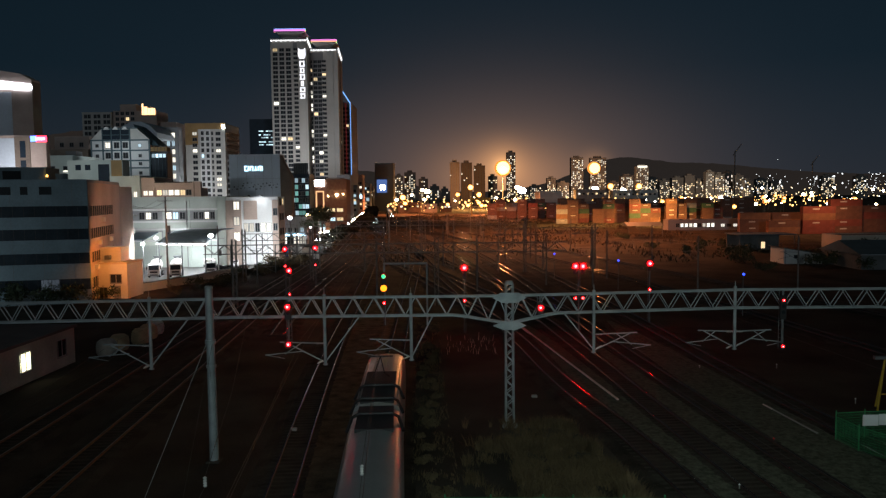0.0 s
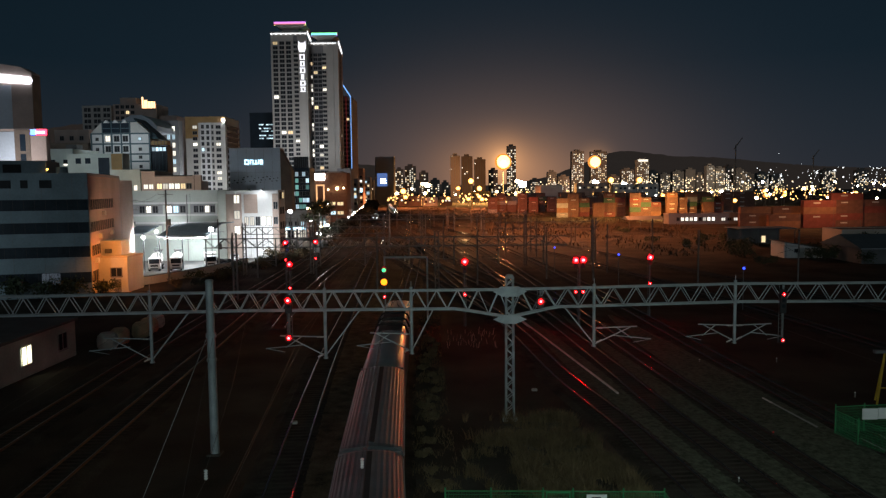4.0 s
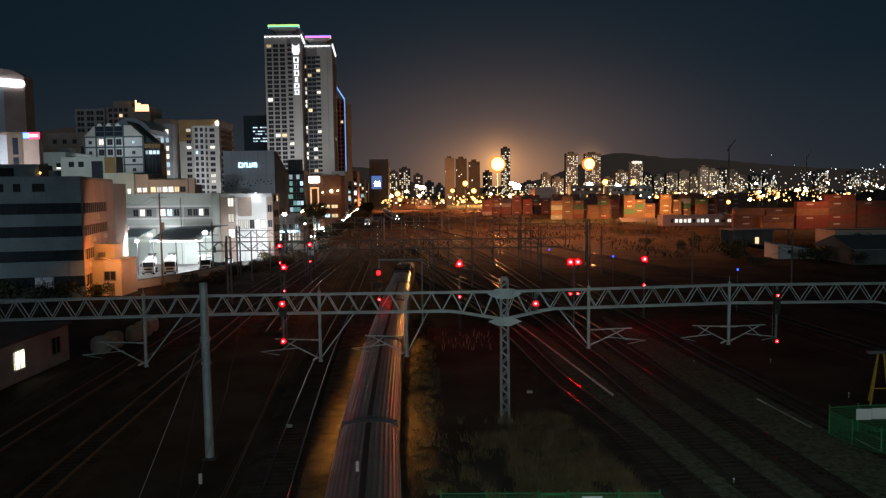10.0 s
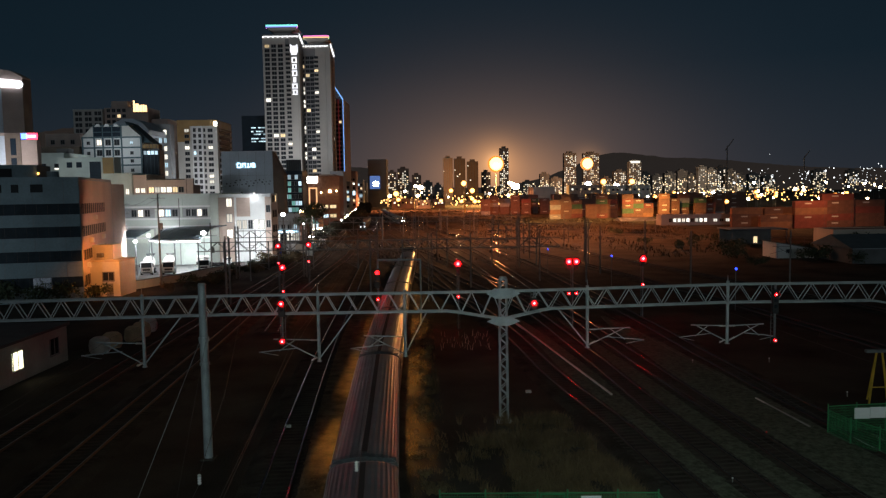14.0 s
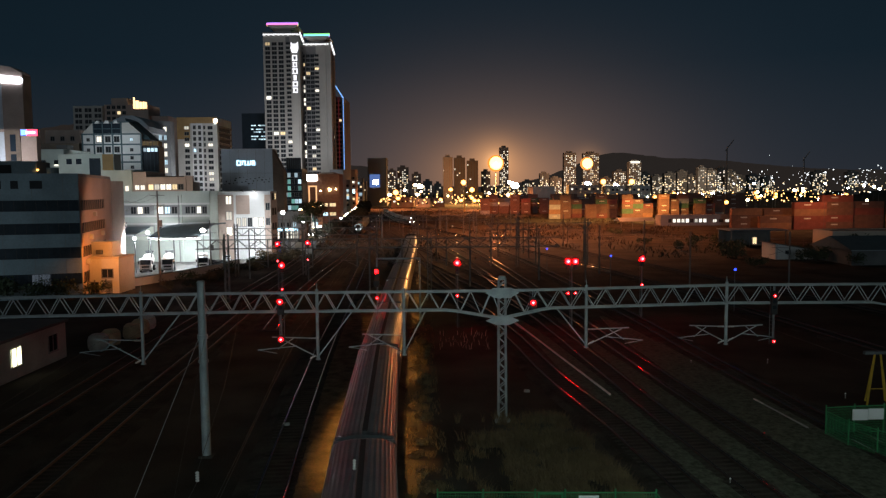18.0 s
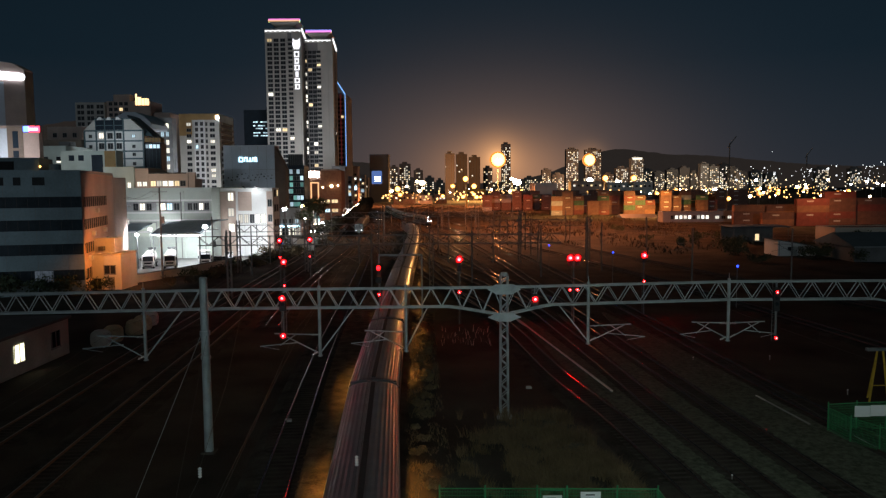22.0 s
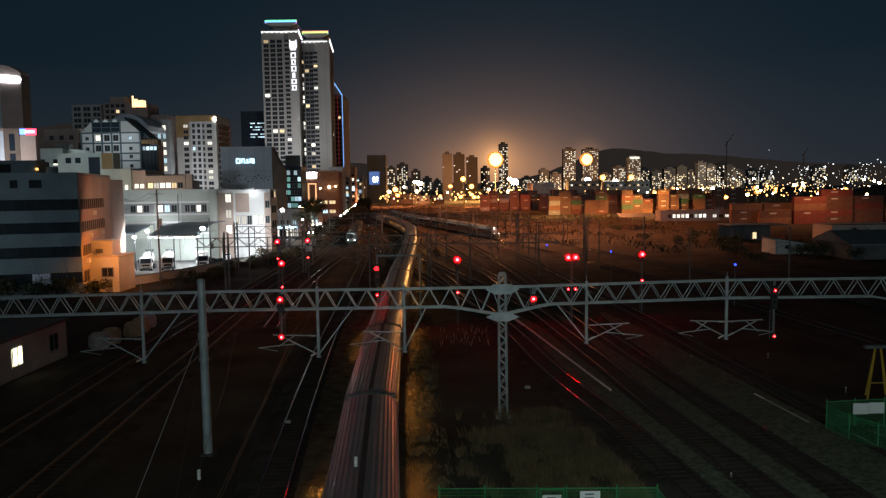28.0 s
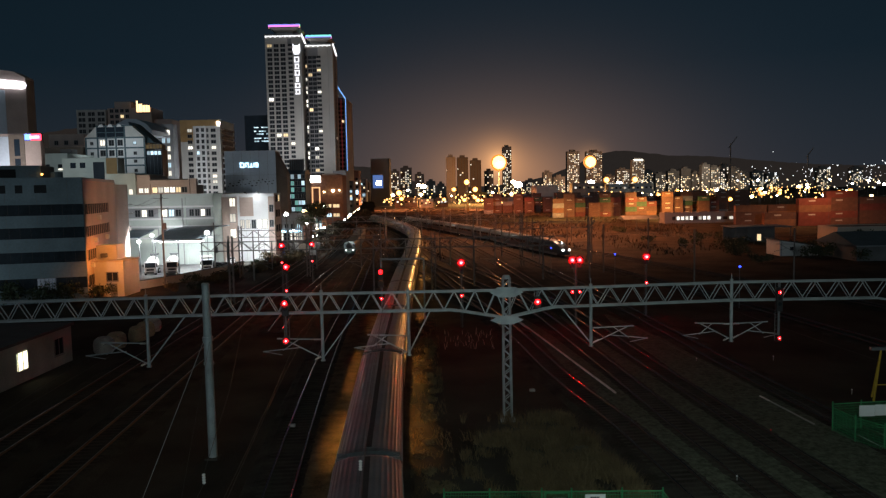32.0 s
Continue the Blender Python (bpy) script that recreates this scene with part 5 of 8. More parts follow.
for x in (0.15, 4.3, 7.4, 10.8, 13.9, gw - 0.15):
    part("frame_post", Solid().box(x - 0.28, -0.16, 0, x + 0.28, -0.004, 37.0 if x in (0.15, gw - 0.15) else 40.8), TEAL_FRAME, grid_house)
for z in (36.8, 33.2, 29.6, 27.0, 24.0, 20.4, 17.0):
    part("frame_beam", Solid().box(0, -0.14, z - 0.26, gw, -0.006, z + 0.26), TEAL_FRAME, grid_house)
for x in (5.85, 9.1, 12.35):
    d = part("dormer", Solid().box(x - 1.35, -0.5, 37.1, x + 1.35, 0.3, 40.5), NAVY_GLASS, grid_house, "dark blue glazed dormer")
    part("dormer_rail", Solid().box(x - 1.45, -0.6, 38.5, x + 1.45, -0.502, 38.75), TEAL_FRAME, d)
    part("dormer_cap", Solid().loft([[(x - 1.0, -0.5, 40.5), (x + 1.0, -0.5, 40.5), (x + 0.4, -0.5, 41.5), (x - 0.4, -0.5, 41.5)], [(x - 1.0, 0.4, 40.5), (x + 1.0, 0.4, 40.5), (x + 0.4, 0.4, 41.5), (x - 0.4, 0.4, 41.5)]]), PLASTER_WHITE, d)
for z, h in ((34.1, 1.9), (30.5, 1.9), (27.7, 1.5), (24.4, 1.9), (21.0, 1.9)):
    windows(grid_house, 4.5, 13.8, -0.02, z, 1, 3, 1, 1.7, h, 0.22, (WIN_COOL, WIN_LIT))
    windows(grid_house, 1.0, 3.4, -0.02, z + 0.3, 1, 1, 1, 1.0, 1.0, 0.0)
    windows(grid_house, 16.2, 18.6, -0.02, z + 0.3, 1, 1, 1, 1.0, 1.0, 0.3, (WIN_COOL,))
glass_wing = thing("glass_wing_building", "dark glazed wing with an orange balcony under a glass roof", "building", (-105.85, 262.5, 0))
part("wall", Solid().box(0, 0, 0, 5.7, 5, 32.4), NAVY_GLASS, glass_wing)
part("balcony", Solid().box(-0.2, -0.5, 32.8, 5.9, 3, 34.2), OCHRE, glass_wing, "ochre-coloured balcony")
for i in range(5):
    part("balcony_post", Solid().box(0.2 + i * 1.2, -0.62, 32.6, 0.4 + i * 1.2, -0.502, 34.8), BROWN_STONE, glass_wing)
part("glass_roof", Solid().loft([[(-3, 0.4, 35.2), (3.0, 0.4, 34.8), (3.0, 9, 34.8), (-3, 9, 35.2)], [(-7.5, 4, 42.8), (-5, 4, 42.0), (-5, 9, 42.0), (-7.5, 9, 42.8)]]), TEAL_FRAME, glass_wing, "dark sloped roof")
for i in range(4):
    part("lit_pane", Solid().box(0.4 + i * 1.3, -0.08, 30.6, 1.4 + i * 1.3, -0.004, 31.9), WIN_COOL, glass_wing, "cool lit pane")
for i in range(5):
    part("mullion", Solid().box(0.1 + i * 1.3, -0.12, 0, 0.2 + i * 1.3, -0.085, 30.4), TEAL_FRAME, glass_wing)
slab = house_block("slab_building", "narrow grey slab building with a column of lit windows", -124, -113.2, 310, 315, 45.0, PLASTER_GREY)
windows(slab, 5.6, 9.8, 0, 21, 6, 2, 3.4, 1.2, 2.0, 0.55, (WIN_LIT, WIN_COOL))
windows(slab, 5.6, 9.8, 0, 41.4, 1, 2, 1, 1.2, 2.0, 1.0, (WIN_LIT,))
part("vault_roof", Solid().loft([[(x, y, 42 + 4.6 * math.sin(math.pi * u)) for u, x in ((0.0, -7), (0.2, -4.5), (0.4, -1), (0.6, 3), (0.8, 6.5), (1.0, 9))] + [(9, y, 40), (-7, y, 40)] for y in (-18, 8)]), MUSEUM, slab, "grey vaulted roof")

apt = house_block("apartment_block", "distant pale apartment block with dark windows", -212.5, -195.6, 430, 445, 65.6, TOWER_WALL)
for x in (1.0, 6.6, 12.2):
    windows(apt, x, x + 4.2, 0, 30, 11, 2, 3.3, 1.6, 2.0, 0.06)
hotel_b = house_block("apartment_block", "distant brown apartment block with a lit roof sign", -195.4, -170, 432, 450, 66.4, PINKISH)
windows(hotel_b, 1, 13, 0, 36, 10, 4, 3.2, 1.9, 1.8, 0.08, (WIN_WARM, WIN_LIT))
sign_b = part("roof_sign", Solid().box(17.0, -0.3, 64.0, 25.0, 0.2, 64.3), BLACK, hotel_b)
SIGN_WARM = glow("warm_sign_light", (1.0, 0.60, 0.28), 2.6, False)
for i, (x, w, h) in enumerate(((17.1, 0.9, 6.4), (18.3, 2.0, 4.6), (20.6, 1.6, 3.8), (22.5, 1.1, 3.9), (23.9, 0.9, 3.7))):
    part("sign_bar", Solid().box(x, -0.35, 64.8, x + w, -0.1, 64.8 + h), SIGN_WARM, sign_b, "glowing orange sign bar")
part("stair_head", Solid().box(3.4, 2, 66.4, 13, 10, 71.2), PINKISH, hotel_b)
annex_b = house_block("apartment_block", "distant low brown block beside the sign", -170, -160, 436, 450, 60, PINKISH)
windows(annex_b, 0.6, 9.4, 0, 40, 6, 4, 3.2, 1.5, 1.7, 0.3)

tall_l = thing("tall_office_building", "tall pale office building with a white light band under its roof", "building", (-112, 172, 0))
part("wall", Solid().loft([[(0, y, 0), (15.6, y, 0), (15.6, y, 43.8), (13.0, y, 45.2), (8.0, y, 46.0), (0, y, 46.4)] for y in (0, 3.6)]), PINKISH, tall_l)
part("blue_panel", Solid().box(0, -0.1, 0, 10.8, -0.004, 41.0), MUSEUM, tall_l, "blue-grey cladding strip")
# thin panel makes the side wall darker than the front
part("dark_side", Solid().box(15.604, 0.1, 0, 15.7, 3.5, 43.4), BROWN_STONE, tall_l, "thin dark panel over the side wall")
part("light_band", Solid().loft([[(2.5, yy, 42.2), (15.0, yy, 41.2), (15.7, yy, 41.5), (15.9, yy, 42.1), (15.5, yy, 42.7), (14.6, yy, 42.9), (2.5, yy, 44.2)] for yy in (-0.35, -0.1)]), glow("cool_band_light", (0.84, 0.87, 1.0), 5.0, False), tall_l, "glowing white light band")
base_l = house_block("office_podium", "pinkish lower block with a brown corner below the tall office", -110, -87.2, 160, 161.5, 29.2, PINKISH)
part("blue_panel", Solid().box(0, -0.1, 0, 16.0, -0.004, 29.4), MUSEUM, base_l, "blue-grey cladding strip")
part("brown_corner", Solid().box(16.0, -0.14, 0, 19.4, -0.005, 29.8), BROWN_STONE, base_l, "brown stone corner with dark windows")
for z in (12.6, 16.8, 21.0, 25.2):
    part("tall_window", Solid().box(17.2, -0.2, z, 18.4, -0.141, z + 3.6), NAVY_GLASS, base_l)
house_block("shop_building", "dim low block behind the podium", -146, -128, 262, 280, 33.0, BROWN_STONE)
neon_post = thing("neon_shop_sign", "projecting red and blue neon sign on the podium", "sign", (-88.0, 157.2, 28.2))
part("sign_box", Solid().box(-0.9, 0.02, 0.1, 2.6, 0.5, 1.5).box(-0.4, 0.5, 0.4, 0.4, 2.8, 0.8), BLACK, neon_post)
part("red_neon", Solid().box(0.35, -0.1, 0.1, 2.6, 0.0, 1.4), glow("red_neon", (1.0, 0.04, 0.09), 5, False), neon_post, "glowing red neon letters")
part("neon_core", Solid().box(0.3, -0.2, 0.5, 2.2, -0.11, 1.0), glow("pink_neon", (1.0, 0.50, 0.56), 4, False), neon_post)
part("blue_neon", Solid().box(-0.9, -0.1, 0.2, 0.3, 0.0, 1.4), glow("blue_neon", (0.10, 0.20, 1.0), 5, False), neon_post, "glowing blue neon letters")
behind = house_block("terrace_house", "dim pinkish terraced house on the slope", -160, -146, 300, 320, 40.8, PINKISH)
windows(behind, 1, 13, 0, 34, 2, 3, 3.4, 1.5, 1.6, 0.0)
behind2 = house_block("terrace_house", "low dim house with two bright lamps", -150, -134, 310, 330, 38.2, BROWN_STONE)
for x in (4.2, 6.4):
    part("wall_lamp", Solid().ball((x, -0.3, 37.0), 0.55, 8), WHITE_GLOW, behind2, "bright white wall lamp")

hotel = house_block("hotel_building", "beige hotel with ochre upper panels and many windows", -117.3, -99.6, 330, 352, 48.4, PLASTER_PALE)
part("corner_panel", Solid().box(-0.08, -0.10, 39.7, 5.6, -0.004, 49.3), OCHRE, hotel, "ochre upper panel")
part("top_panel", Solid().box(5.6, -0.10, 46.6, 17.8, -0.004, 49.3), OCHRE, hotel, "ochre top band")
part("white_strip", Solid().box(6.4, -0.16, 0, 11.2, -0.005, 46.6), PLASTER_WHITE, hotel, "white window strip")
for r in range(15):
    z = 8.6 + r * 2.53
    windows(hotel, 3.0, 5.4, -0.12, z, 1, 1, 1, 1.9, 1.3, 0.14, (WIN_LIT,))
    windows(hotel, 6.5, 11.1, -0.17, z + 0.1, 1, 2, 1, 1.1, 1.5, 0.06, (WIN_COOL,))
    windows(hotel, 11.3, 12.7, -0.02, z, 1, 1, 1, 0.8, 1.5, 0.0)
    windows(hotel, 13.0, 16.2, -0.02, z, 1, 1, 1, 2.0, 1.3, 0.14, (WIN_LIT,))
    part("balcony", Solid().box(17.7, 2, z + 0.9, 18.6, 20, z + 1.6), BROWN_STONE if r > 9 else PLASTER_GREY, hotel)
    # flat dark strip between two balconies
    part("side_recess", Solid().box(17.7, 2.5, z - 0.6, 17.76, 19.5, z + 0.88), PANE, hotel)
part("roof_lamp", Solid().box(16.5, -0.5, 46.9, 17.7, -0.12, 48.3), WHITE_GLOW, hotel, "glowing white corner sign")
museum = house_block("museum_building", "plain blue-grey clad museum with a glowing sign", -74.4, -57.2, 250, 257, 30.2, MUSEUM, parapet=0.4)
CYAN_SIGN = glow("cyan_sign_light", (0.50, 0.80, 1.0), 3.4, False)
plate = part("sign_plate", Solid().box(5.0, -0.08, 24.8, 11.5, -0.004, 26.8), MUSEUM, museum)
for x, w, z, h in ((5.2, 0.25, 25.0, 1.6), (5.2, 0.9, 26.4, 0.3), (5.6, 0.8, 25.0, 0.3), (6.4, 0.2, 25.0, 1.6), (7.0, 0.9, 26.3, 0.3), (7.0, 0.25, 25.2, 1.0), (7.9, 0.25, 25.0, 1.6), (8.5, 1.0, 25.1, 0.3), (8.9, 0.25, 25.3, 1.2), (9.8, 0.25, 25.2, 1.4), (10.3, 0.8, 26.3, 0.3), (10.5, 0.25, 25.0, 1.3), (11.1, 0.22, 25.0, 1.5)):
    part("sign_bar", Solid().box(x, -0.22, z, x + w, -0.081, z + h), CYAN_SIGN, plate, "glowing pale blue sign bar")
for i in range(26):
    x, z = 0.8 + 15.6 * ((i * 0.618) % 1), 18.6 + 2.4 * ((i * 0.414) % 1)
    part("slot_window", Solid().box(x, -0.06, z, x + 0.22 + 0.2 * (i % 3), -0.004, z + 0.25 + 0.15 * (i % 2)), GLASS, museum)
for i in range(1, 6):
    part("panel_joint", Solid().box(i * 2.9 - 0.03, -0.03, 0, i * 2.9 + 0.03, -0.004, 30.2), TOWER_DARK, museum)
for z in (8.0, 14.0, 22.4):
    part("panel_joint", Solid().box(0, -0.03, z, 17.2, -0.005, z + 0.06), TOWER_DARK, museum)
part("sloped_end", Solid().loft([[(17.2, y, 0), (17.2, y, 30.2), (20.4, y + 2, 23.0), (20.4, y + 2, 0)] for y in (0.2, 4.5)]), BROWN_STONE, museum, "dark sloped end")
dark_tower = house_block("glass_office_tower", "dark glass office tower with lit floor bands", -139.6, -121, 520, 545, 70, NAVY_GLASS)
for k, z in enumerate((40.5, 43.5, 52.5, 54.5, 57.5, 59.4, 62.0)):
    for i in range(7):
        if (i * 5 + k * 3) % 4:
            part("lit_floor", Solid().box(6.4 + i * 1.7, -0.1, z, 7.9 + i * 1.7, -0.004, z + 0.8), WIN_COOL, dark_tower, "lit floor band")


# the two residential towers with their light crowns
def hue_drum(name):
    """Light whose colour goes once round the hues about the object's own x axis."""
    m = bpy.data.materials.new(name)
    m.use_nodes = True
    n, l = m.node_tree.nodes, m.node_tree.links
    b = n["Principled BSDF"]
    co, sep, at, hsv = n.new("ShaderNodeTexCoord"), n.new("ShaderNodeSeparateXYZ"), n.new("ShaderNodeMath"), n.new("ShaderNodeCombineColor")
    at.operation = "ARCTAN2"
    sc = n.new("ShaderNodeMath")
    sc.operation = "MULTIPLY_ADD"
    sc.inputs[1].default_value, sc.inputs[2].default_value = 1 / math.tau, 0.5
    hsv.mode = "HSV"
    hsv.inputs[1].default_value, hsv.inputs[2].default_value = 0.76, 1.0
    l.new(co.outputs["Object"], sep.inputs[0])
    l.new(sep.outputs["Z"], at.inputs[0]), l.new(sep.outputs["Y"], at.inputs[1])
    l.new(at.outputs[0], sc.inputs[0]), l.new(sc.outputs[0], hsv.inputs[0])
    l.new(hsv.outputs[0], b.inputs["Emission Color"])
    b.inputs["Base Color"].default_value = (0.02, 0.02, 0.02, 1)
    b.inputs["Emission Strength"].default_value = 1.5
    m.cycles.emission_sampling = "NONE"
    return m


HUES = hue_drum("changing_crown_light")
EDGE_LIGHT = glow("roof_edge_light", (0.95, 0.97, 1.0), 1.7, False)
SIGN_LIGHT = glow("vertical_sign_light", (0.92, 0.93, 1.0), 1.5, False)
BLUE_LINE = glow("blue_line_light", (0.20, 0.45, 1.0), 1.3, False)
CROWNS = []


def tower(label, x0, x1, y0, depth, h, crown, first_hue, sign):
    """A residential tower: bays of windows between pale piers, a lit roof edge and a crown with a light strip."""
    w = x1 - x0
    t = thing("residential_tower", label, "building", (x0, y0, 0), "residential towers")
    part("wall", Solid().box(0, 0, 0, w, depth, h), TOWER_WALL, t)
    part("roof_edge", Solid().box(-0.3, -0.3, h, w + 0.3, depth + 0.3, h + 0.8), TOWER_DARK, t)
    left = w * (0.60 if sign else 0.0)
    # flat panel in a darker grey; the wall is not cut back here
    part("recess", Solid().box(left + w * (0.02 if sign else 0.04), -0.05, 4, left + w * (0.13 if sign else 0.50), -0.004, h - 2), TOWER_DARK, t, "darker grey bay panel")
    part("pier", Solid().box(w * (0.78 if sign else 0.62), -0.4, 0, w * (0.95 if sign else 0.84), -0.003, h - 1), TOWER_WALL, t, "pale blank pier")
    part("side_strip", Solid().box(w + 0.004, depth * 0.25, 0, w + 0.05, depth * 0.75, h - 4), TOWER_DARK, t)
    rows = int((h - 14) / 2.95)
    panes = (WIN_LIT, WIN_LIT, WIN_WARM)
    if sign:
        windows(t, 0.8, w * 0.58, -0.06, 10, rows, 3, 2.95, 3.1, 2.0, 0.07, panes)
        windows(t, w * 0.62, w * 0.76, -0.06, 10, rows, 1, 2.95, 2.6, 2.0, 0.03, panes)
    else:
        windows(t, 0.4, w * 0.14, -0.06, 10, rows, 1, 2.95, 1.9, 2.0, 0.34, panes)
        windows(t, w * 0.16, w * 0.60, -0.06, 10, rows, 3, 2.95, 2.5, 2.0, 0.10, panes)
    for r in range(rows):
        x0b, x1b = (w * 0.615, w * 0.77) if sign else (w * 0.45, w * 0.60)
        part("balcony", Solid().box(x0b, -1.0, 9.5 + r * 2.95, x1b, -0.13, 10.35 + r * 2.95), TOWER_WALL, t)
    windows(t, 1, depth * 0.9, w + 0.05, 12, rows, 1, 2.95, 2.0, 1.7, 0.05, panes, turn=90)
    for i in range(int(w / 1.6)):
        part("edge_lamp", Solid().box(0.2 + i * 1.6, -0.5, h - 1.2 + 0.4 * (i % 2), 1.4 + i * 1.6, -0.31, h - 0.2), EDGE_LIGHT, t, "glowing roof edge lamp")
    part("edge_line", Solid().bar((w + 0.3, 0, h + 0.5), (w + 0.3, depth * 0.8, h - 4.5), 0.8, 1.2), EDGE_LIGHT, t, "glowing roof edge line")
    part("crown_core", Solid().box(w * 0.30, 3, h, w * 0.75, depth - 3, h + crown), TOWER_WALL, t)
    part("crown_plate", Solid().loft([[(w * 0.28, 2, h + crown - 2.6), (w * 0.78, 2, h + crown - 2.6), (w * 0.78, depth - 2, h + crown - 2.6), (w * 0.28, depth - 2, h + crown - 2.6)],
                                      [(w * 0.12, -0.2, h + crown), (w * 0.96, -0.2, h + crown), (w * 0.96, depth, h + crown), (w * 0.12, depth, h + crown)]]), TOWER_WALL, t)
    cx, cz, half = w * 0.54, h + crown + 0.9, w * 0.43
    part("strip_case", Solid().box(cx - half, -0.2, cz + 0.62, cx + half, 1.0, cz + 0.75).box(cx - half, -0.2, cz - 0.9, cx + half, 1.0, cz - 0.62), TOWER_DARK, t)
    drum = part("light_strip", Solid().tube((-half, 0, 0), (half, 0, 0), 1.2, 1.2, 48, 0, True), HUES, t, "glowing strip that changes colour")
    CROWNS.append((drum, pose(cx, 0.85, cz), first_hue))
    if sign:
        sx = w * 0.865
        sg = part("vertical_sign", Solid().box(sx - 2.4, -0.55, h - 42, sx + 2.4, -0.404, h - 3), TOWER_WALL, t)
        part("emblem", Solid().loft([[(sx + a, yy, h - 12 + b) for a, b in ((-2.4, 6.5), (-1.2, 5.2), (1.2, 5.2), (2.4, 6.5), (2.6, 1.5), (1.6, -0.8), (-1.6, -0.8), (-2.6, 1.5))] for yy in (-0.62, -0.56)]), SIGN_LIGHT, sg, "glowing white emblem")
        z = h - 14.2
        for k, (zz, ww) in enumerate(((4.6, 3.4), (4.2, 3.0), (4.4, 3.6), (4.2, 2.0), (4.0, 3.6), (4.2, 3.4))):
            a, b, bottom = sx - ww / 2, sx + ww / 2, z - zz + 0.9
            for bar in ((a, z - 0.8, b, z), (a + 0.2 * (k % 3), bottom, a + 0.2 * (k % 3) + 0.85, z - 0.9), (b - 0.8, bottom + 0.9 * (k % 2), b, z - 0.9), (a, bottom - 0.1, b, bottom + 0.65)):
                part("sign_bar", Solid().box(bar[0], -0.62, bar[1], bar[2], -0.56, bar[3]), SIGN_LIGHT, sg, "glowing white sign bar")
            z -= zz
    return t


LEFT_HUES = ((0, 0.77), (1, 0.81), (2, 0.84), (3, 0.88), (6, 0.985), (7, 1.02), (8, 1.06), (9, 1.12), (10, 1.35), (11, 1.46), (12, 1.53), (13, 1.56), (14, 1.60), (17, 1.83), (18, 1.87), (19, 1.91), (20, 1.95), (21, 1.985), (22, 2.0), (23, 2.03), (24, 2.09), (25, 2.17), (26.5, 2.36), (28, 2.54), (29, 2.56), (30, 2.60), (31, 2.74), (32, 2.80))
RIGHT_HUES = ((0, 0.99), (1, 1.0), (2, 1.07), (2.5, 1.2), (3, 1.36), (6, 1.56), (7, 1.60), (8, 1.65), (9, 1.77), (10, 1.83), (11, 1.89), (12, 1.96), (13, 1.99), (14, 2.02), (15.5, 2.2), (17, 2.40), (18, 2.46), (19, 2.55), (20, 2.59), (21, 2.64), (22, 2.80), (23, 2.86), (24, 2.90), (25, 2.97), (28, 3.16), (29, 3.38), (30, 3.45), (31, 3.53), (32, 3.60))
tower("pale residential tower with a vertical glowing sign", -118.6, -94.4, 500, 22, 121, 5.3, LEFT_HUES, True)
tower("pale residential tower with a column of lit windows", -95.8, -75.5, 512, 20, 116.7, 4.7, RIGHT_HUES, False)
tower_c = house_block("residential_tower", "rear residential tower outlined in blue light", -83.5, -74.0, 560, 600, 86, TOWER_DARK, "building", group="residential towers")
windows(tower_c, 1, 8.6, 0, 14, 22, 3, 3.2, 1.8, 1.8, 0.06, (WIN_WARM,))
part("red_line", Solid().bar((6.2, -0.3, 86), (6.2, -0.3, 34), 0.5, 0.5), glow("dim_red_line_light", (0.9, 0.10, 0.10), 0.10, False), tower_c, "dim red edge line")
part("blue_line", Solid().bar((9.6, 0, 86), (9.6, -0.2, 24), 0.4, 0.4), BLUE_LINE, tower_c, "glowing blue edge line")
part("blue_line", Solid().bar((3.6, -0.3, 95.5), (9.6, -0.3, 86), 0.8, 0.8), BLUE_LINE, tower_c, "glowing blue edge line")
for k, (x0, x1, y, h, wall) in enumerate(((-57.0, -47.8, 246, 8.6, PLASTER_GREY), (-60.0, -52.4, 285, 7.5, NAVY_GLASS), (-60.5, -53.6, 318, 9.0, MINT_WHITE))):
    shop = house_block("street_shop", "low lit shop beside the street", x0, x1, y, y + 12, h, wall, group="street shops")
    windows(shop, 0.5, x1 - x0 - 0.4, 0, 0.5, 1, 4, 1, 1.7, 2.4, 0.8, (WIN_COOL, WIN_LIT))
    windows(shop, 0.5, x1 - x0 - 0.4, 0, 4.4, int((h - 4) / 2.4), 4, 2.6, 1.2, 1.4, 0.6, (WIN_TEAL, WIN_COOL, WIN_TEAL))
    part("fascia_sign", Solid().box(0.6, -0.35, 3.1, x1 - x0 - 0.6, -0.14, 3.9), (CYAN_SIGN, WIN_LIT, WIN_TEAL)[k], shop, "glowing shop fascia")
glassy = house_block("glass_building", "dark glass building with teal lit floors", -72.5, -62.5, 330, 342, 25.4, NAVY_GLASS)
windows(glassy, 0.3, 9.7, 0, 2.2, 8, 6, 2.9, 1.3, 1.9, 0.36, (WIN_TEAL, WIN_TEAL, WIN_COOL, WIN_LIT))
part("roof_panel", Solid().box(2.8, 1.0, 26.2, 9.4, 1.4, 31.2), BLACK, glassy, "black slatted panel on the roof")
for i in range(7):
    part("panel_slat", Solid().box(2.9 + i * 0.95, 0.9, 26.4, 3.0 + i * 0.95, 0.99, 31.0), TEAL_FRAME, glassy)
FRAME_GLOW = glow("orange_frame_light", (1.0, 0.52, 0.24), 1.3, False)
orange = house_block("shop_building", "brown shop building with a lit sign frame", -69.0, -51.6, 370, 384, 24, BRICK)
windows(orange, 8, 16, 0, 4, 2, 2, 4.6, 3.0, 1.6, 0.5, (WIN_WARM, WIN_COOL))
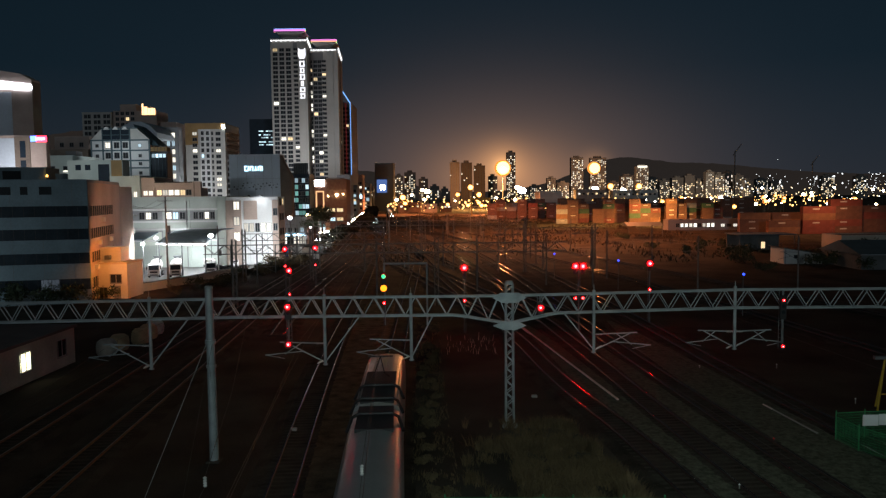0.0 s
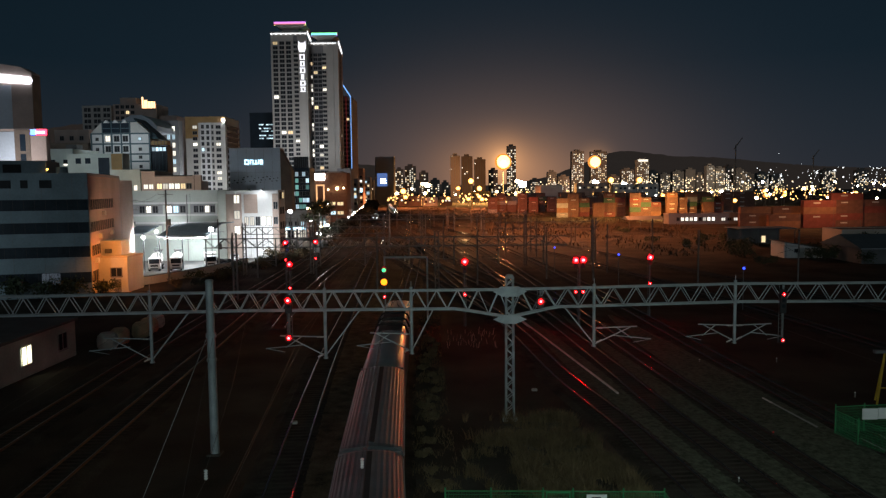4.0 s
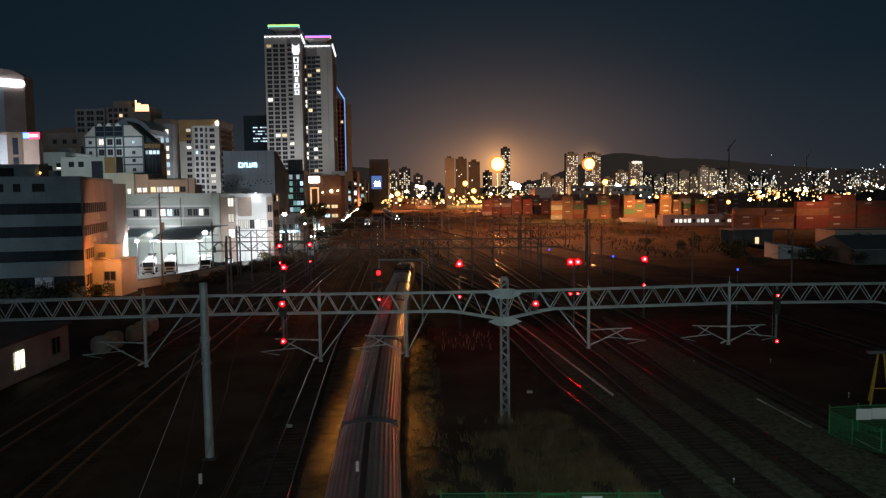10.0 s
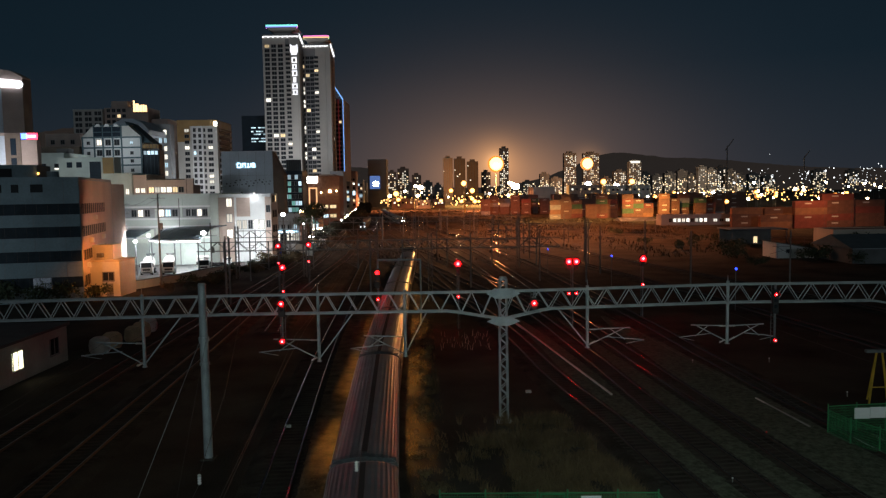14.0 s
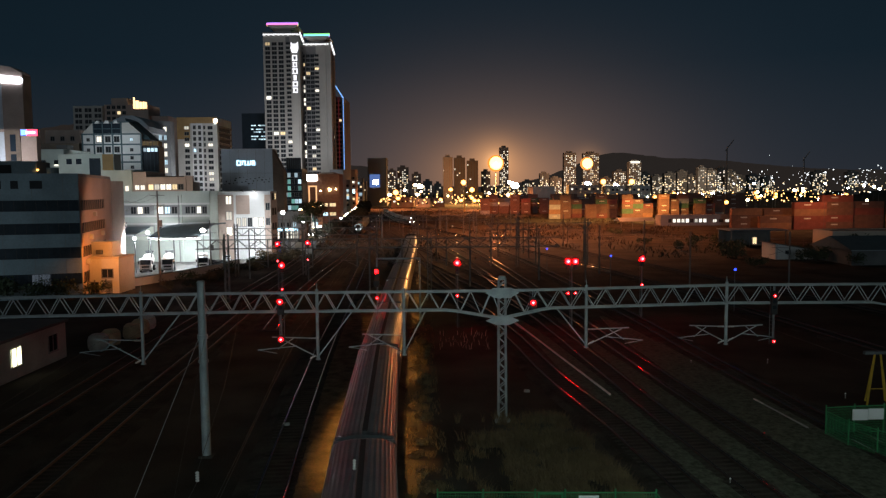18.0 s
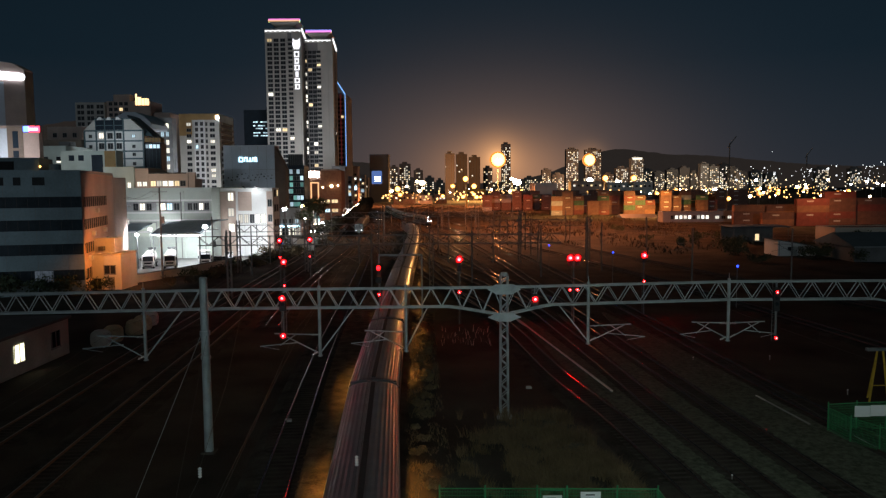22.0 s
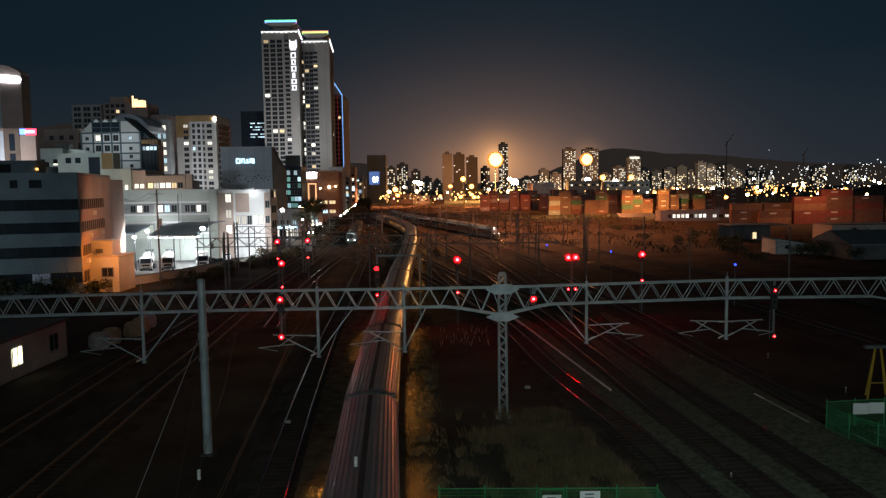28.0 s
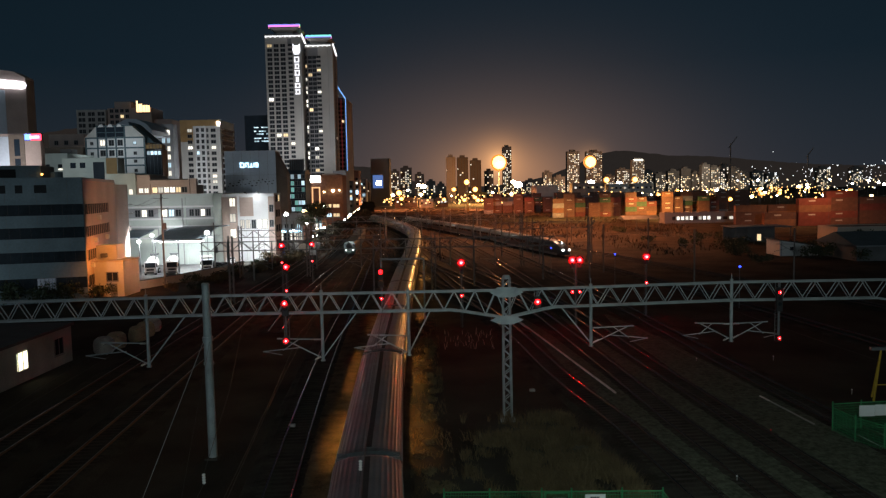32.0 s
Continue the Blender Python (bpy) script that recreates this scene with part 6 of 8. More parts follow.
for a in ((2.0, 10, 2.6, 19), (5.6, 10, 6.2, 19), (2.6, 18.4, 5.6, 19), (2.6, 10, 5.6, 10.6)):
    part("sign_frame", Solid().box(a[0], -0.3, a[1], a[2], -0.06, a[3]), FRAME_GLOW, orange, "glowing orange sign frame")
for x, z in ((8.2, 16.4), (12.6, 17.0), (15.8, 17.2)):
    part("wall_lamp", Solid().ball((x, -0.5, z), 0.75 if x == 12.6 else 0.4, 10), WARM_GLOW, orange, "warm glowing wall lamp")
for k, (x0, x1, y, h, wall) in enumerate(((-70, -61.5, 420, 26, PINKISH), (-76, -67, 500, 30, TOWER_DARK), (-78.5, -70.0, 560, 24, PLASTER_GREY), (-84, -75, 640, 34, PINKISH), (-86, -77.5, 720, 28, PLASTER_GREY))):
    row_house = house_block("street_building", "narrow street front with a few lit floors and signs", x0, x1, y, y + 16, h, wall, group="street fronts")
    windows(row_house, 0.6, x1 - x0 - 0.6, 0, 5, int(h / 4) - 1, 3, 3.6, 1.7, 1.8, 0.45, (WIN_LIT, WIN_WARM, WIN_COOL))
    part("front_sign", Solid().box((x1 - x0) * 0.55, -0.5, h * 0.42, (x1 - x0) * 0.9, -0.14, h * 0.52), (WIN_COOL, CYAN_SIGN)[k % 2], row_house, "glowing front sign")
part("roof_sign", Solid().box(1.2, -0.4, 21.4, 6.4, -0.06, 24.4), WHITE_GLOW, orange, "glowing white sign")
ad = house_block("billboard_building", "dark tower with a glowing blue billboard", -80.5, -60.5, 800, 825, 51, TOWER_DARK)
part("billboard", Solid().box(2, -0.4, 20, 13, -0.1, 34), glow("blue_screen_light", (0.20, 0.36, 0.9), 0.45, False), ad, "glowing blue billboard")
part("billboard_bar", Solid().box(5.6, -0.5, 23, 11.2, -0.41, 28), WHITE_GLOW, ad)

# ---- harbour side ----
def flood_mast(x, y, z, r, m, label, energy_ring=6):
    f = thing("floodlight_mast", label, "street lamp", (x, y, 0), "floodlight masts")
    part("mast", Solid().tube((0, 0, 0), (0, 0, z), 0.45, 0.2, 10), GALV_DARK, f, smooth=True)
    part("head_ring", Solid().tube((0, 0, z - 0.4), (0, 0, z), r * 0.7, r * 0.7, 12), GALV_DARK, f)
    for k in range(energy_ring):
        a = math.tau * k / energy_ring
        part("lamp_bracket", Solid().bar((0, 0, z - 0.2), (r * 0.6 * math.cos(a), r * 0.6 * math.sin(a), z - 0.3), 0.12), GALV_DARK, f)
    if m is SODIUM_GLOW:
        # added orange ball gives the halo; both balls are oversize to include glare
        part("lamp_cluster", Solid().ball((0, 0, z - 0.4), r * 0.86, 24), SODIUM_HALO, f, "orange ball standing for the lamps' halo")
        part("bulb", Solid().ball((0, -r * 0.40, z - 0.4), r * 0.68, 24), m, f, "bright bulbs of the lamp ring")
    else:
        for k in range(energy_ring):
            a = math.tau * k / energy_ring
            part("lamp_head", Solid().ball((r * 0.34 * math.cos(a), r * 0.34 * math.sin(a), z - 0.5 + r * 0.12 * (k % 2)), r * 0.58, 16), m, f, "glowing lamp head")
    return f


flood_mast(60.5, 840, 46.6, 11.0, SODIUM_GLOW, "tall mast with a ring of sodium floodlights")
flood_mast(136.3, 700, 40.6, 7.2, SODIUM_GLOW, "tall mast with a ring of sodium floodlights")
for x, y, z, r, m in ((138.8, 640, 22.8, 2.4, SODIUM_GLOW), (163.3, 640, 22.6, 2.4, SODIUM_GLOW), (72.8, 800, 24.4, 2.4, WARM_GLOW), (25.6, 900, 26, 3.2, SODIUM_GLOW), (-63.3, 1000, 14.4, 3.6, SODIUM_GLOW), (35.8, 900, 17, 3.0, SODIUM_GLOW), (164.2, 700, 19.6, 2.4, WHITE_GLOW), (137.4, 700, 21.5, 2.6, WHITE_GLOW), (76, 780, 21, 4.0, WHITE_GLOW), (-29, 950, 22, 3.6, WARM_GLOW)):
    flood_mast(x, y, z, r * 1.3, m, "lamp mast with glowing heads in the harbour", 3)

CONT_COLOURS = [surface("container_" + n, c, 0.55, 0.1, 0.25, 0.6, 6, 0.05) for n, c in (("red", (0.21, 0.06, 0.045)), ("brown", (0.16, 0.08, 0.055)), ("orange", (0.26, 0.13, 0.07)), ("blue", (0.04, 0.08, 0.16)), ("green", (0.06, 0.13, 0.07)), ("grey", (0.30, 0.30, 0.30)))]


def container_mesh(m, length):
    s = Solid().box(0.05, 0.05, 0.05, length - 0.05, 2.39, 2.54)
    for x in (0, length - 0.14):
        for y in (0, 2.3):
            s.box(x, y, 0, x + 0.14, y + 0.14, 2.59)
    for z in (0, 2.47):
        s.box(0.14, -0.0, z, length - 0.14, 0.1, z + 0.12).box(0.14, 2.34, z, length - 0.14, 2.44, z + 0.12)
    k = int(length / 0.4)
    for i in range(k):
        s.box(0.2 + i * 0.4, 0.0, 0.13, 0.38 + i * 0.4, 0.05, 2.46)
    return s.mesh("shipping_container", m)


CONTAINERS = {(i, n): container_mesh(m, n) for i, m in enumerate(CONT_COLOURS) for n in (6.06, 12.19)}
CONT_NAMES = ("red", "rust-brown", "orange", "blue", "green", "grey")


CONT_LOGO = Solid().box(0, 0, 0, 2.6, 0.02, 0.5).mesh("logo_bar", surface("faded_white_marking", (0.5, 0.47, 0.44), 0.7, 0, 0.3, 1.5, 8, 0.0))
CONT_BAR = Solid().box(0, 0, 0, 0.07, 0.03, 2.2).mesh("door_bar", GALV_DARK)


def stack(x, y, n, length, turn=0, pick=None):
    for k in range(n):
        i = pick[k % len(pick)] if pick else rng.choice((0, 1, 1, 1, 2, 1, 1, 1, 1, 4, 5, 1))
        ob = new("shipping_container", CONTAINERS[(i, length)])
        ob.matrix_world = pose(x + (rng.random() - 0.5) * 0.15, y, 0.02 + k * 2.595, 0, 0, turn)
        tagged(ob, CONT_NAMES[i] + " steel shipping container in a harbour stack", "container", "stacked shipping containers")
        part("door_bar", CONT_BAR, None, ob, "", (length - 0.9, -0.03, 0.2))
        if rng.random() < 0.45:
            part("logo_bar", CONT_LOGO, None, ob, "pale plain lettering bar", (length * 0.30, -0.03, 1.35))


for i in range(15):
    stack(58 + i * 6.6, 402 + (i % 3) * 4, (4, 5, 4, 3, 5)[i % 5], 6.06)
for i in range(9):
    stack(66 + i * 12.8, 440, (5, 4, 5)[i % 3], 12.19)
for i in range(13):
    stack(25 + i * 6.7, 486 + (i * 7 % 4) * 5, (4, 5, 3, 5, 4, 5)[i % 6], 6.06)
for i in range(7):
    stack(40 + i * 13.0, 540, (4, 5)[i % 2], 12.19)
for i, (x, y, n, p) in enumerate(((116, 296, 3, (1, 1, 2)), (129, 296, 3, (1, 2, 1)), (121, 281, 2, (2, 1)), (133.5, 280, 4, (0, 0, 2, 0)), (146.4, 285, 5, (1, 0, 1, 1, 0)), (159.4, 287, 4, (1, 1, 0, 1)), (172, 284, 5, (1, 2, 1, 1, 1)), (185, 290, 4, (2, 1, 1, 2)))):
    stack(x, y, n, 12.19, 0, p)
dock_office = house_block("harbour_office", "long low white office with a row of lit windows", 94, 126, 318, 326, 4.4, PLASTER_GREY, parapet=0.2)
windows(dock_office, 3, 20, 0, 1.4, 1, 9, 1, 1.2, 1.5, 0.85, (WIN_LIT,))
windows(dock_office, 22, 30, 0, 1.4, 1, 3, 1, 1.6, 1.2, 0.85, (WIN_LIT,))
for k, (x, y, w, h) in enumerate(((-50, 720, 22, 9.5), (-26, 705, 14, 8.0), (-10, 712, 12, 9.0), (118, 690, 30, 20.0), (152, 690, 42, 19.0))):
    hb = house_block("harbour_building", "low pale harbour building under the floodlights", x, x + w, y, y + 16, h, (PINKISH, PLASTER_PALE, BROWN_STONE)[k % 3], parapet=0.3)
    windows(hb, 1, w - 1, 0, h - 4.5, 1, max(3, int(w / 4)), 1, 1.8, 1.6, 0.6)
hoist = thing("gantry_crane", "yellow rail gantry crane over the container yard", "crane", (16, 560, 0))
part("girder", Solid().box(0, -1, 12.2, 15, 1, 14.2), surface("crane_yellow", (0.52, 0.34, 0.05), 0.5, 0, 0.2, 0.6, 5, 0.05), hoist)
for x in (0.6, 14.4):
    part("leg", Solid().bar((x, -1, 0), (x, 0, 12.2), 0.9).bar((x, 3, 0), (x, 0, 12.2), 0.9), bpy.data.materials["crane_yellow"], hoist)

# ---- far skyline, hills and lights ----
FAR_WALL = surface("far_concrete", (0.17, 0.16, 0.15), 0.9, 0, 0.2, 0.05, 0.6, 0.0)
FAR_WARM = glow("far_window_warm", (1.0, 0.74, 0.42), 1.35, False, 0.3)
FAR_WHITE = glow("far_window_white", (1.0, 0.90, 0.72), 1.25, False, 0.3)
HILL = surface("hazy_wooded_hill", (0.035, 0.040, 0.035), 1.0, 0, 0.4, 0.01, 0.2, 0.0)
# faint emission stands in for haze, so the hills blend with the sky
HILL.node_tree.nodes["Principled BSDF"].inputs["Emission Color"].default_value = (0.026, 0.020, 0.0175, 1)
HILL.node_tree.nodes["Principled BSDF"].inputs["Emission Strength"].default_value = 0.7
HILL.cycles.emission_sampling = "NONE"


def far_tower(x0, x1, y, h, lit, steps=0):
    """A distant block with its lit windows; the windows are far too many and small to count."""
    t = thing("distant_tower", "distant apartment tower with scattered lit windows", "building", (x0, y, 0), "distant towers")
    w = x1 - x0
    part("wall", Solid().box(0, 0, 0, w, 16, h).box(w * 0.25, 3, h, w * 0.7, 12, h + 3.5), FAR_WALL, t)
    for m, share in ((FAR_WHITE, 0.6), (FAR_WARM, 0.4)):
        s = Solid()
        cols, rows = max(3, int(w / 3.4)), max(3, int((h - 12) / 3.3))
        for r in range(rows):
            for c in range(cols):
                if rng.random() < lit * share:
                    x, z = (c + 0.2) * w / cols, 10 + r * 3.3
                    s.box(x, -0.3, z, x + w / cols * 0.55, -0.05, z + 1.7)
        if s.v:
            part("window_glow", s, m, t, "lit windows", kind="stuff")
    return t


CENTRE = ((-124, -108, 900, 21), (-114, -98, 950, 29), (-96, -82, 1300, 52), (-82, -62, 1350, 59), (-54, -38, 1300, 46), (-34, -18, 1300, 33), (-14, -2, 1250, 28), (66, 81, 1250, 48), (116, 134, 1500, 102))
DARK_SLABS = ((1, 16, 1150, 68), (19, 37, 1200, 69), (40, 58, 1200, 64))
MIDDLE = ((163, 182, 1500, 34), (191, 209, 1450, 48), (204, 226, 1400, 38), (246, 271, 1500, 90), (285, 317, 1500, 89), (322, 343, 1500, 39), (347, 372, 1500, 52), (365, 389, 1450, 69), (431, 448, 1600, 50), (425, 445, 1500, 42), (450, 473, 1500, 47))
RIGHT = ((476, 496, 1500, 51), (498, 514, 1500, 42), (501, 517, 1450, 57), (519, 537, 1450, 52), (557, 576, 1500, 57), (559, 574, 1450, 49), (557, 572, 1400, 39), (703, 729, 1700, 46), (736, 764, 1700, 41), (802, 829, 1600, 50), (875, 900, 1600, 49))
for row in CENTRE:
    far_tower(*row, 0.42)
for row in DARK_SLABS:
    slab_tower = far_tower(*row, 0.05)
    for k in range(4):
        x = (row[1] - row[0]) * (0.12 + 0.25 * k)
        part("dark_strip", Solid().box(x, -0.35, 4, x + 1.5, -0.05, row[3] - 2), BROWN_STONE, slab_tower)
for row in MIDDLE:
    far_tower(*row, 0.46)
for row in RIGHT:
    far_tower(*row, 0.40)
crowned = thing("distant_tower", "distant tower with a lit crown of white lamps", "building", (365, 1449, 0), "distant towers")
part("crown", Solid().box(3, -1, 66, 21, 8, 70), FAR_WHITE, crowned, "glowing crown")


def ridge(points, y, label):
    s, top = Solid(), smooth_curve([(z, x) for x, z in points])
    xs = np.arange(points[0][0], points[-1][0], 14.0)
    front = [(x, y, -5) for x in xs]
    crest = [(x, y + 200, top(x) + 5 * noise.noise((x * 0.012, 3.1, 0.2)) + 2.5 * noise.noise((x * 0.06, 1.1, 0.7))) for x in xs]
    mid = [(x, y + 100, c[2] * 0.55 + 6 * noise.noise((x * 0.02, 7.1, 0.2))) for x, c in zip(xs, crest)]
    back = [(x, y + 500, -5) for x in xs]
    s.loft([front, mid, crest, back], 0, False, False)
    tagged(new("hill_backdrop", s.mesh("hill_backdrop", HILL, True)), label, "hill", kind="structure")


ridge(((-620, 92), (-325, 122), (-188, 70), (100, 30), (269, 40), (406, 62), (520, 100), (634, 146), (725, 172), (839, 166), (977, 148), (1182, 138), (1411, 115), (1640, 97), (2000, 84)), 3000, "dark wooded hills beyond the harbour, with haze put in as glow")
ridge(((-1300, 150), (-934, 162), (-820, 173), (-763, 163), (-708, 131), (-595, 113), (-430, 60)), 1500, "dark wooded hill behind the town, with haze put in as glow")

# countless lamps of the harbour and of the far shore
for name, m, seed, n in (("harbour_lights", FAR_SODIUM, 3, 330), ("shore_lights", FAR_LAMP_WARM, 5, 260), ("hillside_lights", FAR_LAMP_WHITE, 8, 150)):
    r2, s = random.Random(seed), Solid()
    for k in range(n):
        if name == "harbour_lights":
            y = r2.uniform(520, 900)
            x, z, r = y * r2.uniform(-0.09, 0.52), r2.uniform(4, 13), r2.uniform(0.3, 0.85)
        elif name == "shore_lights":
            y = r2.uniform(900, 1350)
            x, z, r = y * r2.uniform(0.06, 0.60), r2.uniform(5, 24) + (y - 900) * 0.01, r2.uniform(0.5, 1.2)
        else:
            y, hub = r2.uniform(1100, 1600), (0.385, 0.44, 0.50, 0.545, 0.575, 0.60)[k % 6]
            x, z = y * (hub + r2.gauss(0, 0.018)), 24 + r2.gauss(0, 9) + 8 * (k % 3)
            r = r2.uniform(0.4, 1.0) * (2.3 if k % 7 == 0 else 1.0)
        s.ball((x, y, z), r, 6)
    tagged(new(name, s.mesh(name, m)), "countless glowing lamps of the distant harbour shore", "lights", kind="stuff")


def street_lamp(x, y, z, m, r, label, group):
    f = thing("street_lamp", label, "street lamp", (x, y, 0), group)
    part("pole", Solid().tube((0, 0, 0), (0, 0, z), 0.12, 0.07, 6), GALV_DARK, f)
    # the wider orange ball stands for the lamp's glare
    if m is SODIUM_GLOW:
        part("shade", Solid().ball((0, 0, z), r * 1.35, 10, 0, 0.9), SODIUM_HALO, f, "orange ball standing for the lamp's halo")
    part("lamp_head", Solid().ball((0, -r, z), r, 8, 0, 0.8), m, f, "glowing lamp head")


NEAR_LAMPS = ((71, 420, 10, 0), (77, 420, 8, 2), (124, 600, 11, 0), (116, 480, 8, 1), (125, 480, 7, 1), (128, 450, 9, 0), (135, 450, 8, 0), (144, 460, 9, 1), (161, 480, 8, 1), (150, 430, 6, 0), (218, 600, 12, 2), (160, 430, 9, 0), (161, 420, 8, 0), (201, 500, 10, 1))
FAR_LAMPS = ((378, 900, 21, 2), (206, 500, 8, 1), (380, 800, 13, 1), (389, 800, 15, 1), (254, 500, 8, 2), (517, 1000, 21, 2), (438, 800, 15, 2), (512, 900, 18, 2), (466, 800, 16, 2), (258, 450, 8, 1), (249, 430, 6, 0), (413, 700, 14, 2), (-42, 700, 9, 0), (-27, 800, 12, 1), (10, 900, 17, 0), (-33, 900, 23, 1), (-26, 900, 15, 1), (-46, 900, 17, 1))
for rows in (NEAR_LAMPS, FAR_LAMPS):
    for x, y, z, k in rows:
        street_lamp(x, y, z, (SODIUM_GLOW, WARM_GLOW, WHITE_GLOW)[k], (0.0024, 0.0021, 0.0016)[k] * y * (0.8 + 0.5 * rng.random()), "street lamp glowing over the harbour yard", "harbour street lamps")
r5 = random.Random(12)
for k in range(20):
    y = r5.uniform(560, 900)
    street_lamp(y * r5.uniform(-0.08, 0.20), y, r5.uniform(6, 15), (SODIUM_GLOW, SODIUM_GLOW, WARM_GLOW)[k % 3], 0.0019 * y * r5.uniform(0.7, 1.4), "sodium street lamp glowing at the far end of the yard", "harbour street lamps")
for k in range(34):
    y = r5.uniform(440, 760)
    street_lamp(y * r5.uniform(0.20, 0.56), y, r5.uniform(7, 13), (SODIUM_GLOW, WARM_GLOW, WHITE_GLOW, SODIUM_GLOW)[k % 4], 0.0017 * y * r5.uniform(0.6, 1.4), "street lamp glowing over the harbour yard", "harbour street lamps")
for x, y, h, reach in ((403, 1050, 74, 9), (610, 1250, 66, 9)):
    c = thing("harbour_crane", "slim dark harbour crane against the sky", "crane", (x, y, 0), "harbour cranes")
    part("tower", Solid().bar((0, 0, 0), (0, 0, h), 1.3), FAR_WALL, c)
    part("boom", Solid().bar((-reach * 0.3, 0, h - 6), (reach, 0, h + 10), 1.0), FAR_WALL, c)
    part("tie", Solid().bar((0, 0, h), (reach * 0.7, 0, h + 5), 0.4), FAR_WALL, c)
for x in (163.4, 168.6):
    tl = thing("traffic_light", "small green traffic light over the harbour road", "traffic light", (x, 450, 0), "harbour traffic lights")
    part("pole", Solid().tube((0, 0, 0), (0, 0, 7.6), 0.09, 0.07, 8), GALV_DARK, tl)
    part("lens", Solid().ball((0, -0.2, 7.2), 0.62, 10), glow("green_traffic_glass", (0.05, 0.9, 0.42), 1.6, False), tl, "glowing green lens")
house_block("harbour_shed", "large white windowless harbour shed", 73.5, 91.2, 600, 640, 18.2, PLASTER_PALE, parapet=0.3)

# ---- the street beside the town ----
LEAF = surface("dark_leaves", (0.045, 0.062, 0.030), 0.8, 0, 0.5, 0.6, 5, 0.0)
DRY_LEAF = surface("dry_brush", (0.11, 0.085, 0.045), 0.9, 0, 0.5, 0.6, 5, 0.0)
BELT_LEAF = surface("dark_belt_leaves", (0.034, 0.036, 0.024), 0.9, 0, 0.5, 0.6, 5, 0.0)
BARK = surface("bark", (0.09, 0.07, 0.05), 0.9, 0, 0.4, 2, 12, 0.5)
STREET = smooth_curve([(-44.5, 220), (-46.5, 300), (-53, 380), (-64, 508), (-77, 667), (-100, 900)])
ASPHALT = surface("street_asphalt", (0.05, 0.05, 0.05), 0.85, 0, 0.3, 0.5, 8, 0.3)
road = Solid()
ys = np.arange(215, 900, 8.0)
road.loft([[(STREET(y) - 7, y, 0.0), (STREET(y) - 7, y, 0.06), (STREET(y) + 5, y, 0.06), (STREET(y) + 5, y, 0.0)] for y in ys], 0, False, False)
tagged(new("road", road.mesh("road", ASPHALT)), "asphalt street along the town with cars", "road", kind="structure")


def car(x, y, turn, colour, label, lights=None, size=1.0, van_like=False):
    """A parked or standing car or van: body with wheel arches, cabin, wheels, lamps."""
    c = thing("van" if van_like else "car", label, "car", pose(x, y, 0.1, 0, 0, turn), "parked vehicles")
    w, l = 0.9 * size, 2.25 * size
    prof = [(-l, 0.35), (-l, 0.85), (-l * 0.45, 0.95), (-l * 0.2, 1.45), (l * 0.55, 1.48), (l * 0.95, 0.98), (l, 0.9), (l, 0.35)]
    if van_like:
        prof = [(-l, 0.4), (-l, 1.0), (-l * 0.78, 1.2), (-l * 0.6, 1.95), (l * 0.98, 2.05), (l, 0.4)]
    prof = [(a, b * size) for a, b in prof]
    s = Solid().loft([[(xx, a * 1.0, b if b > 0.5 else b) for a, b in prof] for xx in (-w, -w * 0.97, w * 0.97, w)])
    part("body", s, colour, c)
    top = 1.85 if van_like else 1.38
    for side in (-1, 1):
        part("side_window", Solid().box(side * w - 0.015, -l * 0.55 if van_like else -l * 0.15, (1.25 if van_like else 1.0) * size, side * w + 0.015, l * (0.2 if van_like else 0.5), top * size), GLASS, c)
    part("windscreen", Solid().bar((0, -l * (0.70 if van_like else 0.34), 1.22 * size), (0, -l * (0.62 if van_like else 0.22), (1.8 if van_like else 1.40) * size), w * 1.7, 0.06), GLASS, c)
    for sx in (-1, 1):
        for sy in (-0.62, 0.62):
            wheel = part("wheel", Solid().tube((sx * (w - 0.1), sy * l, 0.32 * size), (sx * (w + 0.03), sy * l, 0.32 * size), 0.32 * size, 0.32 * size, 12), RUBBER, c)
            part("rim", Solid().tube((sx * (w + 0.0), sy * l, 0.32 * size), (sx * (w + 0.04), sy * l, 0.32 * size), 0.19 * size, 0.17 * size, 10), GALV, wheel)
        if lights:
            part("headlight", Solid().ball((sx * w * 0.7, -l, 0.72 * size), 0.14 + lights, 8), WHITE_GLOW, c, "glowing headlight")
            part("tail_light", Solid().box(sx * w * 0.7 - 0.15, l, 0.7 * size, sx * w * 0.7 + 0.15, l + 0.04, 0.85 * size), RED_DIM, c, "glowing red tail light")
    return c


CAR_WHITE = surface("white_car_paint", (0.72, 0.73, 0.74), 0.25, 0.1, 0.06, 1, 4, 0.01)
CAR_DARK = surface("dark_car_paint", (0.05, 0.05, 0.06), 0.25, 0.2, 0.1, 1, 4, 0.01)
CAR_SILVER = surface("silver_car_paint", (0.40, 0.41, 0.42), 0.25, 0.5, 0.06, 1, 4, 0.01)


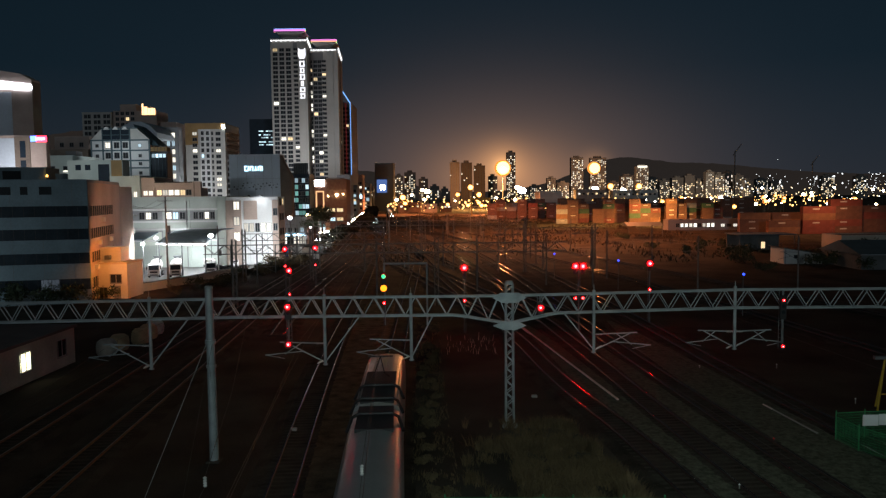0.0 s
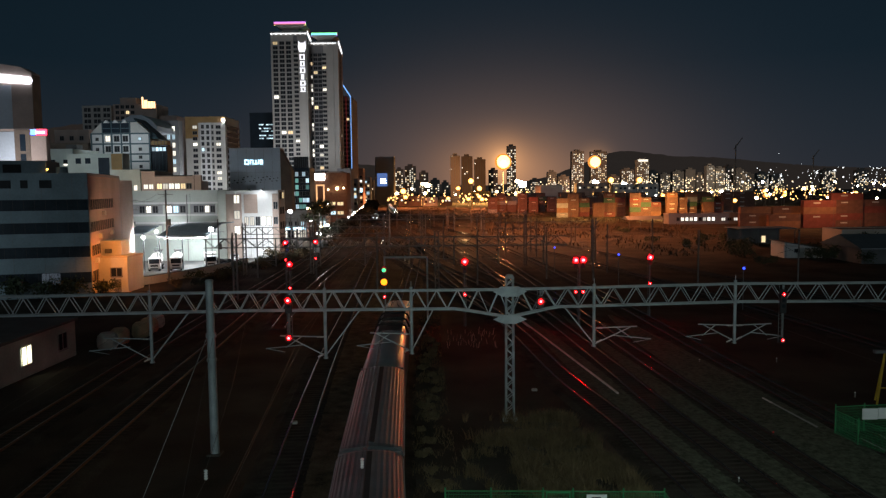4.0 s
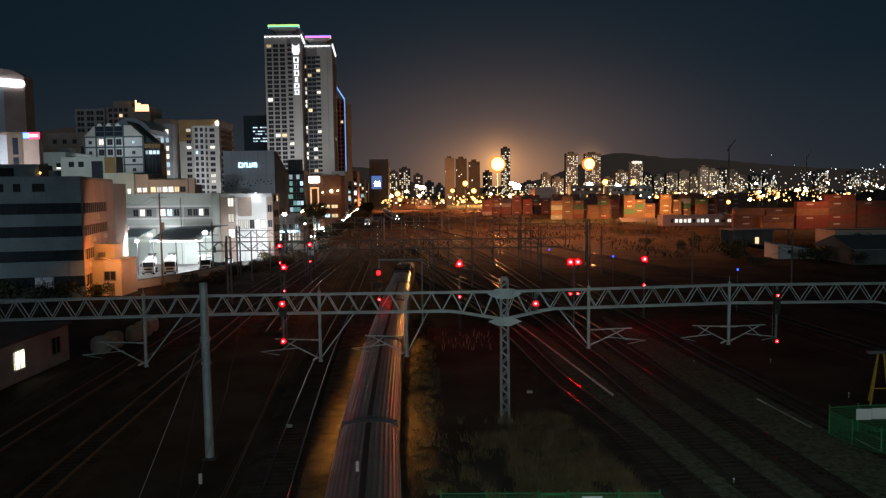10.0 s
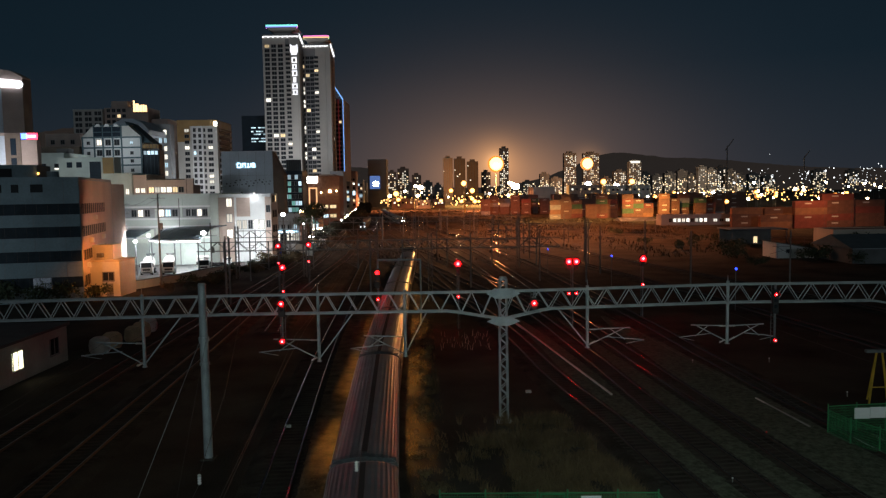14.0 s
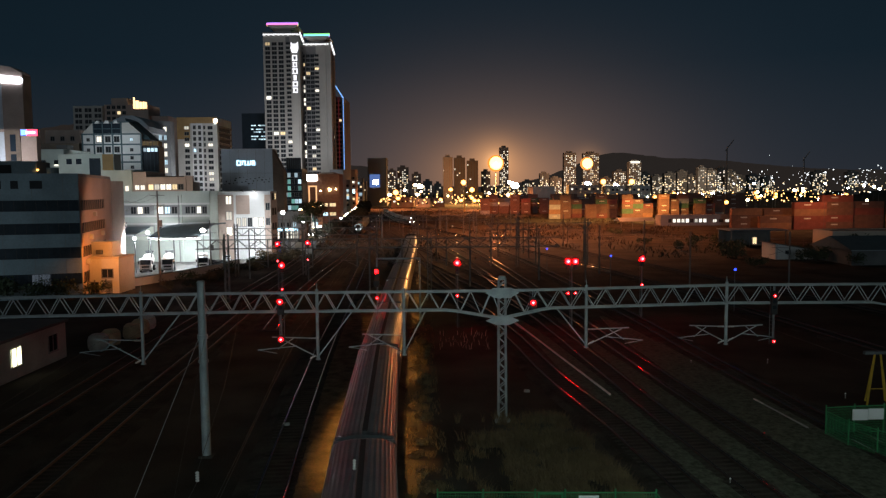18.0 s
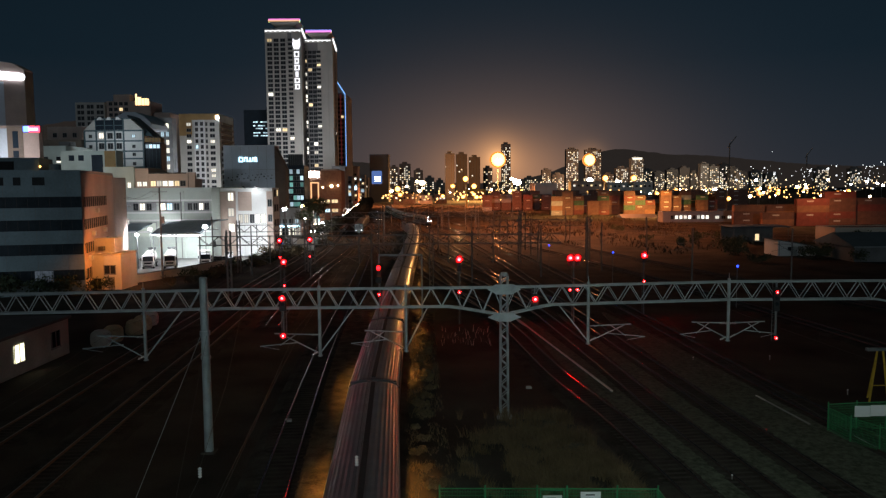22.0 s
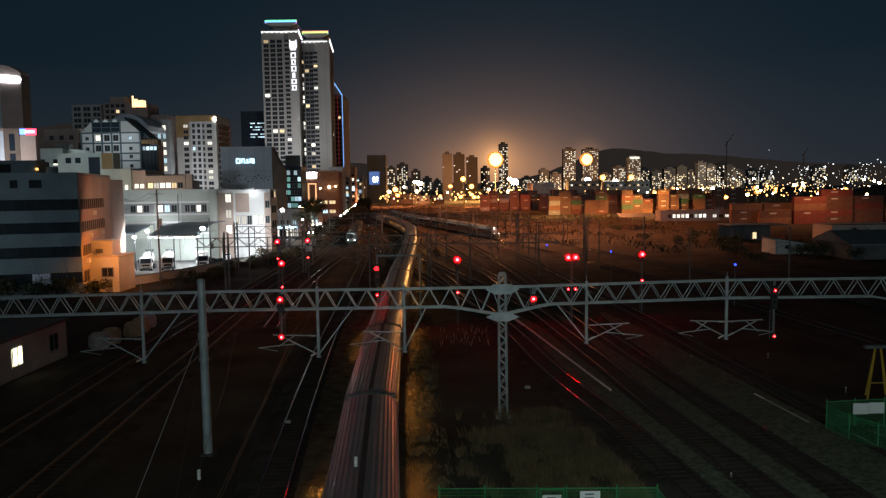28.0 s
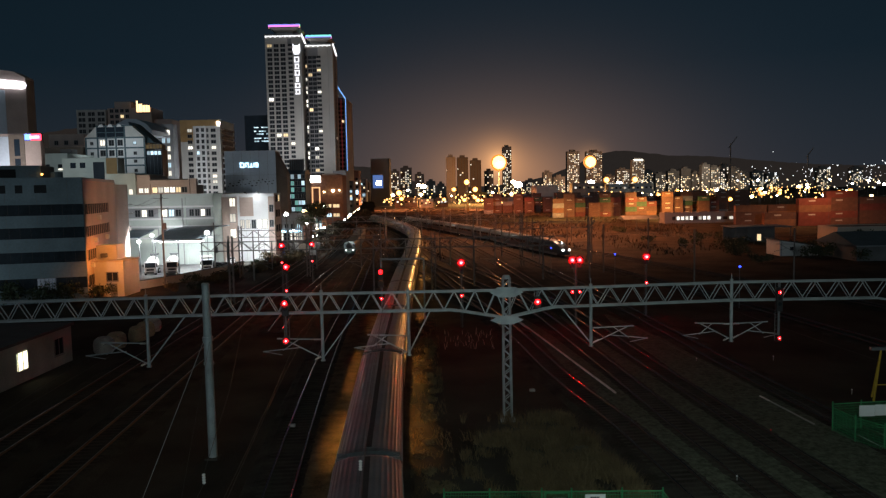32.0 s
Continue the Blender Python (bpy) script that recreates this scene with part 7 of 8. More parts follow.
def lorry(x, y, turn, label, load):
    """A cab-over lorry facing the railway: cab with windscreen, grille, lamps and mirrors, chassis, and a mixer drum or a box."""
    c = thing("lorry", label, "lorry", pose(x, y, 0.1, 0, 0, turn), "lorries in the loading yard")
    cab = part("cab", Solid().loft([[(sx, a, b) for a, b in ((-0.05, 0.55), (-0.08, 1.5), (0.12, 2.6), (0.3, 2.75), (1.6, 2.75), (1.7, 0.55))] for sx in (-1.12, -1.08, 1.08, 1.12)]), CAR_WHITE, c)
    part("windscreen", Solid().loft([[(sx, -0.11, 1.55), (sx, 0.07, 2.5), (sx, 0.12, 2.5), (sx, -0.05, 1.55)] for sx in (-0.98, 0.98)]), GLASS, cab)
    part("grille", Solid().box(-0.72, -0.12, 0.95, 0.72, -0.07, 1.3), BLACK, cab)
    part("bumper", Solid().bevel_box(-1.15, -0.2, 0.42, 1.15, 0.2, 0.75, 0.05), GALV_DARK, cab)
    for s in (-1, 1):
        part("headlamp", Solid().box(s * 0.9 - 0.16, -0.23, 0.5, s * 0.9 + 0.16, -0.205, 0.68), PORCELAIN, cab)
        part("mirror", Solid().box(s * 1.3 - 0.1, -0.1, 1.7, s * 1.3 + 0.1, -0.02, 2.3).bar((s * 1.12, -0.04, 2.2), (s * 1.24, -0.06, 2.2), 0.04), BLACK, cab)
        part("side_window", Solid().box(s * 1.12 - 0.012, 0.35, 1.6, s * 1.12 + 0.012, 1.35, 2.4), GLASS, cab)
        for yy in (0.75, 4.6, 5.8):
            wheel = part("wheel", Solid().tube((s * 0.85, yy, 0.5), (s * 1.13, yy, 0.5), 0.5, 0.5, 14), RUBBER, c)
            part("rim", Solid().tube((s * 1.1, yy, 0.5), (s * 1.15, yy, 0.5), 0.28, 0.24, 12), GALV, wheel)
    part("chassis", Solid().box(-0.45, 1.5, 0.6, 0.45, 6.8, 0.95), BLACK, c)
    if load == "drum":
        rings = [[(r * math.cos(a), yy, zz + r * math.sin(a)) for a in np.linspace(0, math.tau, 18, endpoint=False)] for yy, zz, r in ((1.9, 2.0, 0.55), (2.6, 2.1, 1.05), (4.0, 2.3, 1.25), (5.4, 2.5, 1.0), (6.6, 2.7, 0.55))]
        part("mixer_drum", Solid().loft(rings), PLASTER_PALE, c, "pale concrete mixer drum", smooth=True)
        part("hopper", Solid().loft([[(-0.5, 6.4, 3.2), (0.5, 6.4, 3.2), (0.5, 7.2, 3.2), (-0.5, 7.2, 3.2)], [(-0.9, 6.2, 3.9), (0.9, 6.2, 3.9), (0.9, 7.4, 3.9), (-0.9, 7.4, 3.9)]]), GALV_DARK, c)
    else:
        part("cargo_box", Solid().bevel_box(-1.2, 1.85, 0.96, 1.2, 6.9, 3.1, 0.05), PLASTER_PALE, c, "pale cargo box")


lorry(-59.8, 147.5, 14, "white concrete mixer lorry in the floodlit yard", "drum")
lorry(-55.6, 148.0, 16, "white concrete mixer lorry under the canopy", "drum")
lorry(-49.4, 151.0, 20, "white cab-over box lorry at the yard's edge", "box")
car(-47.6, 156.5, 60, CAR_DARK, "dark car parked beside the lorry", None, 1.05)
car(-49.6, 156.5, 20, CAR_DARK, "dark car parked at the loading yard", None, 1.05)
car(-49.5, 168, 15, CAR_WHITE, "white car parked by the wall", None, 1.05)
car(-71.5, 150, 0, CAR_SILVER, "silver van parked beside the canopy", None, 1.15, True)
for k, y in enumerate((262, 285, 300, 322, 348, 366, 388, 410, 436, 470, 505, 540, 585, 630)):
    car(STREET(y) - 1.5 + 2.4 * (k % 2), y, 4, (CAR_DARK, CAR_SILVER, CAR_WHITE)[k % 3], "car on the street with its headlights on", 0.0006 * y)
for k, y in enumerate((235, 268, 300, 335, 372, 410, 455, 505, 560)):
    street_lamp(STREET(y) - 6, y, 9.5, (WHITE_GLOW, WARM_GLOW, SODIUM_GLOW)[k % 3], 0.55 + 0.0009 * y, "street lamp glowing along the town's street", "town street lamps")


for k, y in enumerate(range(246, 560, 34)):
    street_lamp(STREET(y) + 4.2, y, 4.5, (WHITE_GLOW, WARM_GLOW)[k % 2], 0.22 + 0.0009 * y, "small street lamp on the railway side of the street", "town street lamps")


lot_wall = thing("boundary_wall", "pale lit wall of the lot beside the street", "wall", (-40.2, 188, 0), kind="structure")
for k in range(3):
    part("wall_panel", Solid().box(k * 2.3, 0, 0, k * 2.3 + 2.25, 0.25, 3.3 - 0.15 * k), (PLASTER_PALE, BEIGE, PLASTER_PALE)[k], lot_wall)
tarp = thing("covered_pallet", "pallet load under a bright blue tarpaulin", "pallet", (-42.6, 187, 0))
part("tarpaulin", Solid().bevel_box(-1.3, -0.8, 0.15, 1.3, 0.8, 3.6, 0.3), surface("blue_tarpaulin", (0.03, 0.08, 0.42), 0.5, 0, 0.25, 1.2, 6, 0.3), tarp)
part("pallet_base", Solid().box(-1.3, -0.8, 0, 1.3, 0.8, 0.15), BARK, tarp)
for k, (x, y, z) in enumerate(((-44.6, 196, 8.4), (-41.2, 199, 6.0), (-47.2, 190, 7.6), (-37.6, 214, 5.6), (-42.0, 222, 7.0), (-39.4, 232, 5.0))):
    street_lamp(x, y, z, (WHITE_GLOW, WARM_GLOW)[k == 3], 0.34, "bright white lamp over the lot beside the street", "town street lamps")
lot_cars = ((-45.5, 183, 20, CAR_WHITE, "white panel van parked beside the factory wing", True), (-36.4, 206, 8, CAR_SILVER, "silver van parked beside the street", True), (-39.6, 216, 5, CAR_WHITE, "white car parked beside the street", False), (-37.0, 226, 4, CAR_WHITE, "white van waiting beside the street", True))
for x, y, turn, colour, label, tall in lot_cars:
    car(x, y, turn, colour, label, None, 1.15, tall)

# ---- trees and shrubs ----


def leaf_cloud(seed, n, spread, size, blobs):
    """Loose leaves round several uneven clumps, with gaps between them."""
    r3, s = random.Random(seed), Solid()
    for k in range(n):
        bx, by, bz, br = blobs[k % len(blobs)]
        d = Vector((r3.gauss(0, 1), r3.gauss(0, 1), r3.gauss(0, 0.8))).normalized() * br * r3.random() ** 0.4
        p = Vector((bx, by, bz)) + d * spread
        a = Vector((r3.uniform(-1, 1), r3.uniform(-1, 1), r3.uniform(-1, 1))).normalized() * size * r3.uniform(0.6, 1.4)
        b = a.cross(Vector((r3.uniform(-1, 1), r3.uniform(-1, 1), r3.uniform(-1, 1)))).normalized() * size * 0.6
        s.face_set([p - a, p - b, p + a, p + b], [(0, 1, 2, 3)])
    return s


def tree(x, y, h, seed, m=LEAF, label="leafy street tree with an uneven dark crown", leaves=900, leaf=0.028):
    r3 = random.Random(seed)
    t = thing("tree", label, "tree", (x, y, 0), "trees")
    limbs = Solid().tube((0, 0, 0), (0.1, 0, h * 0.55), 0.028 * h, 0.016 * h, 8)
    blobs = []
    for k in range(6):
        a = math.tau * k / 6 + r3.random()
        e = (h * 0.24 * math.cos(a), h * 0.24 * math.sin(a), h * r3.uniform(0.58, 0.85))
        limbs.tube((0.1, 0, h * r3.uniform(0.35, 0.52)), e, 0.010 * h, 0.004 * h, 6)
        blobs.append((*e, h * r3.uniform(0.14, 0.22)))
    blobs.append((0, 0, h * 0.85, h * 0.16))
    part("trunk", limbs, BARK, t)
    part("crown", leaf_cloud(seed, leaves, 1.0, leaf * h, blobs), m, t)


def shrub(x, y, h, seed, m=LEAF, label="dark rounded shrub by the tracks"):
    r3 = random.Random(seed)
    t = thing("shrub", label, "shrub", (x, y, 0), "shrubs")
    blobs = [(r3.uniform(-1, 1) * h * 0.7, r3.uniform(-1, 1) * h * 0.6, h * r3.uniform(0.3, 0.62), h * r3.uniform(0.28, 0.42)) for _ in range(7)]
    stems = Solid()
    for bx, by, bz, br in blobs:
        stems.tube((bx * 0.2, by * 0.2, 0), (bx, by, bz), 0.03, 0.015, 5)
    part("branchwork", stems, BARK, t)
    part("leaves", leaf_cloud(seed, 520, 1.0, 0.05 * h + 0.05, blobs), m, t)


for k, (x, y, h) in enumerate(((-47.5, 258, 12), (-50.5, 275, 12), (-52, 300, 13), (-55, 325, 12), (-45.5, 240, 9), (-60, 345, 12), (-66, 430, 13), (-72, 480, 13))):
    tree(x, y, h, 20 + k)
for k, (x, y, h) in enumerate(((-57.2, 112.5, 3.6), (-60, 110, 4.0), (-55, 116.5, 2.8), (-64, 108.5, 4.2), (-43.4, 152.5, 2.0), (-42.0, 163, 2.0), (-46.5, 133, 2.2), (-42.4, 146, 1.9), (-40.6, 158, 2.0), (-39.2, 168, 2.8), (-38.5, 180, 3.0), (-37.8, 192, 3.0), (-37.6, 206, 3.2), (-37.5, 222, 3.4), (-41.2, 171, 3.0), (-41.5, 134, 2.4), (-38, 150, 2.6), (-35.5, 172, 2.4))):
    shrub(x, y, h, 60 + k, LEAF if k < 7 else DRY_LEAF, "dark shrub by the office block" if k < 4 else "rough brush along the railway boundary")
for k, (x, y, h) in enumerate(((80.5, 160, 4.0), (94, 172, 4.4), (84, 150, 3.4), (78, 158, 3.0), (60, 255, 3.4), (88, 178, 3.2), (66, 168, 3.6), (69, 180, 4.2), (74, 186, 3.8), (98, 180, 4.6), (104, 184, 5.0), (92, 160, 3.0), (100, 150, 3.6), (62, 190, 3.2), (72, 208, 3.6), (80, 214, 3.4), (58, 212, 2.6), (110, 182, 4.4), (64, 150, 2.4))):
    shrub(x, y, h, 90 + k, LEAF, "dark shrub among the harbour sheds")

# a dense dark belt of trees between the street and the railway
r6 = random.Random(31)
for k in range(46):
    y = 222 + k * 9.0
    tree(STREET(y) + 9.0 + r6.uniform(-1.5, 3.0), y, r6.uniform(4.8, 6.8) * (1.0 + 0.0008 * (y - 222)), 140 + k, BELT_LEAF, "dark bushy tree between the street and the railway", 1300, 0.045)
# rough brush on the bank below the loading yard
for k in range(34):
    y = 122 + k * 2.6
    x = float(np.interp(y, (120, 145, 165, 185, 215), (-47.0, -43.6, -41.0, -39.6, -38.6))) + r6.uniform(0.6, 5.0)
    shrub(x, y, r6.uniform(1.3, 2.2), 180 + k, BELT_LEAF if k % 3 else DRY_LEAF, "rough dark brush on the railway bank")

# dry bushes close beside the long train
for k in range(20):
    y = 31 + k * 2.4
    shrub(LINE_TRAIN(y) + r6.uniform(2.5, 4.2), y, r6.uniform(0.35, 0.8), 240 + k, DRY_LEAF, "low dry bush beside the main line")

# dry reeds inside the fence and pale plumes beyond
REED = surface("dry_reed", (0.135, 0.096, 0.050), 0.9, 0, 0.45, 0.9, 6, 0.0)
PLUME = surface("pale_reed_plume", (0.42, 0.38, 0.32), 0.9, 0, 0.2, 2, 9, 0.0)


def reeds(name, label, n, seed, place, lo, hi, width, m, spread=1.0):
    """Blades of dry grass, bent at random; far too many to count."""
    r4 = np.random.RandomState(seed)
    s = Solid()
    for _ in range(n):
        x, y = place(r4)
        tuft = 0.5 + 0.5 * noise.noise((x * 0.8, y * 0.8, seed))
        h, a, lean = lo + (hi - lo) * r4.uniform(0.3, 1.0) * (0.35 + 0.9 * tuft), r4.uniform(0, math.tau), r4.uniform(0.05, 1.1) * spread
        c, d = math.cos(a), math.sin(a)
        w = width * r4.uniform(0.6, 1.3)
        s.face_set([(x - w * d, y + w * c, 0), (x + w * d, y - w * c, 0), (x + lean * 0.4 * c * h + w * 0.7 * d, y + lean * 0.4 * d * h - w * 0.7 * c, h * 0.6),
                    (x + lean * 0.4 * c * h - w * 0.7 * d, y + lean * 0.4 * d * h + w * 0.7 * c, h * 0.6), (x + lean * c * h, y + lean * d * h, h)], [(0, 1, 2, 3), (3, 2, 4)])
    tagged(new(name, s.mesh(name, m)), label, "grass", kind="stuff")


def clump_place(r4):
    while True:
        x, y = r4.uniform(0.6, 10.5), r4.uniform(34.0, 50.5)
        edge = 10.2 - max(0, y - 38) * 0.16
        if x < edge and noise.noise((x * 0.55, y * 0.45, 2.0)) + 0.4 * noise.noise((x * 1.7, y * 1.5, 4.0)) > -0.05 + 0.25 * (y > 47) + 0.16 * max(0.0, 4.4 - x) + 0.22 * r4.uniform(-1, 1):
            return x, y


def grass_place(r4):
    while True:
        y, side = r4.uniform(28, 92), r4.choice((-1, 1, 1))
        x = LINE_TRAIN(y) + side * r4.uniform(1.9, 4.6)
        if noise.noise((x * 0.9, y * 0.5, 8.0)) > -0.05:
            return x, y


reeds("dry_reeds", "tall dry reeds growing behind the green fence", 19000, 4, clump_place, 0.2, 1.0, 0.017, REED)
reeds("dry_grass", "short dry grass beside the long train", 7000, 6, grass_place, 0.05, 0.34, 0.014, REED)
reeds("reed_plumes", "pale reed plumes standing between the tracks", 46, 9, lambda r4: (r4.uniform(-0.4, 4.9), r4.uniform(73, 82)), 0.35, 0.9, 0.035, PLUME)

def waste_place(r4):
    while True:
        x, y = r4.uniform(-40, 95), r4.uniform(170, 620)
        if all(abs(line(y) - x) > 2.4 for line in (LINE_TRAIN, LINE_R1, LINE_R2, LINE_R3, LINE_R5, LINE_R6, LINE_FAST)) and noise.noise((x * 0.07, y * 0.03, 6.0)) + 0.5 * noise.noise((x * 0.3, y * 0.2, 1.0)) > 0.10:
            return x, y


WASTE = surface("dead_weeds", (0.075, 0.058, 0.038), 0.95, 0, 0.5, 0.3, 5, 0.0)
reeds("dead_weeds", "patches of dead weeds between the far lines", 9000, 11, waste_place, 0.3, 1.3, 0.16, WASTE)

# ---- things in the near yard ----
FENCE_GREEN = surface("green_fence_paint", (0.03, 0.22, 0.085), 0.5, 0, 0.2, 1, 8, 0.05)
BOARD = surface("white_notice_board", (0.75, 0.76, 0.77), 0.5, 0, 0.06, 1, 6, 0.02)
INK = surface("dark_print", (0.06, 0.06, 0.07), 0.6, 0, 0.1, 2, 8, 0.0)


def fence_panel(a, b, h):
    s, a, b = Solid(), Vector((*a, 0)), Vector((*b, 0))
    n = int((b - a).length / 0.075)
    for i in range(n + 1):
        p = a.lerp(b, i / n)
        s.bar(p + Vector((0, 0, 0.08)), p + Vector((0, 0, h)), 0.012)
    for k in range(11):
        z = 0.1 + (h - 0.12) * k / 10
        s.bar(a + Vector((0, 0, z)), b + Vector((0, 0, z)), 0.012 if k not in (0, 10) else 0.045)
    return s


def fence(label, stops, h):
    f = thing("mesh_fence", label, "fence", group="")
    for p in stops:
        post = part("post", Solid().tube((*p, 0), (*p, h + 0.12), 0.04, 0.04, 8), FENCE_GREEN, f)
        part("post_cap", Solid().tube((*p, h + 0.12), (*p, h + 0.15), 0.05, 0.03, 8), FENCE_GREEN, post)
    for a, b in zip(stops, stops[1:]):
        part("mesh_panel", fence_panel(a, b, h), FENCE_GREEN, f)
    return f


front_fence = fence("green welded mesh fence in front of the dry reeds", [(-0.36, 33.85), (1.8, 33.8), (4.25, 33.75), (5.65, 33.7), (8.01, 33.64), (9.91, 33.59), (9.95, 31.2), (9.95, 28.8)], 1.8)
part("gate_frame", Solid().bar((4.4, 33.66, 0.1), (4.4, 33.66, 1.78), 0.06).bar((5.5, 33.62, 0.1), (5.5, 33.62, 1.78), 0.06).bar((4.4, 33.66, 1.75), (5.5, 33.62, 1.75), 0.06), FENCE_GREEN, front_fence)
for x, z, w, h in ((6.75, 1.35, 0.95, 0.62), (4.95, 1.2, 0.9, 0.6)):
    b = thing("notice_board", "white notice board hung on the green fence", "sign", (x, 33.62, z), "notice boards")
    part("board", Solid().box(-w / 2, -0.02, -h / 2, w / 2, 0.0, h / 2), BOARD, b)
    for k in range(2):
        part("text_bar", Solid().box(-w * 0.25, -0.026, h * (0.22 - 0.3 * k), w * 0.2, -0.021, h * (0.32 - 0.3 * k)), INK, b)
fence("green welded mesh fence around the corner plot", [(24.57, 46.47), (24.87, 44.35), (25.67, 42.67), (26.41, 40.77), (27.00, 38.80)], 1.66)
fence("green welded mesh fence at the back of the plot", [(24.63, 46.58), (26.61, 46.85), (28.62, 47.01), (30.64, 47.17)], 1.85)
for i, (x, y) in enumerate(((26.95, 46.80), (28.05, 46.93))):
    b = thing("notice_board", "large white board fixed to the green plot fence", "sign", (x, y, 1.28), "notice boards")
    part("board", Solid().box(-0.5, -0.03, -0.36, 0.5, 0.0, 0.36), BOARD, b)
YELLOW = surface("yellow_steel_paint", (0.50, 0.33, 0.04), 0.5, 0.1, 0.25, 1.5, 9, 0.05)
tripod = thing("steel_trestle", "yellow painted four-legged steel trestle", "trestle", (32.0, 53.6, 0))
for x, y in ((-1.0, -0.6), (-0.45, 0.6), (0.5, -0.6), (1.05, 0.6)):
    part("leg", Solid().bar((x, y, 0), (x * 0.28, y * 0.2, 3.7), 0.11), YELLOW, tripod)
part("top_beam", Solid().box(-1.0, -0.16, 3.7, 1.0, 0.16, 3.92), GALV_DARK, tripod, "grey top beam")
part("cross_tie", Solid().bar((-0.75, -0.4, 1.2), (0.75, -0.4, 1.2), 0.06), YELLOW, tripod)
jbox = thing("cable_pit", "pale concrete cable pit on the gravel", "cable pit", (21.9, 40.2, 0))
part("lid", Solid().bevel_box(-0.42, -0.3, 0, 0.42, 0.3, 0.14, 0.03), BOARD, jbox)
part("frame", Solid().box(-0.5, -0.38, 0, 0.5, 0.38, 0.05), CONCRETE, jbox)
trough = thing("cable_trough", "straight pale concrete cable trough between the lines", "trough", (0, 0, 0))
ends = ((12.8, 55.9), (8.0, 91.5))
for k in range(36):
    a, b = Vector((*ends[0], 0.12)).lerp(Vector((*ends[1], 0.12)), k / 36), Vector((*ends[0], 0.12)).lerp(Vector((*ends[1], 0.12)), (k + 0.97) / 36)
    part("trough_cover", Solid().bar(a, b, 0.13, 0.28), PORCELAIN if k == 0 else PALE_CONCRETE, trough)
kerb = thing("concrete_kerb", "low concrete kerb beside the far plot", "kerb", (0, 0, 0))
for k in range(5):
    a, b = Vector((23.3, 54.4, 0.1)).lerp(Vector((24.0, 47.6, 0.1)), k / 5), Vector((23.3, 54.4, 0.1)).lerp(Vector((24.0, 47.6, 0.1)), (k + 0.98) / 5)
    part("kerb_stone", Solid().bar(a, b, 0.12, 0.22), CONCRETE if k else PALE_CONCRETE, kerb)

for x, y in ((22.5, 66.1), (29.6, 66.4), (30.5, 55.0), (15.4, 38.7),):
    m = thing("marker_stake", "short white marker stake beside the line", "marker", (x, y, 0), "marker stakes")
    part("stake", Solid().tube((0, 0, 0), (0, 0, 0.34), 0.035, 0.035, 8), CONCRETE, m)
    part("cap", Solid().tube((0, 0, 0.34), (0, 0, 0.40), 0.055, 0.04, 8), BOARD, m)
for x, y in ((20.5, 46.2),):
    m = thing("track_reflector", "small red reflector on a stub post", "reflector", (x, y, 0))
    part("post", Solid().tube((0, 0, 0), (0, 0, 0.3), 0.03, 0.03, 6), RUST, m)
    part("reflector", Solid().tube((0, -0.03, 0.34), (0, 0.0, 0.34), 0.05, 0.05, 10), glow("dim_red_glass", (1.0, 0.02, 0.02), 0.3, False), m, "red reflector glass")
for x, y in ((-10.8, 49.2), (6.5, 57.0),):
    m = thing("track_box", "small pale track box between the rails", "track box", (x, y, 0.14), "track boxes")
    part("case", Solid().bevel_box(-0.22, -0.16, 0, 0.22, 0.16, 0.16, 0.03), CONCRETE, m)
    part("lid", Solid().box(-0.18, -0.12, 0.16, 0.18, 0.12, 0.18), CONCRETE, m)

HUT_WALL = surface("dirty_render", (0.42, 0.44, 0.39), 0.9, 0, 0.25, 0.4, 4, 0.15)
hut = thing("railway_hut", "low grey railway hut with one lit window", "hut", (-37.2, 54, 0))
part("wall", Solid().box(-7, 0, 0, 0, 17.7, 3.5), HUT_WALL, hut)
part("roof", Solid().box(-7.2, -0.2, 3.5, 0.25, 17.9, 3.75), ROOFING, hut)
for yy, pane in ((9.2, HUT_LIGHT), (15.2, GLASS)):
    w = part("window", Solid().box(0.002, yy - 0.75, 1.15, 0.05, yy + 0.75, 2.65), pane, hut, "lit window" if pane is HUT_LIGHT else "dark window")
    for a in (yy - 0.8, yy - 0.04, yy + 0.72):
        part("window_bar", Solid().box(0.05, a, 1.1, 0.09, a + 0.08, 2.7), FRAME, w)
    part("sill", Solid().box(0.0, yy - 0.85, 1.0, 0.14, yy + 0.85, 1.1), CONCRETE, w)
SACK = surface("tarpaulin_bale", (0.55, 0.52, 0.50), 0.9, 0, 0.3, 1.2, 8, 0.5)
SACK_TAN = surface("tan_tarpaulin_bale", (0.52, 0.40, 0.26), 0.9, 0, 0.3, 1.2, 8, 0.5)
for k, (x, y, m) in enumerate(((-35.6, 75, SACK), (-35.4, 77.5, SACK_TAN), (-34.6, 81, SACK_TAN), (-34.8, 83.6, SACK_TAN), (-35.2, 86.5, SACK))):
    s = Solid()
    rings = []
    for z, r in ((0, 0.85), (0.25, 1.0), (0.9, 1.02), (1.35, 0.92), (1.6, 0.62)):
        rings.append([(r * math.cos(a) * (1 + 0.08 * noise.noise((a, z, k))), r * math.sin(a) * (1 + 0.08 * noise.noise((z, a, k))), z) for a in np.linspace(0, math.tau, 14, endpoint=False)])
    s.loft(rings)
    thing("bulk_bag", "bulging tarpaulin bulk bag by the siding" if m is SACK else "tan bulging bulk bag by the siding", "bag", (x, y, 0), "bulk bags", solid=s, mats=m, smooth=True)
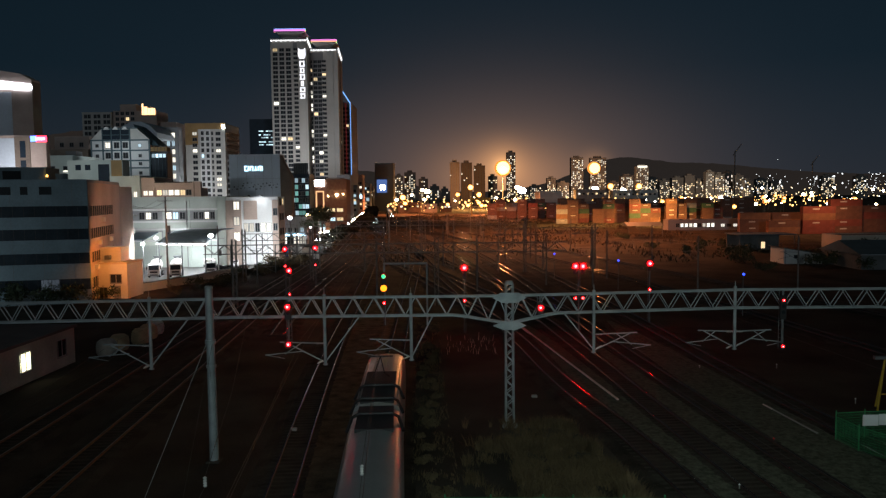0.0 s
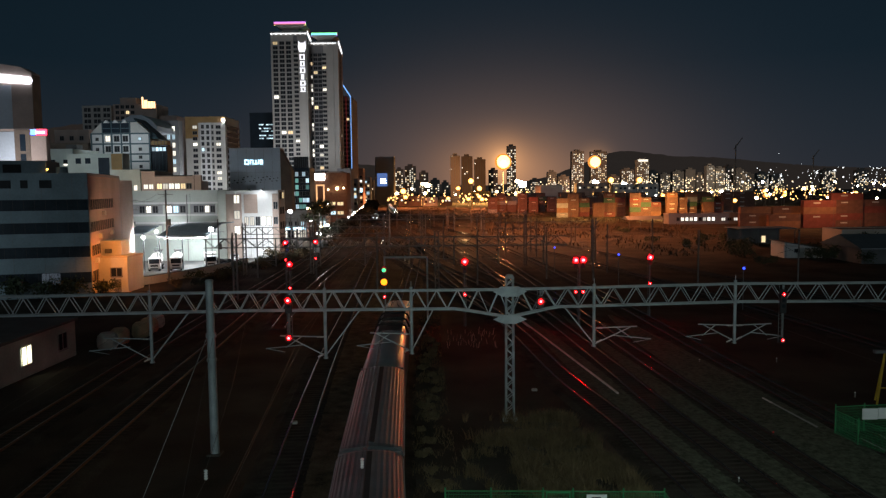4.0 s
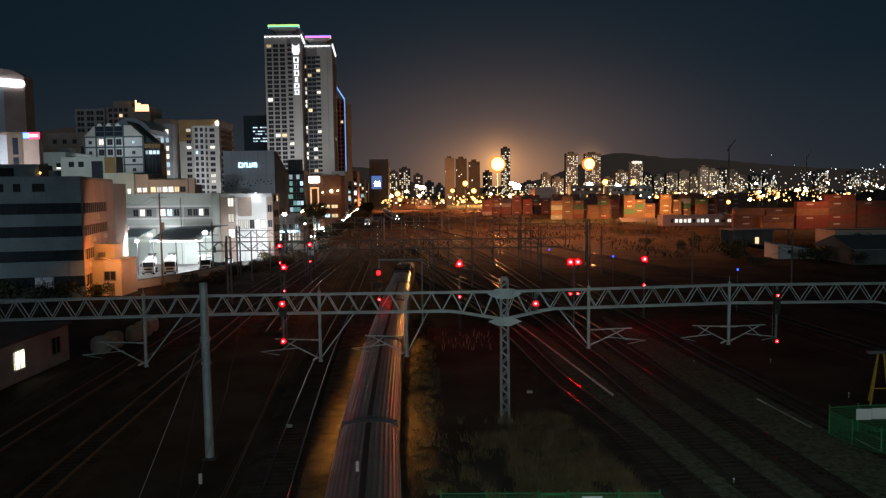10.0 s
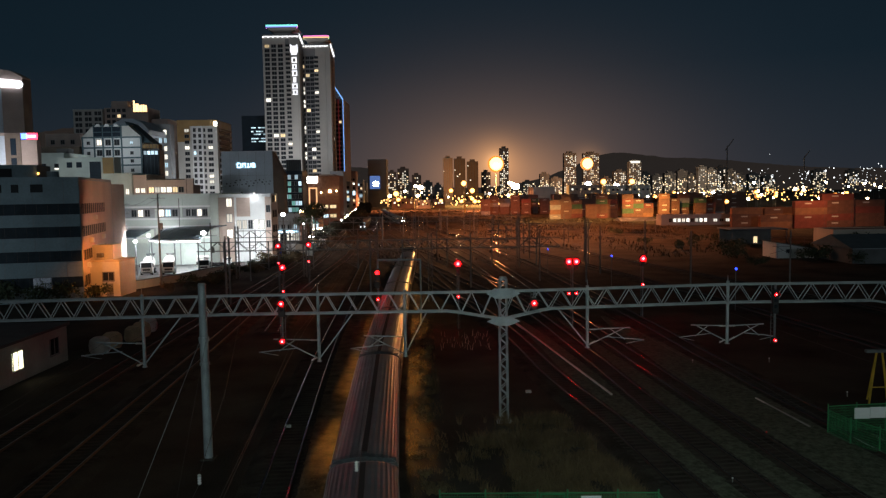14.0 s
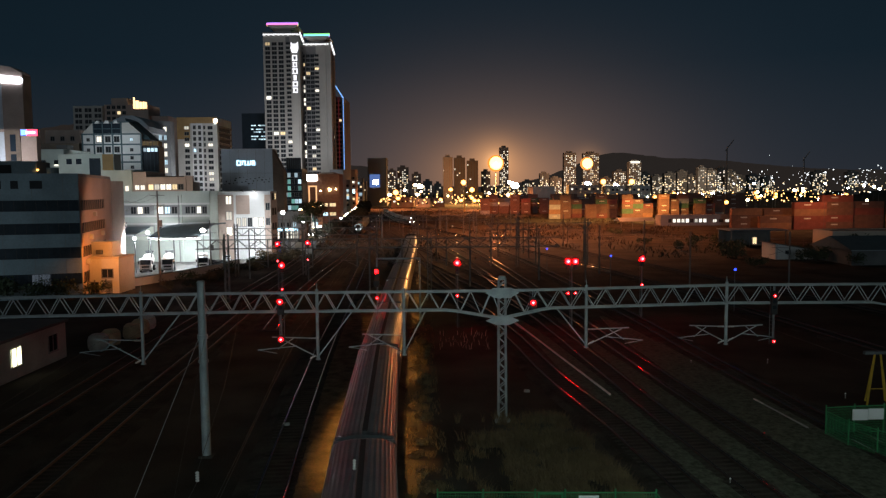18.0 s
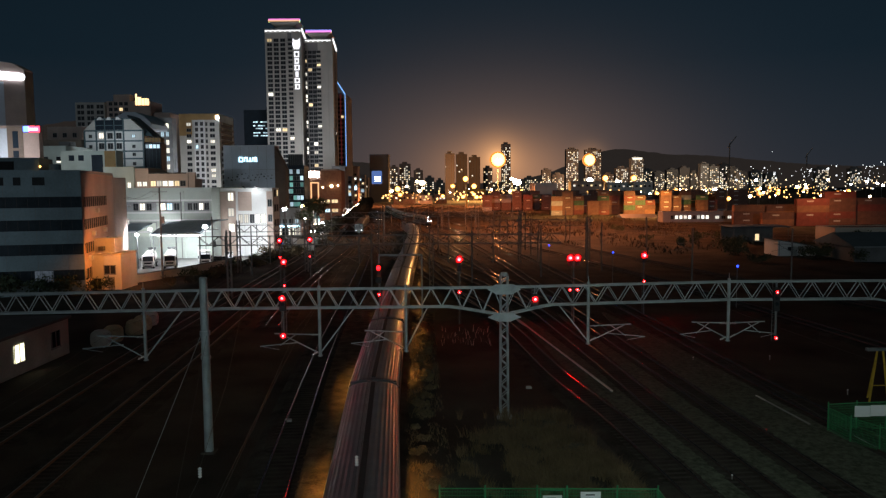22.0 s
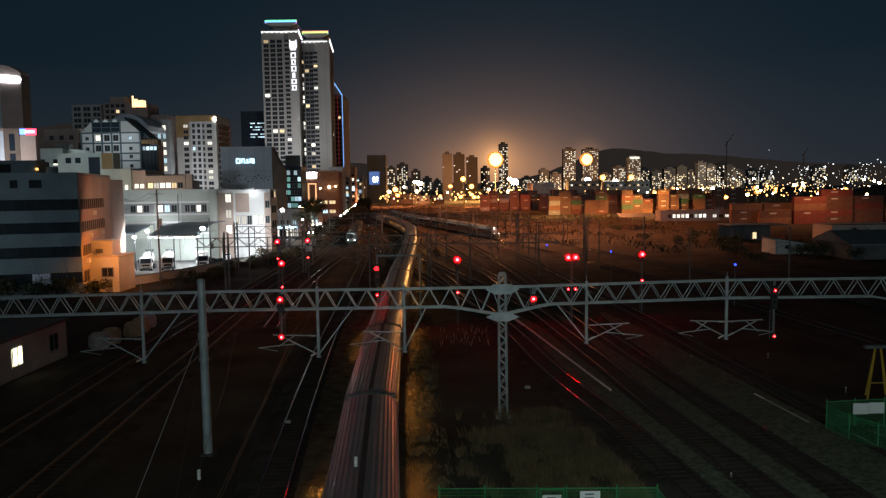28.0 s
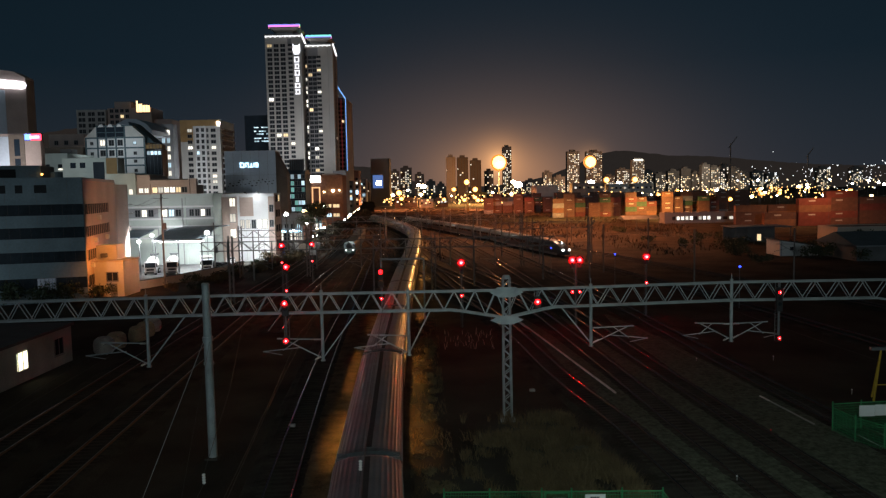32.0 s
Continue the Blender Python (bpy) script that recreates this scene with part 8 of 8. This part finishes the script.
for k, (x, y, z) in enumerate(((-10.36, 30, 4.16), (-3.78, 30, 4.62))):
    d = thing("strain_insulator", "white strain insulator on a steel wire", "insulator", (x, y, z), "strain insulators")
    s = Solid()
    for i in range(4):
        s.tube((0, 0, -0.22 + 0.11 * i), (0, 0, -0.16 + 0.11 * i), 0.05, 0.09, 10).tube((0, 0, -0.16 + 0.11 * i), (0, 0, -0.11 + 0.11 * i), 0.09, 0.04, 10)
    part("porcelain_discs", s, PORCELAIN, d)
    part("wire", Solid().path([(0, 0, 0.2), (-0.3 if k else -1.2, 8, 1.6), (-0.5 if k else -3.4, 20.0, 4.4)], 0.012, 5).path([(0, 0, -0.2), (0.5, -8, -1.2), (1.0, -20, -1.6)], 0.012, 5), CABLE, d)

# ---- farther gantries and masts ----
# darker than the near steel: far dimness and silhouettes are put into this tone
FAR_STEEL = surface("dim_far_steel", (0.17, 0.16, 0.15), 0.7, 0.2, 0.35, 1.0, 10)
def far_gantry(y, x0, x1, masts, label, skew=0.0):
    g = thing("overhead_line_gantry", label, "gantry", (0, 0, 0), "far gantries")
    for i, off in enumerate((0.0, 0.5)):
        lace, chord = Solid(), Solid()
        n = int((x1 - x0) / 1.5)
        for k in range(n):
            a, b = x0 + (x1 - x0) * k / n, x0 + (x1 - x0) * (k + 1) / n
            za, zb = (7.8, 9.1) if k % 2 else (9.1, 7.8)
            lace.bar((a, y + off + skew * a, za), (b, y + off + skew * b, zb), 0.07)
        for z in (7.8, 9.1):
            chord.bar((x0, y + off + skew * x0, z), (x1, y + off + skew * x1, z), 0.12)
        c = part("beam", chord, FAR_STEEL, g)
        part("lacing", lace, FAR_STEEL, c, kind="stuff")
    for x in masts:
        m, l = Solid(), Solid()
        for i, j in ((-1, 0), (1, 0), (-1, 1), (1, 1)):
            m.bar((x + 0.28 * i, y + 0.5 * j + skew * x, 0), (x + 0.28 * i, y + 0.5 * j + skew * x, 10), 0.11)
        for k in range(16):
            s = 1 if k % 2 else -1
            l.bar((x - 0.28 * s, y + skew * x, 0.3 + 0.6 * k), (x + 0.28 * s, y + skew * x, 0.9 + 0.6 * k), 0.06)
        mm = part("lattice_mast", m, FAR_STEEL, g)
        part("lacing", l, FAR_STEEL, mm, kind="stuff")
    for x in np.arange(x0 + 4, x1 - 2, 6.5):
        part("drop_post", Solid().tube((x, y + skew * x, 5.0), (x, y + skew * x, 9.2), 0.09, 0.09, 8).tube((x, y + skew * x, 5.9), (x - 2.4, y + skew * x, 6.0), 0.04, 0.04, 6).tube((x, y + skew * x, 5.1), (x - 1.6, y + skew * x, 5.9), 0.035, 0.035, 6), FAR_STEEL, g)


far_gantry(107, -36, 17, (-31.6, -2.0), "dim lattice gantry farther up the yard")
far_gantry(140, -39.8, -12, (-39.4, -26.5), "dim lattice gantry near the loading yard")
far_gantry(152, 9, 31, (15.5, 30), "far dim lattice gantry over the yard", 0.05)
far_gantry(205, -42, 22, (-41, -8, 21), "far dim lattice gantry over the yard")
for k, (line, off) in enumerate(((LINE_L1, 3.2), (LINE_R1, 3.0), (LINE_R3, 3.2), (LINE_FAST, -3.2), (LINE_FAST, 3.2), (LINE_R6, 3.4), (LINE_L4, -3.4), (LINE_R5, 3.2))):
    for y in range(112 + 9 * k % 30, 330, 46):
        m = thing("catenary_mast", "slim steel mast with an arm for the overhead line", "mast", (line(y) + off, y, 0), "catenary masts")
        part("mast", Solid().tube((0, 0, 0), (0, 0, 9.2), 0.14, 0.11, 8), FAR_STEEL, m)
        s = -1 if off > 0 else 1
        part("arm", Solid().tube((0, 0, 6.6), (2.8 * s, 0, 6.7), 0.04, 0.04, 6).tube((0, 0, 5.4), (2.2 * s, 0, 6.6), 0.04, 0.04, 6).tube((1.2 * s, 0, 6.0), (3.2 * s, 0, 5.5), 0.03, 0.03, 6), FAR_STEEL, m)
for x, y, h in ((-49.6, 128.5, 16.4), (-65.0, 150, 15.2), (-47.6, 150.5, 10.4), (-47.0, 178, 11), (-44.5, 205, 11)):
    p = thing("utility_pole", "dark utility pole with crossarms and a transformer", "utility pole", (x, y, 0), "utility poles")
    part("pole", Solid().tube((0, 0, 0), (0, 0, h), 0.19, 0.12, 10), FAR_STEEL, p)
    for z in (h - 0.8, h - 2.6):
        arm = part("crossarm", Solid().bar((-1.3, 0, z), (1.3, 0, z), 0.09), FAR_STEEL, p)
        for xx in (-1.2, -0.5, 0.5, 1.2):
            part("insulator", Solid().tube((xx, 0, z + 0.04), (xx, 0, z + 0.3), 0.05, 0.03, 8), PORCELAIN, arm)
    part("transformer", Solid().tube((0.42, 0, h - 6.2), (0.42, 0, h - 5.1), 0.28, 0.28, 12), FAR_STEEL, p)
span = thing("power_cable", "sagging power cables between the utility poles", "cable", (0, 0, 0))
for dx, dz in ((-1.2, 15.9), (0.5, 15.9), (1.2, 14.1)):
    pts = [(-49.6 + dx + (-15.4) * u, 128.5 + 21.5 * u, dz - 1.2 * u - 4 * u * (1 - u)) for u in np.linspace(0, 1, 9)]
    part("cable", Solid().path(pts, 0.02, 4), BLACK, span)

# ---- sheds on the harbour side ----
# wall colour is set dark so that the sheds stay dim under the lamps
SHED_WALL = surface("dim_shed_render", (0.13, 0.135, 0.13), 0.9, 0, 0.35, 0.3, 4, 0.15)
shed = thing("open_shed", "open-fronted shed with a thin roof and lit interior", "shed", (77, 197, 0))
part("roof", Solid().box(-0.5, -1, 4.6, 15, 9, 4.85), STEELBLUE, shed)
part("back_wall", Solid().box(0, 8.6, 0, 14.5, 8.8, 4.6), SHED_WALL, shed)
for x in (0, 4.8, 9.6, 14.4):
    part("post", Solid().tube((x, -0.8, 0), (x, -0.8, 4.6), 0.1, 0.1, 8), GALV_DARK, shed)
part("lit_door", Solid().box(9.6, 8.45, 0.4, 10.6, 8.59, 2.2), WIN_WARM, shed, "lit doorway")
ware = thing("warehouse", "low white warehouse with a sloping sheet roof", "warehouse", (74.2, 164, 0))
part("wall", Solid().loft([[(0, y, 0), (0, y, 3.5), (8.4, y, 2.0), (8.4, y, 0)] for y in (0, 7)]), PLASTER_PALE, ware)
part("roof", Solid().loft([[(-0.4, y, 3.56), (8.8, y, 1.96), (8.8, y, 2.12), (-0.4, y, 3.72)] for y in (-0.4, 7.4)]), GALV_DARK, ware)
part("window", Solid().box(2.2, -0.05, 1.2, 3.4, -0.004, 2.0), PANE, ware, "small dark window")
part("downpipe", Solid().tube((0.3, -0.12, 0), (0.3, -0.12, 3.4), 0.06, 0.06, 6), FRAME, ware)
hall = thing("long_shed", "long low shed with a dark teal sheet roof", "shed", (83.5, 150, 0))
part("wall", Solid().box(0, 0, 0, 26, 16, 3.2), SHED_WALL, hall)
part("roof", Solid().loft([[(-0.5, -0.6, 3.1), (-0.5, 8, 5.6), (-0.5, 16.6, 3.1)], [(26.5, -0.6, 3.1), (26.5, 8, 5.6), (26.5, 16.6, 3.1)]]), TEAL_FRAME, hall)
part("eave_trim", Solid().bar((-0.5, -0.65, 3.12), (26.5, -0.65, 3.12), 0.08, 0.16), GALV, hall, "pale eave trim")
for x in (9.5, 13.0):
    part("window", Solid().box(x, -0.05, 1.6, x + 2.2, 0.0, 1.95), WIN_COOL, hall, "lit window slit")
cream = house_block("cream_building", "low cream building with small windows", 99, 122, 187, 197, 4.6, BEIGE, parapet=0.3)
windows(cream, 2, 20, 0, 1.8, 1, 5, 1, 1.4, 1.1, 0.0)
marquee = thing("open_shed", "dark canopy shed beside the container stacks", "shed", (63.5, 264, 0))
part("roof", Solid().loft([[(0, -0.3, 4.4), (0, 5, 5.6), (0, 10.3, 4.4)], [(13, -0.3, 4.4), (13, 5, 5.6), (13, 10.3, 4.4)]]), STEELBLUE, marquee)
for x in (0.5, 4.5, 8.5, 12.5):
    part("post", Solid().tube((x, 0, 0), (x, 0, 4.5), 0.1, 0.1, 8), GALV_DARK, marquee)
yard_fence = thing("yard_fence", "low dark railing between railway and harbour", "fence", (0, 0, 0))
for k in range(30):
    x, y = 44 + k * 3.2, 238 - k * 2.2
    part("post", Solid().tube((x, y, 0), (x, y, 2.0), 0.05, 0.05, 6), GALV_DARK, yard_fence)
part("rail", Solid().bar((44, 238, 1.9), (137, 174, 1.9), 0.08), GALV_DARK, yard_fence)
part("rail", Solid().bar((44, 238, 1.0), (137, 174, 1.0), 0.08), GALV_DARK, yard_fence)


def motions():
    """All that moves: the three trains, the starting signal's drums, and the colour drums on the towers."""
    for car, line, stops, turn in MOVERS:
        walk(car, [(t, on_line(line, y, turn)) for t, y in stops])
    for drum, z, t0 in ((DRUM_TOP, 6.25, 7.65), (DRUM_AMBER, 4.80, 8.2)):
        turns = ((0, 0), (t0, 0), (t0 + 0.1, 60), (t0 + 0.2, 120), (t0 + 0.3, 180), (32, 180))
        walk(drum, [(t, pose(0, -0.18, z, 0, 0, r)) for t, r in turns])
    for drum, at in LOCAL_BEAM:
        turns = ((0, 180), (5.1, 180), (5.2, 120), (5.3, 60), (5.4, 0), (9.6, 0), (9.7, 60), (9.8, 120), (9.9, 180), (12.1, 180), (12.2, 120), (12.3, 60), (12.4, 0), (13.2, 0), (13.3, 60), (13.4, 120), (13.5, 180), (16.1, 180), (16.2, 120), (16.3, 60), (16.4, 0), (17.0, 0), (17.1, 60), (17.2, 120), (17.3, 180), (32, 180))
        walk(drum, [(t, pose(*at, 0, 0, r)) for t, r in turns])
    for drum, base, hues in CROWNS:
        walk(drum, [(t, base @ pose(0, 0, 0, 360 * (1 - h))) for t, h in hues])


motions()
